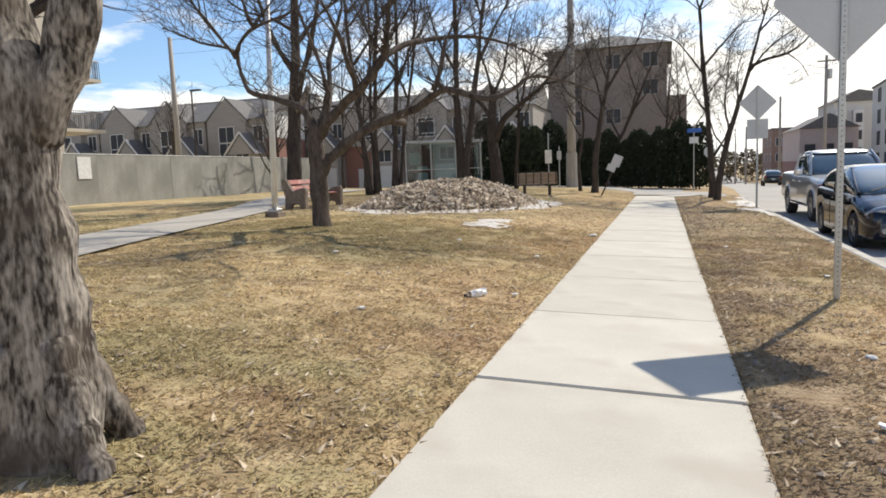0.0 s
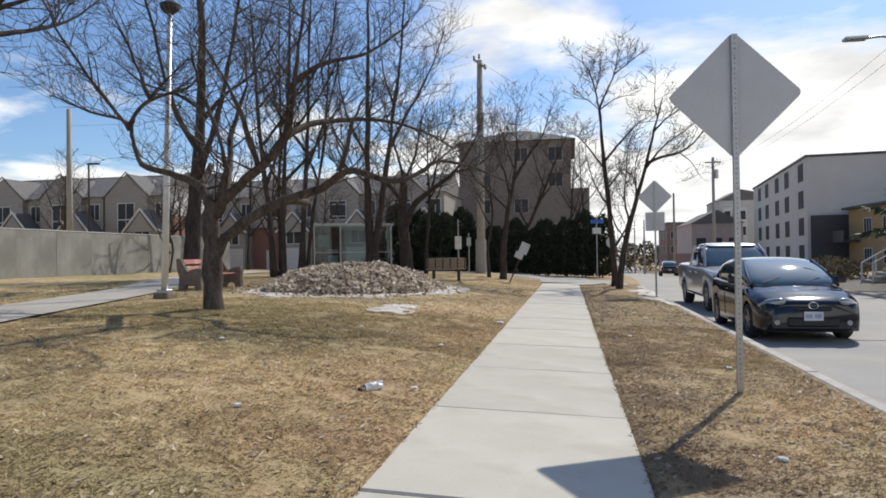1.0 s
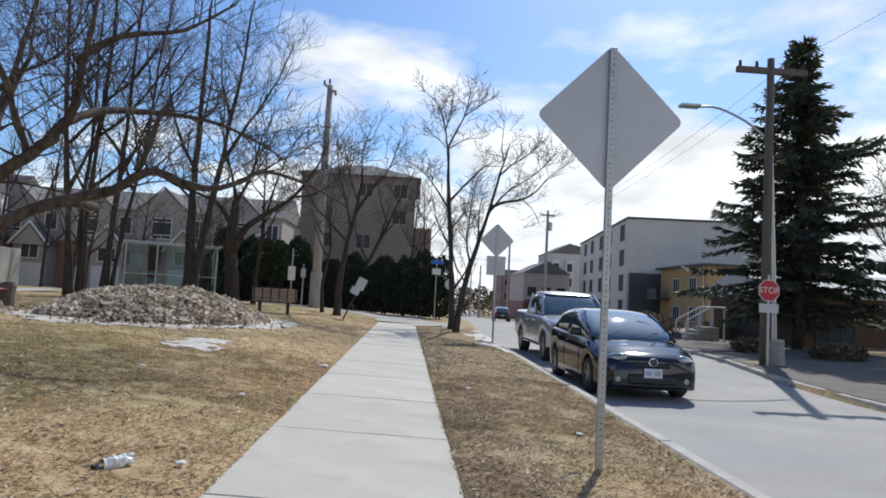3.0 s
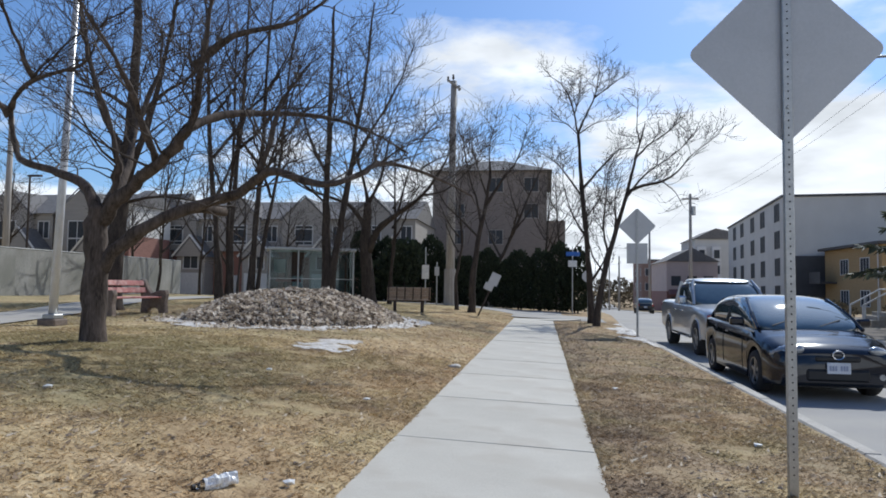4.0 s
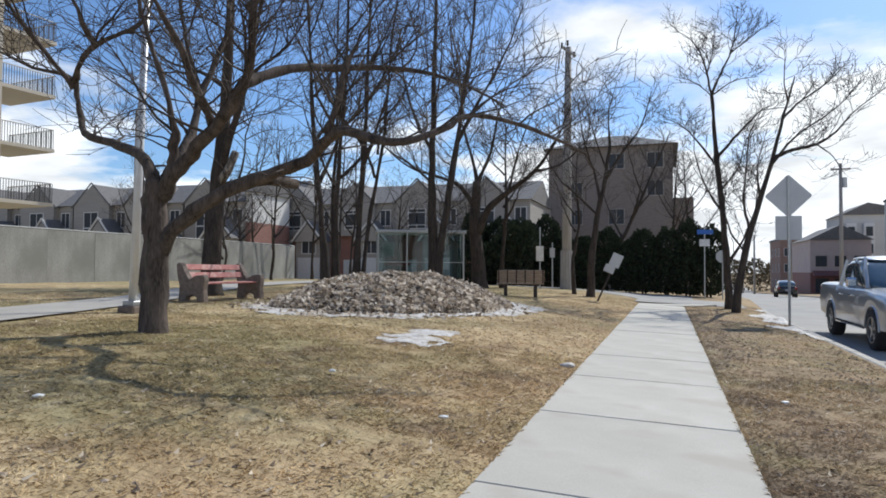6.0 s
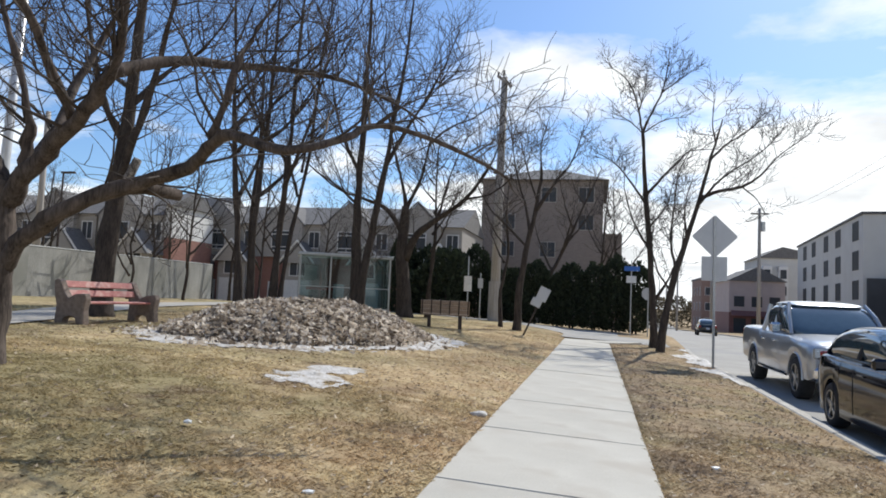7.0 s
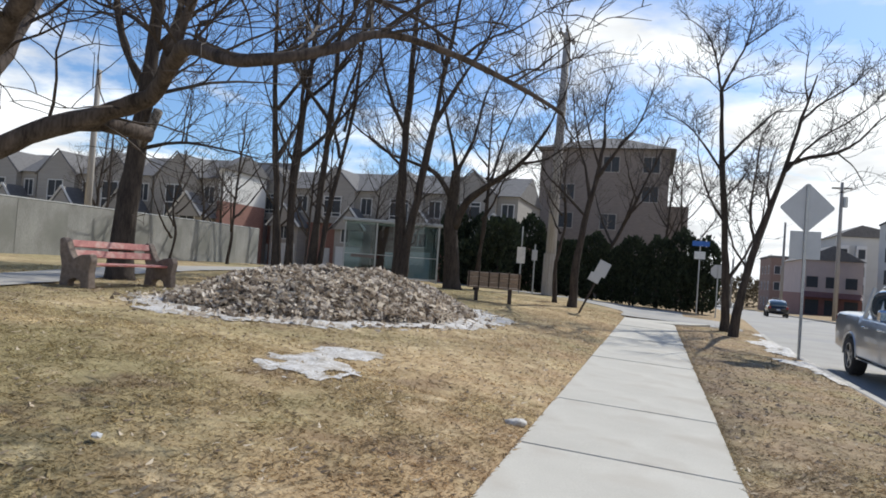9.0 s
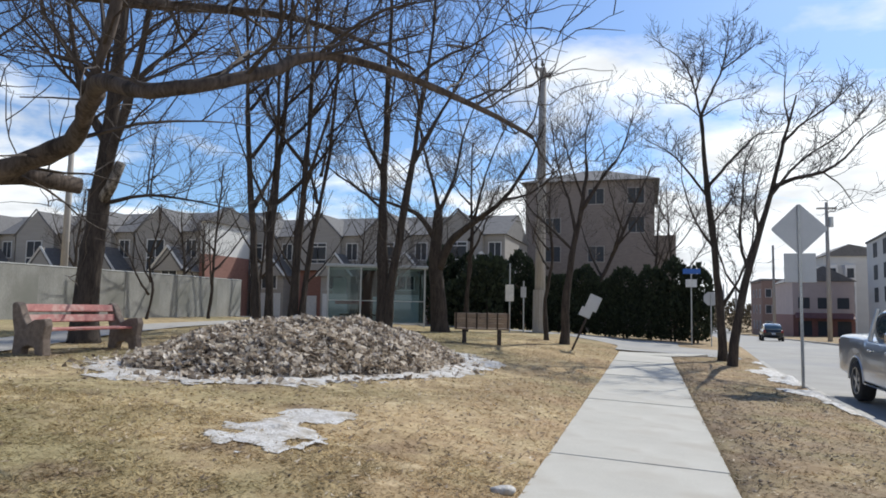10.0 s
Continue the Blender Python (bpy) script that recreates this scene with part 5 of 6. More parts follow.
def patch(x, y):
    a = 0.5 - math.hypot((x + 2.35 + 0.25 * (y - 13.6)) / 0.5, (y - 13.55) / 0.7) * 0.5
    b = 0.45 - math.hypot((x + 2.35) / 0.38, (y - 14.45) / 0.6) * 0.45
    return max(a, b) + 0.3 * noise.noise((x * 3.1, y * 3.1, 6)) + 0.13 * noise.noise((x * 9, y * 9, 6)) - 0.05


ice_sheet("ice_patch", (-3.8, -1.0, 12.2, 15.8, patch), 0.025, "thin dirty ice patch melting on the lawn", "ice", 5)


def gutter(x, y):
    return 0.36 - abs(y - 26.0) / 6.0 * 0.4 + 0.4 * noise.noise((x * 1.3, y * 0.8, 2)) - abs(x - kerb_x(y) + 0.2) * 0.65


ice_sheet("snow_remnant", (3.0, 6.0, 19.0, 33.0, gutter), 0.07, "dirty snow remnant along the kerb", "snow", 7, 0.09)

# ---- bus shelter ----
shel = thing("bus_shelter", pose(-11.75, 33.4, land(-10, 34.5), 0, 0, 26), "glazed bus shelter with grey metal frame", "bus shelter")
SL, SD, SH = 4.05, 1.7, 2.45
part("roof", block(-0.12, SL + 0.12, -0.12, SD + 0.12, SH, SH + 0.14, 0.02), M_SHELTERFRAME, shel, "flat grey roof slab")
for (x, y) in [(0, 0), (SL / 3, 0), (2 * SL / 3, 0), (SL, 0), (0, SD), (SL, SD), (SL, SD / 2)]:
    part("post", block(x - 0.035, x + 0.035, y - 0.035, y + 0.035, 0, SH, 0.004), M_SHELTERFRAME, shel)
for k in range(3):
    x = SL / 3 * k
    part("rail", block(x + 0.036, x + SL / 3 - 0.036, -0.02, 0.02, 0.12, 0.17), M_SHELTERFRAME, shel)
    part("rail", block(x + 0.036, x + SL / 3 - 0.036, -0.02, 0.02, 1.06, 1.09), M_SHELTERFRAME, shel)
    g = part("glass_pane", block(x + 0.036, x + SL / 3 - 0.036, -0.006, 0.006, 0.17, SH), M_GLASS, shel, "greenish glass pane")
    g.visible_shadow = False
for k in range(2):
    g = part("glass_pane", block(SL - 0.006, SL + 0.006, SD / 2 * k + 0.036, SD / 2 * (k + 1) - 0.036, 0.15, SH), M_GLASS, shel, "greenish glass pane")
    g.visible_shadow = False
g = part("glass_pane", block(-0.006, 0.006, 0.036, SD - 0.036, 0.15, SH), M_GLASS, shel, "greenish glass pane")
g.visible_shadow = False
part("notice", block(0.3, 1.5, 0.012, 0.02, 0.92, 1.05), M_RED, shel, "red notice strip")
part("notice", block(0.2, 0.75, 0.012, 0.02, 1.35, 2.0), M_WHITE, shel, "white timetable sheet")
part("seat", block(0.5, 2.6, 0.6, 0.95, 0.44, 0.5, 0.01), M_DARKMETAL, shel, "slim dark seat")

# ---- cars ----
def ring_body(stations_, parent, name, material, label="", sub=2):
    """A car body from cross-sections (y, bottom, middle, shoulder, top, half width, top share)."""
    bm = bmesh.new()
    rows = []
    for y, zb, zm, zs, zt, hw, ks in stations_:
        half = [(0.0, zb), (hw * 0.9, zb), (hw, zm), (hw * 0.98, zs), (hw * ks, zt), (0.0, zt + 0.02)]
        pts = half + [(-u, v) for u, v in half[-2:0:-1]]
        rows.append([bm.verts.new((u, y, v)) for u, v in pts])
    n = len(rows[0])
    for a, b in zip(rows, rows[1:]):
        for i in range(n):
            bm.faces.new((a[i], a[(i + 1) % n], b[(i + 1) % n], b[i]))
    bm.faces.new(rows[0])
    bm.faces.new(rows[-1][::-1])
    bmesh.ops.recalc_face_normals(bm, faces=bm.faces)
    ob = part(name, bm, material, parent, label, smooth=True)
    if sub:
        md = ob.modifiers.new("round", "SUBSURF")
        md.levels = md.render_levels = sub
    return ob


def table(pairs, y):
    """Smooth interpolation in a short table."""
    if y <= pairs[0][0]:
        return pairs[0][1]
    for (a, p), (b, q) in zip(pairs, pairs[1:]):
        if y <= b:
            return p + (q - p) * smoothstep(a, b, y) * 0.5 + (q - p) * 0.5 * (y - a) / (b - a)
    return pairs[-1][1]


def car_shell(parent, name, material, wide, low, waist, top, arches, wr, ar, crown=0.9):
    """A car body with open wheel arches, from short tables along its length."""
    L = wide[-1][0]
    ys = {round(L * i / 56, 4) for i in range(57)}
    for c in arches:
        ys |= {round(c + ar * math.sin(k * math.pi / 16), 4) for k in range(-8, 9)}
        ys |= {round(c - ar - 0.004, 4), round(c + ar + 0.004, 4)}
    ys |= {0.015, 0.04, 0.08, L - 0.015, L - 0.04, L - 0.08}
    V, F = [], []
    n = 0
    for y in sorted(v for v in ys if 0 <= v <= L):
        hw, zl, zs, zt = table(wide, y), table(low, y), table(waist, y), table(top, y)
        for c in arches:
            if abs(y - c) < ar:
                zl = max(zl, wr + math.sqrt(ar * ar - (y - c) ** 2))
        zl = min(zl, zs - 0.03)
        half = [(0.0, zl), (hw * 0.93, zl), (hw * 0.985, zl + 0.012), (hw, zl + (zs - zl) * 0.45), (hw * 0.992, zl + (zs - zl) * 0.8), (hw * 0.965, zs),
                (hw * 0.92, zs + (zt - zs) * 0.45), (hw * 0.80, zs + (zt - zs) * 0.75), (hw * 0.45, zs + (zt - zs) * 0.95), (0.0, zt)]
        ringp = half + [(-u, v) for u, v in half[-2:0:-1]]
        n = len(ringp)
        V.extend((u, y, v) for u, v in ringp)
    m = len(V) // n
    for i in range(m - 1):
        for j in range(n):
            a, b = i * n + j, i * n + (j + 1) % n
            F.append((a, b, b + n, a + n))
    F.append(tuple(range(n)))
    F.append(tuple(range((m - 1) * n + n - 1, (m - 1) * n - 1, -1)))
    bm = bmesh.new()
    vs = [bm.verts.new(v) for v in V]
    for f in F:
        bm.faces.new([vs[i] for i in f])
    bmesh.ops.recalc_face_normals(bm, faces=bm.faces)
    for e in bm.edges:
        if e.calc_face_angle(0) > 0.7:
            e.smooth = False
    return part(name, bm, material, parent, smooth=True)


def wheel(parent, x, y, r, side, spokes=5, w=0.21):
    hub = new("wheel")
    hub.parent = parent
    hub.location = (x, y, r)
    prof = [(-w / 2, r * 0.66), (-w / 2, r * 0.92), (-w * 0.36, r), (w * 0.36, r), (w / 2, r * 0.92), (w / 2, r * 0.66)]
    V, F = [], []
    N = 28
    for i in range(N):
        a = 2 * math.pi * i / N
        for u, q in prof:
            V.append((u, q * math.cos(a), q * math.sin(a)))
    k = len(prof)
    for i in range(N):
        for j in range(k - 1):
            F.append((i * k + j, ((i + 1) % N) * k + j, ((i + 1) % N) * k + j + 1, i * k + j + 1))
    part("tyre", (V, F), M_RUBBER, hub, "black rubber tyre", smooth=True)
    bm = bmesh.new()
    o = side * (w / 2 - 0.03)
    bmesh.ops.create_cone(bm, cap_ends=True, segments=24, radius1=r * 0.68, radius2=r * 0.68, depth=0.02, matrix=pose(o - side * 0.05, 0, 0, 0, 90, 0))
    part("brake_disc", bm, M_BLACK, hub)
    bm = bmesh.new()
    for i in range(spokes):
        box(bm, o - 0.015, o + 0.015, -r * 0.085, r * 0.085, r * 0.08, r * 0.66, 0.004, pose(0, 0, 0, 360 / spokes * i, 0, 0))
    bmesh.ops.create_cone(bm, cap_ends=True, segments=16, radius1=r * 0.17, radius2=r * 0.14, depth=0.05, matrix=pose(o, 0, 0, 0, 90, 0))
    part("rim", bm, M_RIM, hub, "silver alloy rim")
    V, F = [], []
    for i in range(N):
        a = 2 * math.pi * i / N
        for u, q in ((o - 0.03, r * 0.68), (o + 0.012, r * 0.68), (o + 0.012, r * 0.61), (o - 0.03, r * 0.61)):
            V.append((u, q * math.cos(a), q * math.sin(a)))
    for i in range(N):
        for j in range(4):
            F.append((i * 4 + j, ((i + 1) % N) * 4 + j, ((i + 1) % N) * 4 + (j + 1) % 4, i * 4 + (j + 1) % 4))
    part("rim_edge", (V, F), M_RIM, hub)
    return hub


def plate(parent, y, z, side=-1):
    p = part("number_plate", block(-0.155, 0.155, y - 0.006, y + 0.006, z - 0.077, z + 0.077, 0.003), M_PLATE, parent, "white number plate with blue bars")
    for i in range(7):
        if i != 3:
            part("plate_bar", block(-0.125 + i * 0.036, -0.10 + i * 0.036, y + side * 0.009 - 0.002, y + side * 0.009 + 0.002, z - 0.035, z + 0.035), M_PLATEINK, p)
    return p


def lens(a, b, c, m):
    """A rounded lamp glass."""
    bm = bmesh.new()
    bmesh.ops.create_uvsphere(bm, u_segments=16, v_segments=10, radius=1)
    bmesh.ops.transform(bm, matrix=m @ Matrix.Diagonal((a, b, c, 1)), verts=bm.verts)
    return bm


def hatchback(x, y, z):
    car = thing("parked_car", pose(x, y, z), "dark navy hatchback parked against the kerb", "car")
    car_shell(car, "body", M_NAVY,
              [(0, 0.66), (0.04, 0.73), (0.12, 0.79), (0.30, 0.845), (0.6, 0.87), (1.4, 0.878), (3.2, 0.878), (4.0, 0.86), (4.3, 0.80), (4.42, 0.72), (4.46, 0.66)],
              [(0, 0.26), (0.1, 0.20), (0.5, 0.17), (4.0, 0.19), (4.46, 0.33)],
              [(0, 0.58), (0.1, 0.64), (0.4, 0.74), (1.0, 0.86), (1.6, 0.90), (3.2, 0.94), (4.0, 0.99), (4.46, 0.93)],
              [(0, 0.68), (0.05, 0.735), (0.2, 0.80), (0.6, 0.90), (1.05, 0.985), (1.5, 1.0), (3.9, 1.04), (4.3, 1.05), (4.46, 0.98)], (0.86, 3.5), 0.315, 0.365)
    part("underbody", block(-0.66, 0.66, 0.25, 4.2, 0.17, 0.5), M_BLACK, car, "dark underbody")
    C = [(0.88, 0.84, 0.88, 0.94, 0.97, 0.80, 0.9), (1.40, 0.86, 0.98, 1.14, 1.23, 0.80, 0.86), (1.95, 0.88, 1.02, 1.34, 1.45, 0.78, 0.82), (2.5, 0.9, 1.02, 1.38, 1.49, 0.77, 0.80), (3.3, 0.9, 1.02, 1.36, 1.47, 0.76, 0.80), (3.95, 0.9, 1.02, 1.27, 1.37, 0.73, 0.82), (4.36, 0.9, 0.97, 1.04, 1.09, 0.68, 0.82)]
    ring_body(C, car, "cabin_glass", M_CARGLASS, "dark reflective car glass")
    R = [(1.90, 1.385, 1.39, 1.395, 1.402, 0.60, 0.8), (2.15, 1.38, 1.42, 1.44, 1.462, 0.64, 0.8), (2.7, 1.38, 1.43, 1.46, 1.485, 0.65, 0.8), (3.3, 1.37, 1.41, 1.435, 1.465, 0.64, 0.8), (3.95, 1.28, 1.33, 1.355, 1.38, 0.60, 0.8)]
    ring_body(R, car, "roof", M_NAVY)
    for s in (-1, 1):
        part("pillar", tube(spline([(0.76 * s, 0.98, 0.96), (0.725 * s, 1.45, 1.19), (0.635 * s, 2.0, 1.41)], 3), 0.032, 6), M_NAVY, car)
        part("pillar", tube([(0.785 * s, 2.65, 1.02), (0.665 * s, 2.6, 1.41)], 0.035, 6), M_BLACK, car)
        part("pillar", tube(spline([(0.70 * s, 4.08, 1.03), (0.655 * s, 3.85, 1.20), (0.61 * s, 3.55, 1.37)], 3), 0.045, 6), M_NAVY, car)
        for yy, nm in ((0.86, 0), (3.5, 1)):
            wheel(car, 0.765 * s, yy, 0.315, s)
        part("headlight", lens(0.25, 0.10, 0.095, pose(0.625 * s, 0.16, 0.675, -16, 14 * s, 38 * s)), M_LAMPGLASS, car, "clear swept headlight", smooth=True)
        part("fog_light", tube([(0.58 * s, 0.10, 0.36), (0.58 * s, -0.006, 0.36)], 0.045, 12), M_LAMPGLASS, car)
        part("mirror", block(-0.11, 0.11, -0.05, 0.06, -0.065, 0.07, 0.03, pose(0.96 * s, 1.42, 1.05, 0, 0, 8 * s)), M_NAVY, car)
        part("tail_light", block(-0.1, 0.1, -0.04, 0.05, -0.12, 0.12, 0.02, pose(0.66 * s, 4.33, 0.92, 0, 0, 25 * -s)), M_REDLAMP, car)
        for yy in (1.75, 2.75):
            part("door_handle", block(-0.012, 0.012, -0.09, 0.09, -0.012, 0.012, 0.005, pose(0.875 * s, yy + 0.6, 0.84)), M_NAVY, car)
        for yy in (1.45, 2.62, 3.35):
            part("door_seam", tube([(0.872 * s, yy, 0.30), (0.882 * s, yy, 0.6), (0.862 * s, yy + 0.02, 0.92)], 0.005, 4), M_BLACK, car)
        part("wiper", tube([(0.35 * s - 0.2, 0.98, 1.01), (0.35 * s + 0.15, 1.14, 1.11)], 0.009, 4), M_BLACK, car)
    part("grille", block(-0.42, 0.42, -0.03, 0.03, -0.085, 0.085, 0.03, pose(0, 0.0, 0.37)), M_BLACK, car, "black lower grille")
    part("grille", block(-0.30, 0.30, -0.02, 0.02, -0.04, 0.04, 0.02, pose(0, 0.0, 0.60)), M_BLACK, car, "slim black upper grille")
    V, F = tube([(0.075 * math.cos(a * math.pi / 8), -0.024, 0.655 + 0.06 * math.sin(a * math.pi / 8)) for a in range(17)], 0.009, 5)
    part("badge", (V, F), M_CHROME, car, "chrome oval badge")
    plate(car, -0.034, 0.475)
    return car


hatchback(5.36, 13.0, road_z(5, 14.5))


def pickup(x, y, z):
    car = thing("parked_pickup", pose(x, y, z), "silver grey crew-cab pickup truck parked at the kerb", "pickup truck")
    car_shell(car, "body", M_SILVER,
              [(0, 0.90), (0.05, 0.95), (0.2, 0.985), (0.8, 1.0), (5.5, 1.0), (5.72, 0.99), (5.8, 0.96)],
              [(0, 0.48), (0.2, 0.42), (1.5, 0.42), (5.0, 0.46), (5.8, 0.55)],
              [(0, 0.98), (0.2, 1.04), (0.8, 1.10), (1.6, 1.14), (3.9, 1.17), (4.0, 1.22), (5.6, 1.24), (5.8, 1.22)],
              [(0, 1.06), (0.1, 1.12), (0.4, 1.17), (1.4, 1.23), (1.7, 1.25), (3.9, 1.26), (4.0, 1.30), (5.7, 1.32), (5.8, 1.30)], (0.98, 4.52), 0.40, 0.475)
    part("underbody", block(-0.74, 0.74, 0.4, 5.4, 0.40, 0.8), M_BLACK, car, "dark underbody")
    C = [(1.55, 1.12, 1.15, 1.2, 1.23, 0.86, 0.9), (2.0, 1.12, 1.2, 1.48, 1.58, 0.88, 0.84), (2.4, 1.14, 1.25, 1.77, 1.88, 0.88, 0.82), (3.1, 1.15, 1.25, 1.76, 1.88, 0.86, 0.82), (3.75, 1.15, 1.25, 1.74, 1.86, 0.86, 0.82), (3.92, 1.15, 1.25, 1.6, 1.72, 0.85, 0.82)]
    ring_body(C, car, "cabin_glass", M_CARGLASS, "dark reflective car glass")
    R = [(2.24, 1.80, 1.805, 1.81, 1.82, 0.72, 0.85), (2.6, 1.82, 1.85, 1.88, 1.91, 0.75, 0.85), (3.3, 1.82, 1.85, 1.88, 1.925, 0.75, 0.85), (3.85, 1.78, 1.82, 1.85, 1.89, 0.74, 0.85)]
    ring_body(R, car, "roof", M_SILVER)
    for s in (-1, 1):
        part("pillar", tube([(0.87 * s, 1.68, 1.22), (0.82 * s, 2.05, 1.6), (0.73 * s, 2.42, 1.86)], 0.04, 6), M_SILVER, car)
        part("pillar", tube([(0.90 * s, 2.95, 1.22), (0.75 * s, 2.95, 1.86)], 0.035, 6), M_SILVER, car)
        part("pillar", tube([(0.90 * s, 3.88, 1.22), (0.75 * s, 3.82, 1.84)], 0.045, 6), M_SILVER, car)
        for yy in (0.98, 4.52):
            wheel(car, 0.86 * s, yy, 0.40, s, 5, 0.27)
            part("arch_lip", tube([(0.985 * s, yy + 0.49 * math.cos(a * math.pi / 12), 0.40 + 0.49 * math.sin(a * math.pi / 12)) for a in range(13)], 0.022, 5), M_SILVER, car)
        part("headlight", block(-0.17, 0.17, -0.06, 0.08, -0.11, 0.11, 0.03, pose(0.76 * s, 0.03, 0.93, -8, 0, 14 * s)), M_LAMPGLASS, car, "clear headlight")
        part("mirror", block(-0.11, 0.11, -0.05, 0.06, -0.11, 0.11, 0.04, pose(1.09 * s, 2.0, 1.33, 0, 0, 6 * s)), M_CHROME, car)
        part("tail_light", block(-0.06, 0.06, -0.03, 0.03, -0.2, 0.2, 0.02, pose(0.92 * s, 5.74, 1.0)), M_REDLAMP, car)
        for yy in (2.55, 3.55):
            part("door_handle", block(-0.015, 0.015, -0.1, 0.1, -0.02, 0.02, 0.006, pose(1.005 * s, yy, 1.05)), M_CHROME, car)
        part("step_bar", tube([(0.98 * s, 1.6, 0.42), (0.98 * s, 3.9, 0.42)], 0.045, 8), M_CHROME, car, "chrome side step")
    part("grille", block(-0.52, 0.52, -0.05, 0.04, -0.16, 0.16, 0.04, pose(0, 0.02, 0.86)), M_BLACK, car, "black grille")
    part("grille_bar", block(-0.54, 0.54, -0.07, -0.04, -0.02, 0.02, 0.008, pose(0, 0.02, 0.86)), M_CHROME, car, "chrome crossbar")
    part("grille_bar", block(-0.02, 0.02, -0.075, -0.045, -0.17, 0.17, 0.008, pose(0, 0.02, 0.86)), M_CHROME, car)
    part("front_bumper", block(-0.93, 0.93, -0.09, 0.1, -0.12, 0.12, 0.05, pose(0, 0.02, 0.56)), M_CHROME, car, "chrome front bumper")
    part("rear_bumper", block(-0.95, 0.95, -0.05, 0.12, -0.1, 0.1, 0.04, pose(0, 5.78, 0.6)), M_CHROME, car, "chrome rear bumper")
    plate(car, -0.085, 0.60)
    return car


pickup(5.94, 19.05, road_z(5, 21))


def suv(x, y, z):
    car = thing("car", pose(x, y, z), "black sport utility car seen from behind", "car")
    S = [(0.0, 0.4, 0.6, 0.78, 0.85, 0.75, 0.8), (0.2, 0.3, 0.6, 0.88, 0.96, 0.88, 0.82), (1.2, 0.3, 0.6, 1.0, 1.08, 0.92, 0.86), (3.5, 0.3, 0.6, 1.05, 1.12, 0.92, 0.88), (4.4, 0.35, 0.65, 1.05, 1.12, 0.90, 0.9), (4.6, 0.45, 0.65, 1.0, 1.06, 0.84, 0.9)]
    ring_body(S, car, "body", M_BLACKPAINT, sub=1)
    C = [(1.2, 0.98, 1.0, 1.05, 1.08, 0.76, 0.9), (1.9, 1.0, 1.1, 1.5, 1.6, 0.76, 0.8), (3.0, 1.0, 1.1, 1.55, 1.68, 0.76, 0.8), (4.2, 1.0, 1.1, 1.5, 1.62, 0.74, 0.8), (4.5, 1.0, 1.05, 1.1, 1.14, 0.74, 0.9)]
    ring_body(C, car, "cabin_glass", M_CARGLASS, "dark car glass", sub=1)
    for s in (-1, 1):
        for yy in (0.9, 3.6):
            wheel(car, 0.82 * s, yy, 0.35, s)
        part("tail_light", block(-0.09, 0.09, -0.03, 0.04, -0.12, 0.12, 0.02, pose(0.72 * s, 4.58, 0.95)), M_REDLAMP, car)
    plate(car, 4.63, 0.75, 1)
    return car


sv = suv(0, 0, 0)
sv.matrix_world = pose(12.1, 79.5, road_z(11, 78), 0, 0, 176)

# ---- litter ----
bottle = thing("drinks_bottle", pose(-0.63, 6.52, 0.115, 0, 90, 235), "crushed clear plastic bottle lying on the grass", "bottle")


def crushed(z0, z1, r, n, seed, dent):
    """A dented thin-walled tube along z."""
    V, F = [], []
    m = 16
    for i in range(m + 1):
        z = z0 + (z1 - z0) * i / m
        for k in range(n):
            a = 2 * math.pi * k / n
            q = r * (1 + dent * noise.noise((math.cos(a) * 1.6, math.sin(a) * 1.6, z * 26 + seed)) + 0.06 * math.sin(z * 190))
            V.append((q * math.cos(a) * 1.1, q * math.sin(a) * 0.86, z))
    for i in range(m):
        for k in range(n):
            a, b = i * n + k, i * n + (k + 1) % n
            F.append((a, b, b + n, a + n))
    return V, F


part("body", crushed(-0.125, 0.085, 0.036, 20, 2.0, 0.42), M_HIGHLIGHT, bottle, "crumpled clear plastic, coloured white for its bright highlights")
part("label_band", crushed(-0.03, 0.02, 0.0375, 20, 2.0, 0.40), M_WHITE, bottle, "torn white label")
part("shoulder", tube([(0, 0, 0.085), (0, 0, 0.11), (0, 0, 0.135)], [0.032, 0.018, 0.013], 14), M_CLEAR, bottle)
part("cap", tube([(0, 0, 0.135), (0, 0, 0.152)], 0.016, 12), M_BLACK, bottle, "dark cap")
part("base_cup", tube([(0, 0, -0.128), (0, 0, -0.12), (0, 0, -0.095)], [0.018, 0.028, 0.031], 14), M_BLACK, bottle, "dark bottle end")
rng = random.Random(15)
for (x, y) in [(-0.28, 6.75), (-0.55, 9.6), (-1.35, 5.3), (2.6, 5.2), (3.1, 9.0), (-3.1, 8.2), (2.2, 12.0), (-2.0, 10.5), (2.3, 3.8)]:
    bm = bmesh.new()
    bmesh.ops.create_icosphere(bm, subdivisions=1, radius=1)
    for v in bm.verts:
        v.co = Vector((v.co.x * 0.05, v.co.y * 0.035, v.co.z * 0.02)) * rng.uniform(0.6, 1.2)
    ob = part("paper_scrap", bm, M_WHITE)
    ob.matrix_world = pose(x, y, land(x, y) + 0.03, 0, 0, rng.uniform(0, 360))
    tagged(ob, "small crumpled white paper scrap on the grass", "litter", "paper scraps")
bm = bmesh.new()
bmesh.ops.create_icosphere(bm, subdivisions=2, radius=1)
for v in bm.verts:
    v.co = Vector((v.co.x * 0.11, v.co.y * 0.07, v.co.z * 0.045)) * (1 + 0.3 * noise.noise(v.co * 2))
stone = part("stone", bm, M_SNOW, None, smooth=True)
stone.matrix_world = pose(-0.12, 13.3, 0.03, 0, 0, 20)
tagged(stone, "pale stone at the edge of the pavement", "stone")

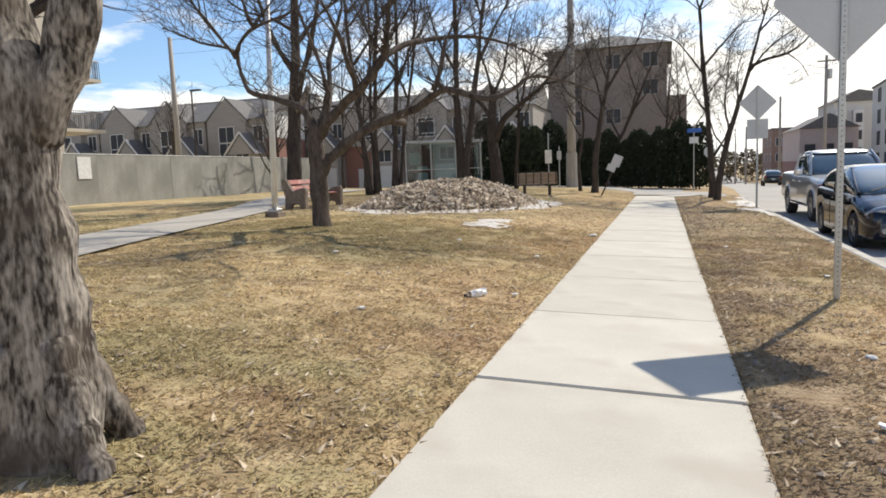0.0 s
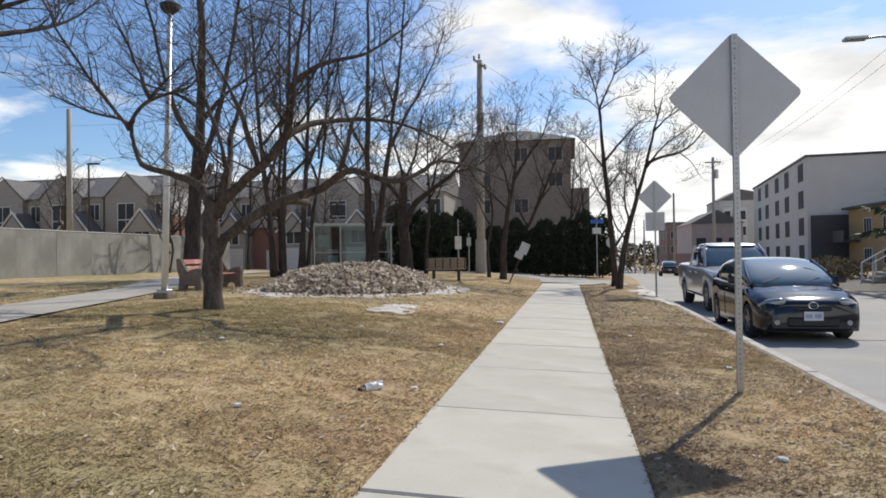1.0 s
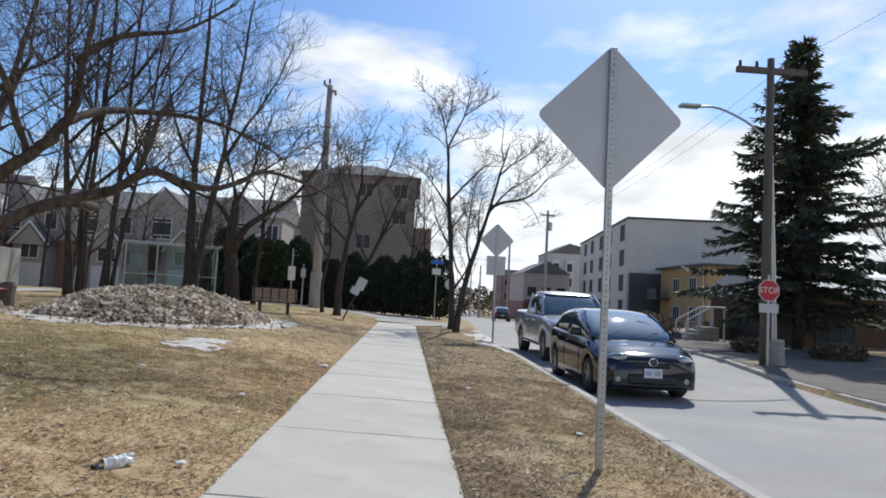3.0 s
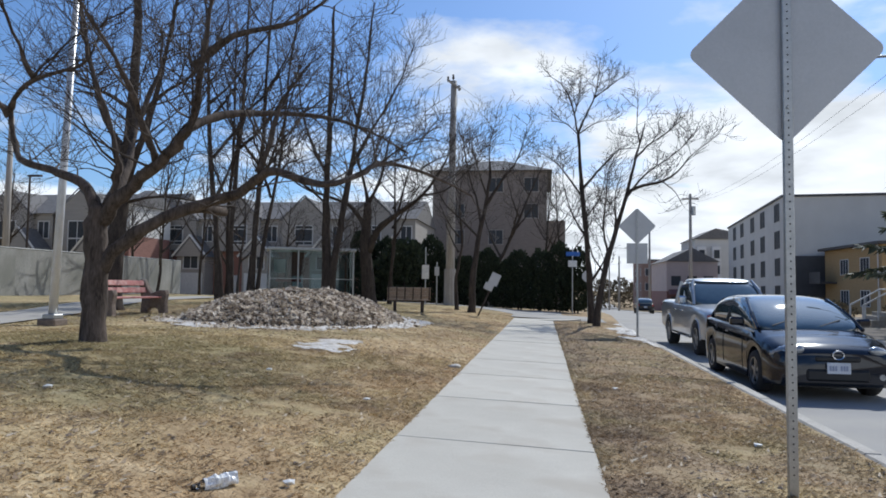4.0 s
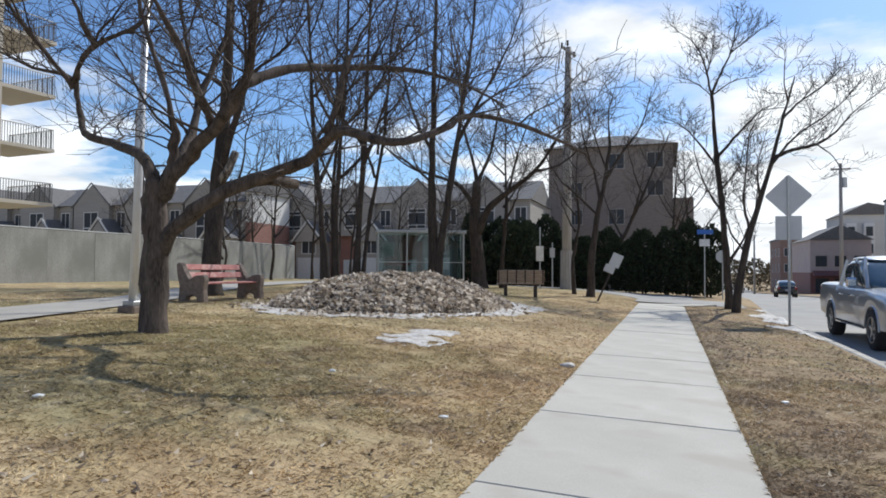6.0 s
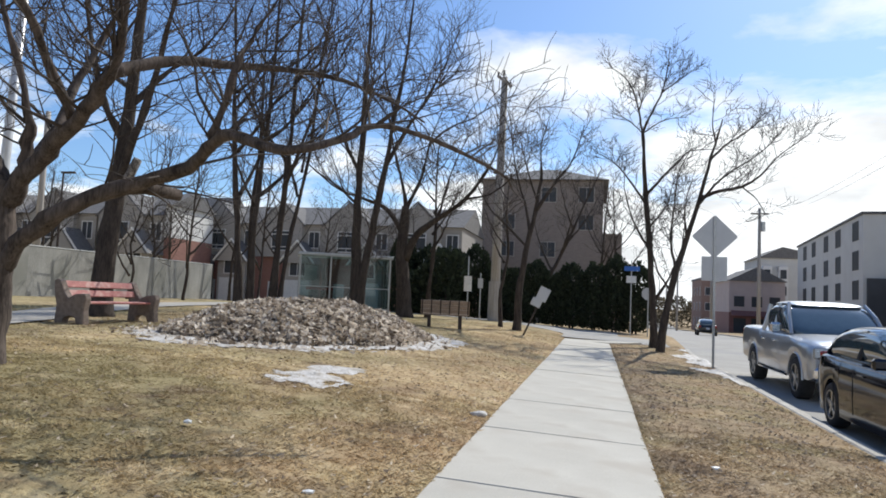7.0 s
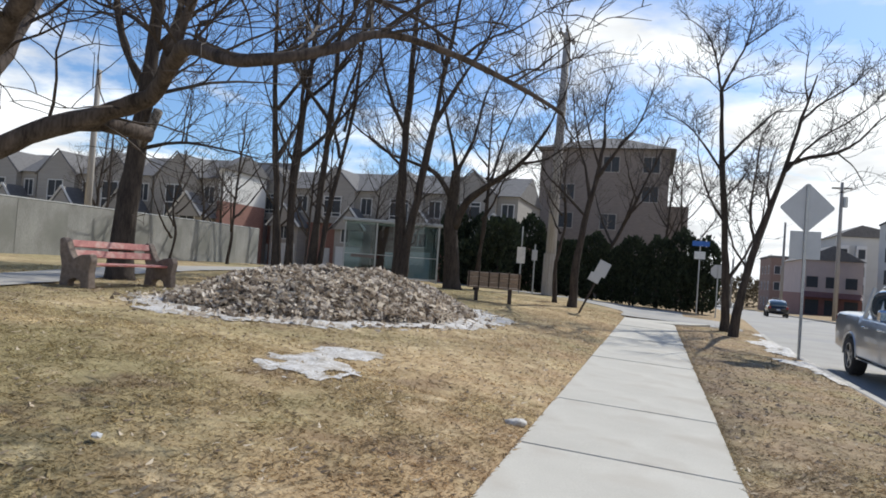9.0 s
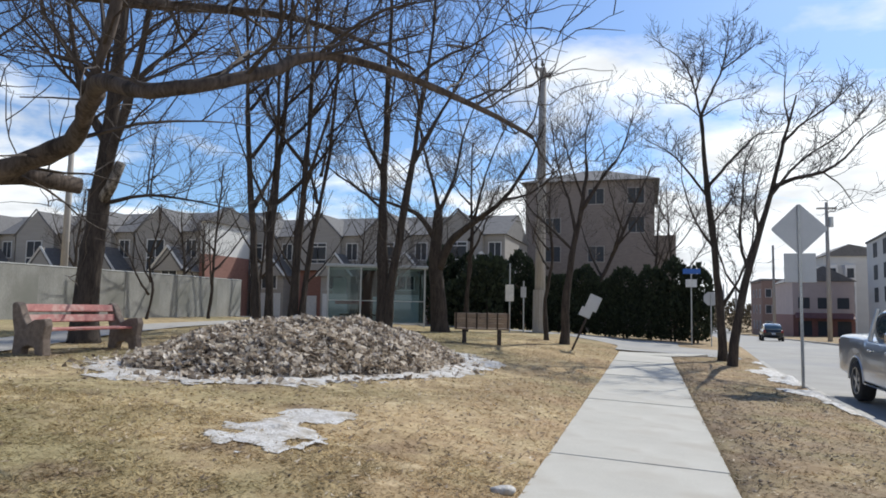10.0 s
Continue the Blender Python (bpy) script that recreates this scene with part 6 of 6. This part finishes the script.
# ---- fence and buildings ----
fence = thing("fence", pose(-19.0, 0, 0), "long tall grey panel fence closing the park", "fence")
rng = random.Random(31)
bd = None
yy = -6.0
k = 0
while yy < 38.0:
    z = land(-19, yy)
    if bd is None:
        bd = part("fence_panel", block(-0.04, 0.04, 0.0, 1.995, -0.3, 1.82), M_FENCE, fence)
        ob = bd
    else:
        ob = new("fence_panel", bd.data)
        ob.parent = fence
    ob.location = (rng.uniform(-0.006, 0.006), yy, z)
    yy += 2.0
    k += 1
for yy in range(-6, 39, 4):
    part("fence_post", block(-0.14, -0.04, yy - 0.05, yy + 0.05, land(-19, yy) - 0.3, land(-19, yy) + 1.85, 0.006), M_FENCE, fence)
for y0 in range(-6, 38, 4):
    z0, z1 = land(-19, y0), land(-19, y0 + 4)
    part("top_rail", tube([(0, y0, z0 + 1.84), (0, y0 + 4, z1 + 1.84)], 0.05, 4), M_FENCE, fence)
notice = part("notice_board", block(0, 0.02, -0.3, 0.3, -0.4, 0.4, 0.004), M_WHITE)
notice.matrix_world = pose(-18.95, 19.4, land(-19, 19.4) + 1.35)
tagged(notice, "small pale notice board fixed to the fence", "notice")

PANE = {}


def window(parent, m, w, h, frame_mat, key, bars=1):
    """A framed window, flat on the wall at m, facing -y of m."""
    key = (key, round(w, 2), round(h, 2), bars)
    if key not in PANE:
        bm = bmesh.new()
        t = 0.07
        for a in ((-w / 2 - t, w / 2 + t, -t, 0.0), (-w / 2 - t, w / 2 + t, h, h + t), (-w / 2 - t, -w / 2, 0, h), (w / 2, w / 2 + t, 0, h)):
            box(bm, a[0], a[1], -0.06, 0.05, a[2], a[3])
        for i in range(1, bars + 1):
            x = -w / 2 + w * i / (bars + 1)
            box(bm, x - 0.025, x + 0.025, -0.045, 0.05, 0, h)
        f = part("window", bm, frame_mat, parent)
        p = part("pane", block(-w / 2, w / 2, -0.02, 0.04, 0, h), M_WINDOW, f)
        PANE[key] = (f.data, p.data)
        f.matrix_basis = m
        return f
    f = new("window", PANE[key][0])
    f.parent = parent
    f.matrix_basis = m
    p = new("pane", PANE[key][1])
    p.parent = f
    return f


def gable(bm_w, x0, x1, y0, y1, z0, h):
    o = [(x0, z0), (x1, z0), ((x0 + x1) / 2, z0 + h)]
    return prism(o, "y", y0, y1)


def townhouse(x, y, w, depth, eave, lower, label, gab=True, z=0.0, brick=2.9, porch=True):
    """One house of a row: siding over a brick ground floor, front gable, gabled bay."""
    h = thing("town_house", pose(x, y, z), label, "house", "row of town houses")
    part("wall", block(0, w, 0.0, depth, brick, eave), M_SIDING, h, "pale siding upper storeys")
    part("wall", block(0, w, 0.003, depth, -1.2, brick), lower, h, "brick ground floor")
    o = [(-0.3, eave - 0.05), (depth + 0.3, eave - 0.05), (depth / 2, eave + 2.1)]
    part("roof", prism(o, "x", -0.15, w + 0.15), M_ROOF, h, "grey shingle roof")
    if gab:
        g0, g1 = w * 0.06, w * 0.72
        part("gable", prism([(g0, eave - 0.1), (g1, eave - 0.1), ((g0 + g1) / 2, eave + 1.75)], "y", -0.5, -0.44), M_SIDING, h, "pale front gable")
        part("gable_roof", prism([(g0 - 0.2, eave - 0.14), (g1 + 0.2, eave - 0.14), ((g0 + g1) / 2, eave + 1.85)], "y", -0.43, depth * 0.4), M_ROOF, h)
        part("gable_bay", block(g0, g1, -0.5, 0.0, brick, eave - 0.1), M_SIDING, h)
        for s, (a, b) in enumerate((((g0 - 0.25, eave - 0.25), ((g0 + g1) / 2, eave + 1.95)), (((g0 + g1) / 2, eave + 1.95), (g1 + 0.25, eave - 0.25)))):
            part("gable_trim", tube([(a[0], -0.55, a[1]), (b[0], -0.55, b[1])], 0.07, 4), M_ROOF, h)
        window(h, pose((g0 + g1) / 2, -0.5, eave - 2.0), 1.5, 1.3, M_TRIM, "t", 1)
        window(h, pose((g0 + g1) / 2, -0.5, brick + 0.6), 1.5, 1.3, M_TRIM, "t", 1)
    window(h, pose(w * 0.87, 0, eave - 2.0), 0.9, 1.3, M_TRIM, "t", 1)
    if porch:
        p0, p1 = w * 0.55, w * 0.98
        part("porch_bay", block(p0, p1, -1.6, 0.0, -0.6, 3.9), M_SIDING, h, "gabled entrance bay")
        part("porch_roof", prism([(p0 - 0.3, 3.75), (p1 + 0.3, 3.75), ((p0 + p1) / 2, 5.6)], "y", -1.9, 0.0), M_ROOF, h)
        part("porch_gable", prism([(p0 + 0.05, 3.75), (p1 - 0.05, 3.75), ((p0 + p1) / 2, 5.3)], "y", -1.93, -1.88), M_SIDING, h)
        for (a, b) in (((p0 - 0.3, 3.75), ((p0 + p1) / 2, 5.62)), (((p0 + p1) / 2, 5.62), (p1 + 0.3, 3.75))):
            part("gable_trim", tube([(a[0], -1.95, a[1]), (b[0], -1.95, b[1])], 0.1, 4), M_TRIM, h)
        window(h, pose((p0 + p1) / 2, -1.6, 2.75), 1.3, 1.0, M_TRIM, "t", 1)
        part("door", block(w * 0.2, w * 0.2 + 0.95, -0.05, 0.02, 0, 2.2), M_DOORWHITE, h, "white front door")
        part("garage_door", block(p0 + 0.2, p1 - 0.2, -1.64, -1.58, -0.4, 2.35), M_DOORWHITE, h, "white garage door")
    return h


for k in range(-1, 3):
    townhouse(-27.5 + k * 6.0, 58.5, 6.0, 10, 7.2, M_BRICKRED, "three-storey town house of pale siding over red brick", True, land(-22, 58) - 0.1, 4.3)
for k in range(6):
    townhouse(-67.55 + k * 6.0, 51.0 + 0.3 * (k % 2), 6.0, 9, 6.9, M_BRICKBROWN if k < 3 else M_SIDING, "town house with pale siding and small front gables", True, land(-40, 51) - 0.1)
end_house = thing("end_house", pose(-31.5, 51.0, land(-30, 51) - 0.1), "end house with white render above red brick", "house", "row of town houses")
part("wall", block(0, 0.5, 0.2, 6.0, 5.15, 7.7), M_WHITEWALL, end_house, "white rendered gable wall")
part("wall", block(0, 0.504, 0.2, 6.0, -1, 5.15), M_BRICKRED, end_house, "red brick lower gable wall")
part("roof", prism([(-0.1, 7.65), (6.3, 7.65), (3.1, 9.1)], "x", -0.2, 0.7), M_ROOF, end_house)
low = thing("low_house", pose(-86, 72, -0.3), "low roofed houses behind the row", "house")
part("wall", block(0, 46, 0, 8, -1, 8.6), M_BRICKBROWN, low)
part("roof", prism([(-0.4, 8.6), (8.4, 8.6), (4, 12.2)], "x", -0.4, 46.4), M_ROOF, low)

brown = thing("apartment_house", pose(-10.2, 71.5, land(-4, 72)), "brown brick apartment house with a low hipped roof", "building")
BW, BD, BH = 11.8, 15.0, 13.95
part("wall", block(0, BW, 0, BD, -0.5, BH), M_BRICKBROWN, brown)
bm = bmesh.new()
vs = [bm.verts.new(c) for c in ((-0.5, -0.5, BH), (BW + 0.5, -0.5, BH), (BW + 0.5, BD + 0.5, BH), (-0.5, BD + 0.5, BH), (BW * 0.45, 4.5, BH + 1.9), (BW * 0.6, 4.5, BH + 1.9), (BW * 0.6, BD - 4.5, BH + 1.9), (BW * 0.45, BD - 4.5, BH + 1.9))]
for f in ((0, 1, 5, 4), (1, 2, 6, 5), (2, 3, 7, 6), (3, 0, 4, 7), (4, 5, 6, 7), (3, 2, 1, 0)):
    bm.faces.new([vs[i] for i in f])
part("roof", bm, M_ROOF, brown, "low grey hipped roof")
part("side_wing", block(BW, BW + 1.9, 2, BD, -0.5, 9.0), M_BRICKBROWN, brown)
for lv in range(5):
    for xx in (2.6, 6.6, 10.2):
        if (lv + int(xx)) % 3:
            window(brown, pose(xx, 0, 1.0 + 2.7 * lv), 1.4, 1.4, M_SIDING, "b", 1)

white_apt = thing("apartment_block", pose(26.95, 79.8, -1.2, 0, 0, -6.5), "light grey four-storey apartment block with dark windows", "building")
part("wall", block(0, 22, 0, 39, 0, 12.8), M_GREYPANEL, white_apt)
part("parapet", block(-0.15, 22.15, -0.15, 39.15, 12.8, 13.05), M_CHARCOAL, white_apt)
part("cladding", block(0.3, 9, -0.25, 0.0, 0, 6.4), M_CHARCOAL, white_apt, "charcoal clad lower floors")
for lv in range(4):
    for k in range(5):
        window(white_apt, pose(0, 3.0 + k * 7.4 + 0.7 * (k % 2), 1.3 + 3.05 * lv, 0, 0, -90), 2.3, 1.85, M_CHARCOAL, "w", 0)
part("balcony", block(6.2, 9.4, -1.4, -0.25, 3.6, 4.5), M_CHARCOAL, white_apt)
window(white_apt, pose(7.8, -0.25, 4.6), 2.4, 1.1, M_TRIM, "wb", 2)

tan = thing("brick_house", pose(30.4, 66.0, -1.0), "two-storey tan brick house with a flat roof", "building")
part("wall", block(0, 16, 0, 12, 0, 6.6), M_BRICKTAN, tan)
part("roof", block(-0.6, 16.4, -0.6, 12.3, 6.6, 6.85), M_CHARCOAL, tan)
for xx in (2.6, 8.0, 12.0):
    for zz in (1.1, 4.1):
        window(tan, pose(xx, 0, zz), 1.7, 1.3, M_TRIM, "tn", 2)
for yy in (3.2, 7.4):
    for zz in (1.1, 4.1):
        window(tan, pose(0, yy, zz, 0, 0, -90), 1.7, 1.4, M_TRIM, "tn", 2)
part("downpipe", tube([(-0.08, 0.6, 0), (-0.08, 0.6, 6.6)], 0.06, 6), M_TRIM, tan)
part("balcony", block(-1.6, -0.004, 9.2, 12.0, 3.2, 3.4), M_CHARCOAL, tan)
part("balcony_rail", block(-1.6, -1.52, 9.2, 12.0, 3.4, 4.4), M_CHARCOAL, tan)

garage = thing("brick_bungalow", pose(18.8, 32.0, land(19, 32)), "low brown brick building behind the spruce", "building")
part("wall", block(0, 14, 0, 8, -0.5, 2.3), mat("dark_brown_brick", (0.13, 0.075, 0.05), (0.085, 0.05, 0.035), 0.9, scale=3, fine=30), garage)
part("roof", prism([(-0.6, 2.3), (8.4, 2.3), (4.0, 3.6)], "x", -0.6, 14.4), M_GREYPANEL, garage, "pale low-pitched roof")
part("fascia", block(-0.52, 14.42, -0.56, -0.5, 2.26, 2.54), M_TRIM, garage, "pale fascia board")
window(garage, pose(2.2, 0, 0.2), 1.8, 1.7, M_CHARCOAL, "g", 2)

M_PINKWALL = mat("faded_rose_render", (0.52, 0.43, 0.40), (0.44, 0.36, 0.335), 0.9, scale=0.8, fine=30)
M_SHOPRED = mat("dark_red_shopfront", (0.25, 0.115, 0.10), (0.18, 0.085, 0.075), 0.7, scale=2, fine=30)
pale = thing("street_building", pose(32.2, 147, -3.2), "pale stepped building with white bay windows down the street", "building")
part("wall", block(0, 14, 0, 14, 0, 15.2), M_GREYPANEL, pale, "light grey walls")
part("roof", prism([(-0.4, 15.2), (14.4, 15.2), (4.0, 17.4)], "y", -0.4, 14.4), M_ROOF, pale)
for bx in (0.3, 3.2):
    part("bay", block(bx, bx + 1.7, -0.9, 0.0, 0.4, 13.6, 0.05), M_TRIM, pale, "white projecting bay")
    for lv in range(4):
        window(pale, pose(bx + 0.85, -0.9, 1.6 + 3.2 * lv), 1.1, 1.7, M_GREYPANEL, "pb", 0)
rose = thing("street_building", pose(21.8, 120, -2.4), "gabled rose-coloured building with a dark red shop front", "building")
part("wall", block(0, 8.2, 0, 16, 3.6, 8.6), M_PINKWALL, rose, "rose rendered upper wall")
part("wall", block(0, 8.2, 0.01, 16, 0, 3.6), M_SHOPRED, rose, "dark red ground floor")
part("roof", prism([(-0.3, 8.6), (8.5, 8.6), (4.1, 10.9)], "y", -0.3, 16.3), M_ROOF, rose, "grey shingle gable roof")
part("awning", prism([(-1.3, 3.1), (0.0, 3.1), (0.0, 3.9)], "x", 0.3, 8.0), M_SHOPRED, rose, "dark red sloped awning")
for i in range(3):
    window(rose, pose(1.5 + i * 2.6, 0, 4.6), 1.4, 1.5, M_CHARCOAL, "rs", 0)
    part("shop_window", block(0.7 + i * 2.6, 2.5 + i * 2.6, -0.03, 0.02, 0.5, 2.7), M_WINDOW, rose)
brick = thing("street_building", pose(22.0, 150, -3.1), "brown brick block far down the street", "building")
part("wall", block(0, 6.6, 0, 14, 0, 10.6), mat("russet_brick", (0.30, 0.20, 0.165), (0.22, 0.15, 0.12), 0.9, scale=2, fine=30, stretch=(1, 1, 4)), brick)
part("parapet", block(-0.15, 6.75, -0.15, 14.15, 10.6, 11.0), M_ROOF, brick)
for lv in range(3):
    for i in range(3):
        window(brick, pose(1.2 + i * 2.1, 0, 1.3 + 3.1 * lv), 1.0, 1.5, M_TRIM, "br", 0)
        window(brick, pose(0, 2.0 + i * 4.0, 1.3 + 3.1 * lv, 0, 0, -90), 1.0, 1.5, M_TRIM, "br", 0)
for k, (x, y, w, h) in enumerate([(4.5, 172, 4.5, 6.6), (9.5, 178, 4.0, 7.8), (14.5, 176, 3.6, 7.0), (19.5, 182, 4.2, 7.4), (24.0, 186, 4.0, 6.4)]):
    foliage("far_thicket", (x, y, fall(y)), "brownish bare thicket at the end of the street", "thicket", [(0, 0, h * 0.45, w, 1.8, h * 0.5), (w * 0.4, 0.5, h * 0.6, w * 0.6, 1.4, h * 0.4)], 520, 400 + k, 0.55, M_BROWNBUSH)

beige = thing("apartment_tower", pose(-29.5, 28.4, 0.3, 0, 0, 84), "beige stucco apartment tower with corner balconies", "building")
part("wall", block(-22, 0, 0, 16, -1, 19), M_STUCCO, beige)
for k in range(6):
    zf = 1.35 + 2.87 * k
    part("wall_joint", block(-22, 0.004, -0.004, 0.0, zf, zf + 0.04), M_CHARCOAL, beige)
    bal = part("balcony", block(0.004, 3.2, 0.6, 4.4, zf - 0.05, zf + 0.13), M_STUCCO, beige, "concrete balcony slab")
    part("balcony_wall", block(0.004, 0.5, 4.2, 4.4, zf + 0.13, zf + 2.8), M_STUCCO, beige)
    for (a, b) in (((0.05, 0.65), (3.15, 0.65)), ((3.15, 0.65), (3.15, 4.35))):
        part("rail", tube([(a[0], a[1], zf + 1.15), (b[0], b[1], zf + 1.15)], 0.03, 5), M_TRIM, bal)
        n = int(math.dist(a, b) / 0.13)
        bar = None
        for i in range(n + 1):
            px, py = a[0] + (b[0] - a[0]) * i / n, a[1] + (b[1] - a[1]) * i / n
            if bar is None:
                bar = ob = part("baluster", block(-0.012, 0.012, -0.012, 0.012, 0.13, 1.13), M_CHARCOAL, bal)
            else:
                ob = new("baluster", bar.data)
                ob.parent = bal
            ob.matrix_basis = pose(px, py, zf)
    window(beige, pose(0.004, 2.5, zf + 0.2, 0, 0, 90), 2.2, 2.0, M_TRIM, "bt", 1)

steps = thing("front_steps", pose(14.6, 33.4, land(14.6, 33.4)), "short concrete steps with white handrails", "steps")
for k in range(4):
    part("step", block(0.3 * k, 1.6, 0, 1.3, 0.17 * k, 0.17 * (k + 1), 0.01), M_CONC, steps)
for yy in (0.05, 1.25):
    part("handrail", tube([(0, yy, 0.95), (1.2, yy, 1.65), (1.9, yy, 1.65)], 0.035, 6), M_TRIM, steps, "white handrail")
    for xx, zz in ((0.0, 0.95), (0.6, 1.3), (1.2, 1.65), (1.85, 1.65)):
        part("baluster", block(xx - 0.03, xx + 0.03, yy - 0.03, yy + 0.03, 0, zz), M_TRIM, steps)
for k, (x, y, w, h) in enumerate([(13.8, 36.5, 0.8, 0.7), (15.4, 38.5, 1.0, 0.9), (14.2, 41.5, 0.9, 0.7), (16.5, 44.0, 1.2, 1.0), (15.0, 47.0, 1.0, 0.8), (17.5, 36.0, 0.9, 0.8), (14.0, 26.0, 0.7, 0.4), (15.5, 23.5, 0.8, 0.4)]):
    foliage("low_shrub", on_land(x, y), "low brownish shrub beside the far pavement", "shrub", [(0, 0, h * 0.5, w, w, h * 0.6)], 700, 300 + k, 0.16, M_BROWNBUSH)

# ---- soil clods ----
rng = random.Random(66)
V, F = [], []
while len(V) < 6 * 1700:
    if rng.random() < 0.7:
        y = rng.uniform(2, 24)
        x = rng.uniform(WALK_W + 0.05, kerb_x(y) - 0.15)
        if noise.noise((x * 1.1, y * 0.7, 12)) < 0.02:
            continue
    else:
        x, y = rng.uniform(-7, -0.05), rng.uniform(2, 22)
        if noise.noise((x * 0.8, y * 0.8, 17)) < 0.15:
            continue
    c = Vector((x, y, rough_land(x, y) + 0.004))
    q = rng.uniform(0.008, 0.028)
    n = len(V)
    for d in ((1, 0, 0), (0, 1, 0), (-1, 0, 0), (0, -1, 0), (0, 0, 1), (0, 0, -1)):
        V.append(c + Vector((d[0], d[1], d[2] * 0.55)) * q * rng.uniform(0.5, 1.4))
    for a in range(4):
        F.append((n + a, n + (a + 1) % 4, n + 4))
        F.append((n + (a + 1) % 4, n + a, n + 5))
tagged(part("soil_clods", (V, F), island_mat("dry_soil_clods", (0.16, 0.12, 0.085), (0.40, 0.32, 0.24), 0.95)), "scattered dry soil clods and grit", "soil", kind="stuff")

# ---- grass and leaf scraps ----
def blades(name, n, area, size, material, label, category, seed, flat=False):
    r = np.random.RandomState(seed)
    x0, x1, y0, y1 = area
    xs = x0 + (x1 - x0) * r.rand(n)
    ys = y0 + (y1 - y0) * r.rand(n) ** 1.4
    keep = [(x < 0.03 * q * q or x > WALK_W - 0.03 * q * q) and x < kerb_x(y) - 0.12 and math.hypot(x - PXY(y), 0) > 0.85 for x, y, q in zip(xs, ys, r.rand(n))]
    xs, ys = xs[keep], ys[keep]
    n = len(xs)
    zs = np.array([max(rough_land(x, y), -CROSS * max(x, 0) if -0.02 < x < WALK_W + 0.02 else -9) for x, y in zip(xs, ys)])
    a = r.rand(n) * 2 * math.pi
    L = size * (0.5 + r.rand(n))
    tilt = r.uniform(0.02, 0.28, n) if not flat else r.uniform(0.0, 0.2, n)
    w = (0.2 if not flat else 0.5) * L
    dx, dy, dz = np.cos(a) * np.cos(tilt * 1.6) * L, np.sin(a) * np.cos(tilt * 1.6) * L, np.sin(tilt * 1.6) * L
    sx, sy = -np.sin(a) * w * 0.5, np.cos(a) * w * 0.5
    P = np.zeros((n, 3, 3))
    P[:, 0] = np.stack([xs - sx, ys - sy, zs - 0.004], 1)
    P[:, 1] = np.stack([xs + sx, ys + sy, zs + 0.004], 1)
    P[:, 2] = np.stack([xs + dx, ys + dy, zs + dz + 0.006], 1)
    me = bpy.data.meshes.new(name)
    me.vertices.add(3 * n)
    me.vertices.foreach_set("co", P.reshape(-1))
    me.loops.add(3 * n)
    me.loops.foreach_set("vertex_index", np.arange(3 * n, dtype=np.int32))
    me.polygons.add(n)
    me.polygons.foreach_set("loop_start", np.arange(0, 3 * n, 3, dtype=np.int32))
    me.update(calc_edges=True)
    me.materials.append(material)
    return tagged(new(name, me), label, category, kind="stuff")


def PXY(y):
    """Middle of the park path at y."""
    best = min(PATH_MID, key=lambda p: abs(p.y - y))
    return best.x


blades("grass", 60000, (-10, 4.2, -8, 1.2), 0.05, M_GRASS, "short dry yellow grass blades", "grass", 4)
blades("grass", 240000, (-7, 4.2, 1.2, 14), 0.036, M_GRASS, "short dry yellow grass blades", "grass", 1)
blades("grass", 110000, (-14, 4.4, 9, 34), 0.055, M_GRASS, "short dry yellow grass blades", "grass", 2)
blades("leaf_scraps", 26000, (-9, 4.2, 1.2, 24), 0.05, M_LITTERLEAF, "scattered brown leaf scraps", "leaves", 3, True)
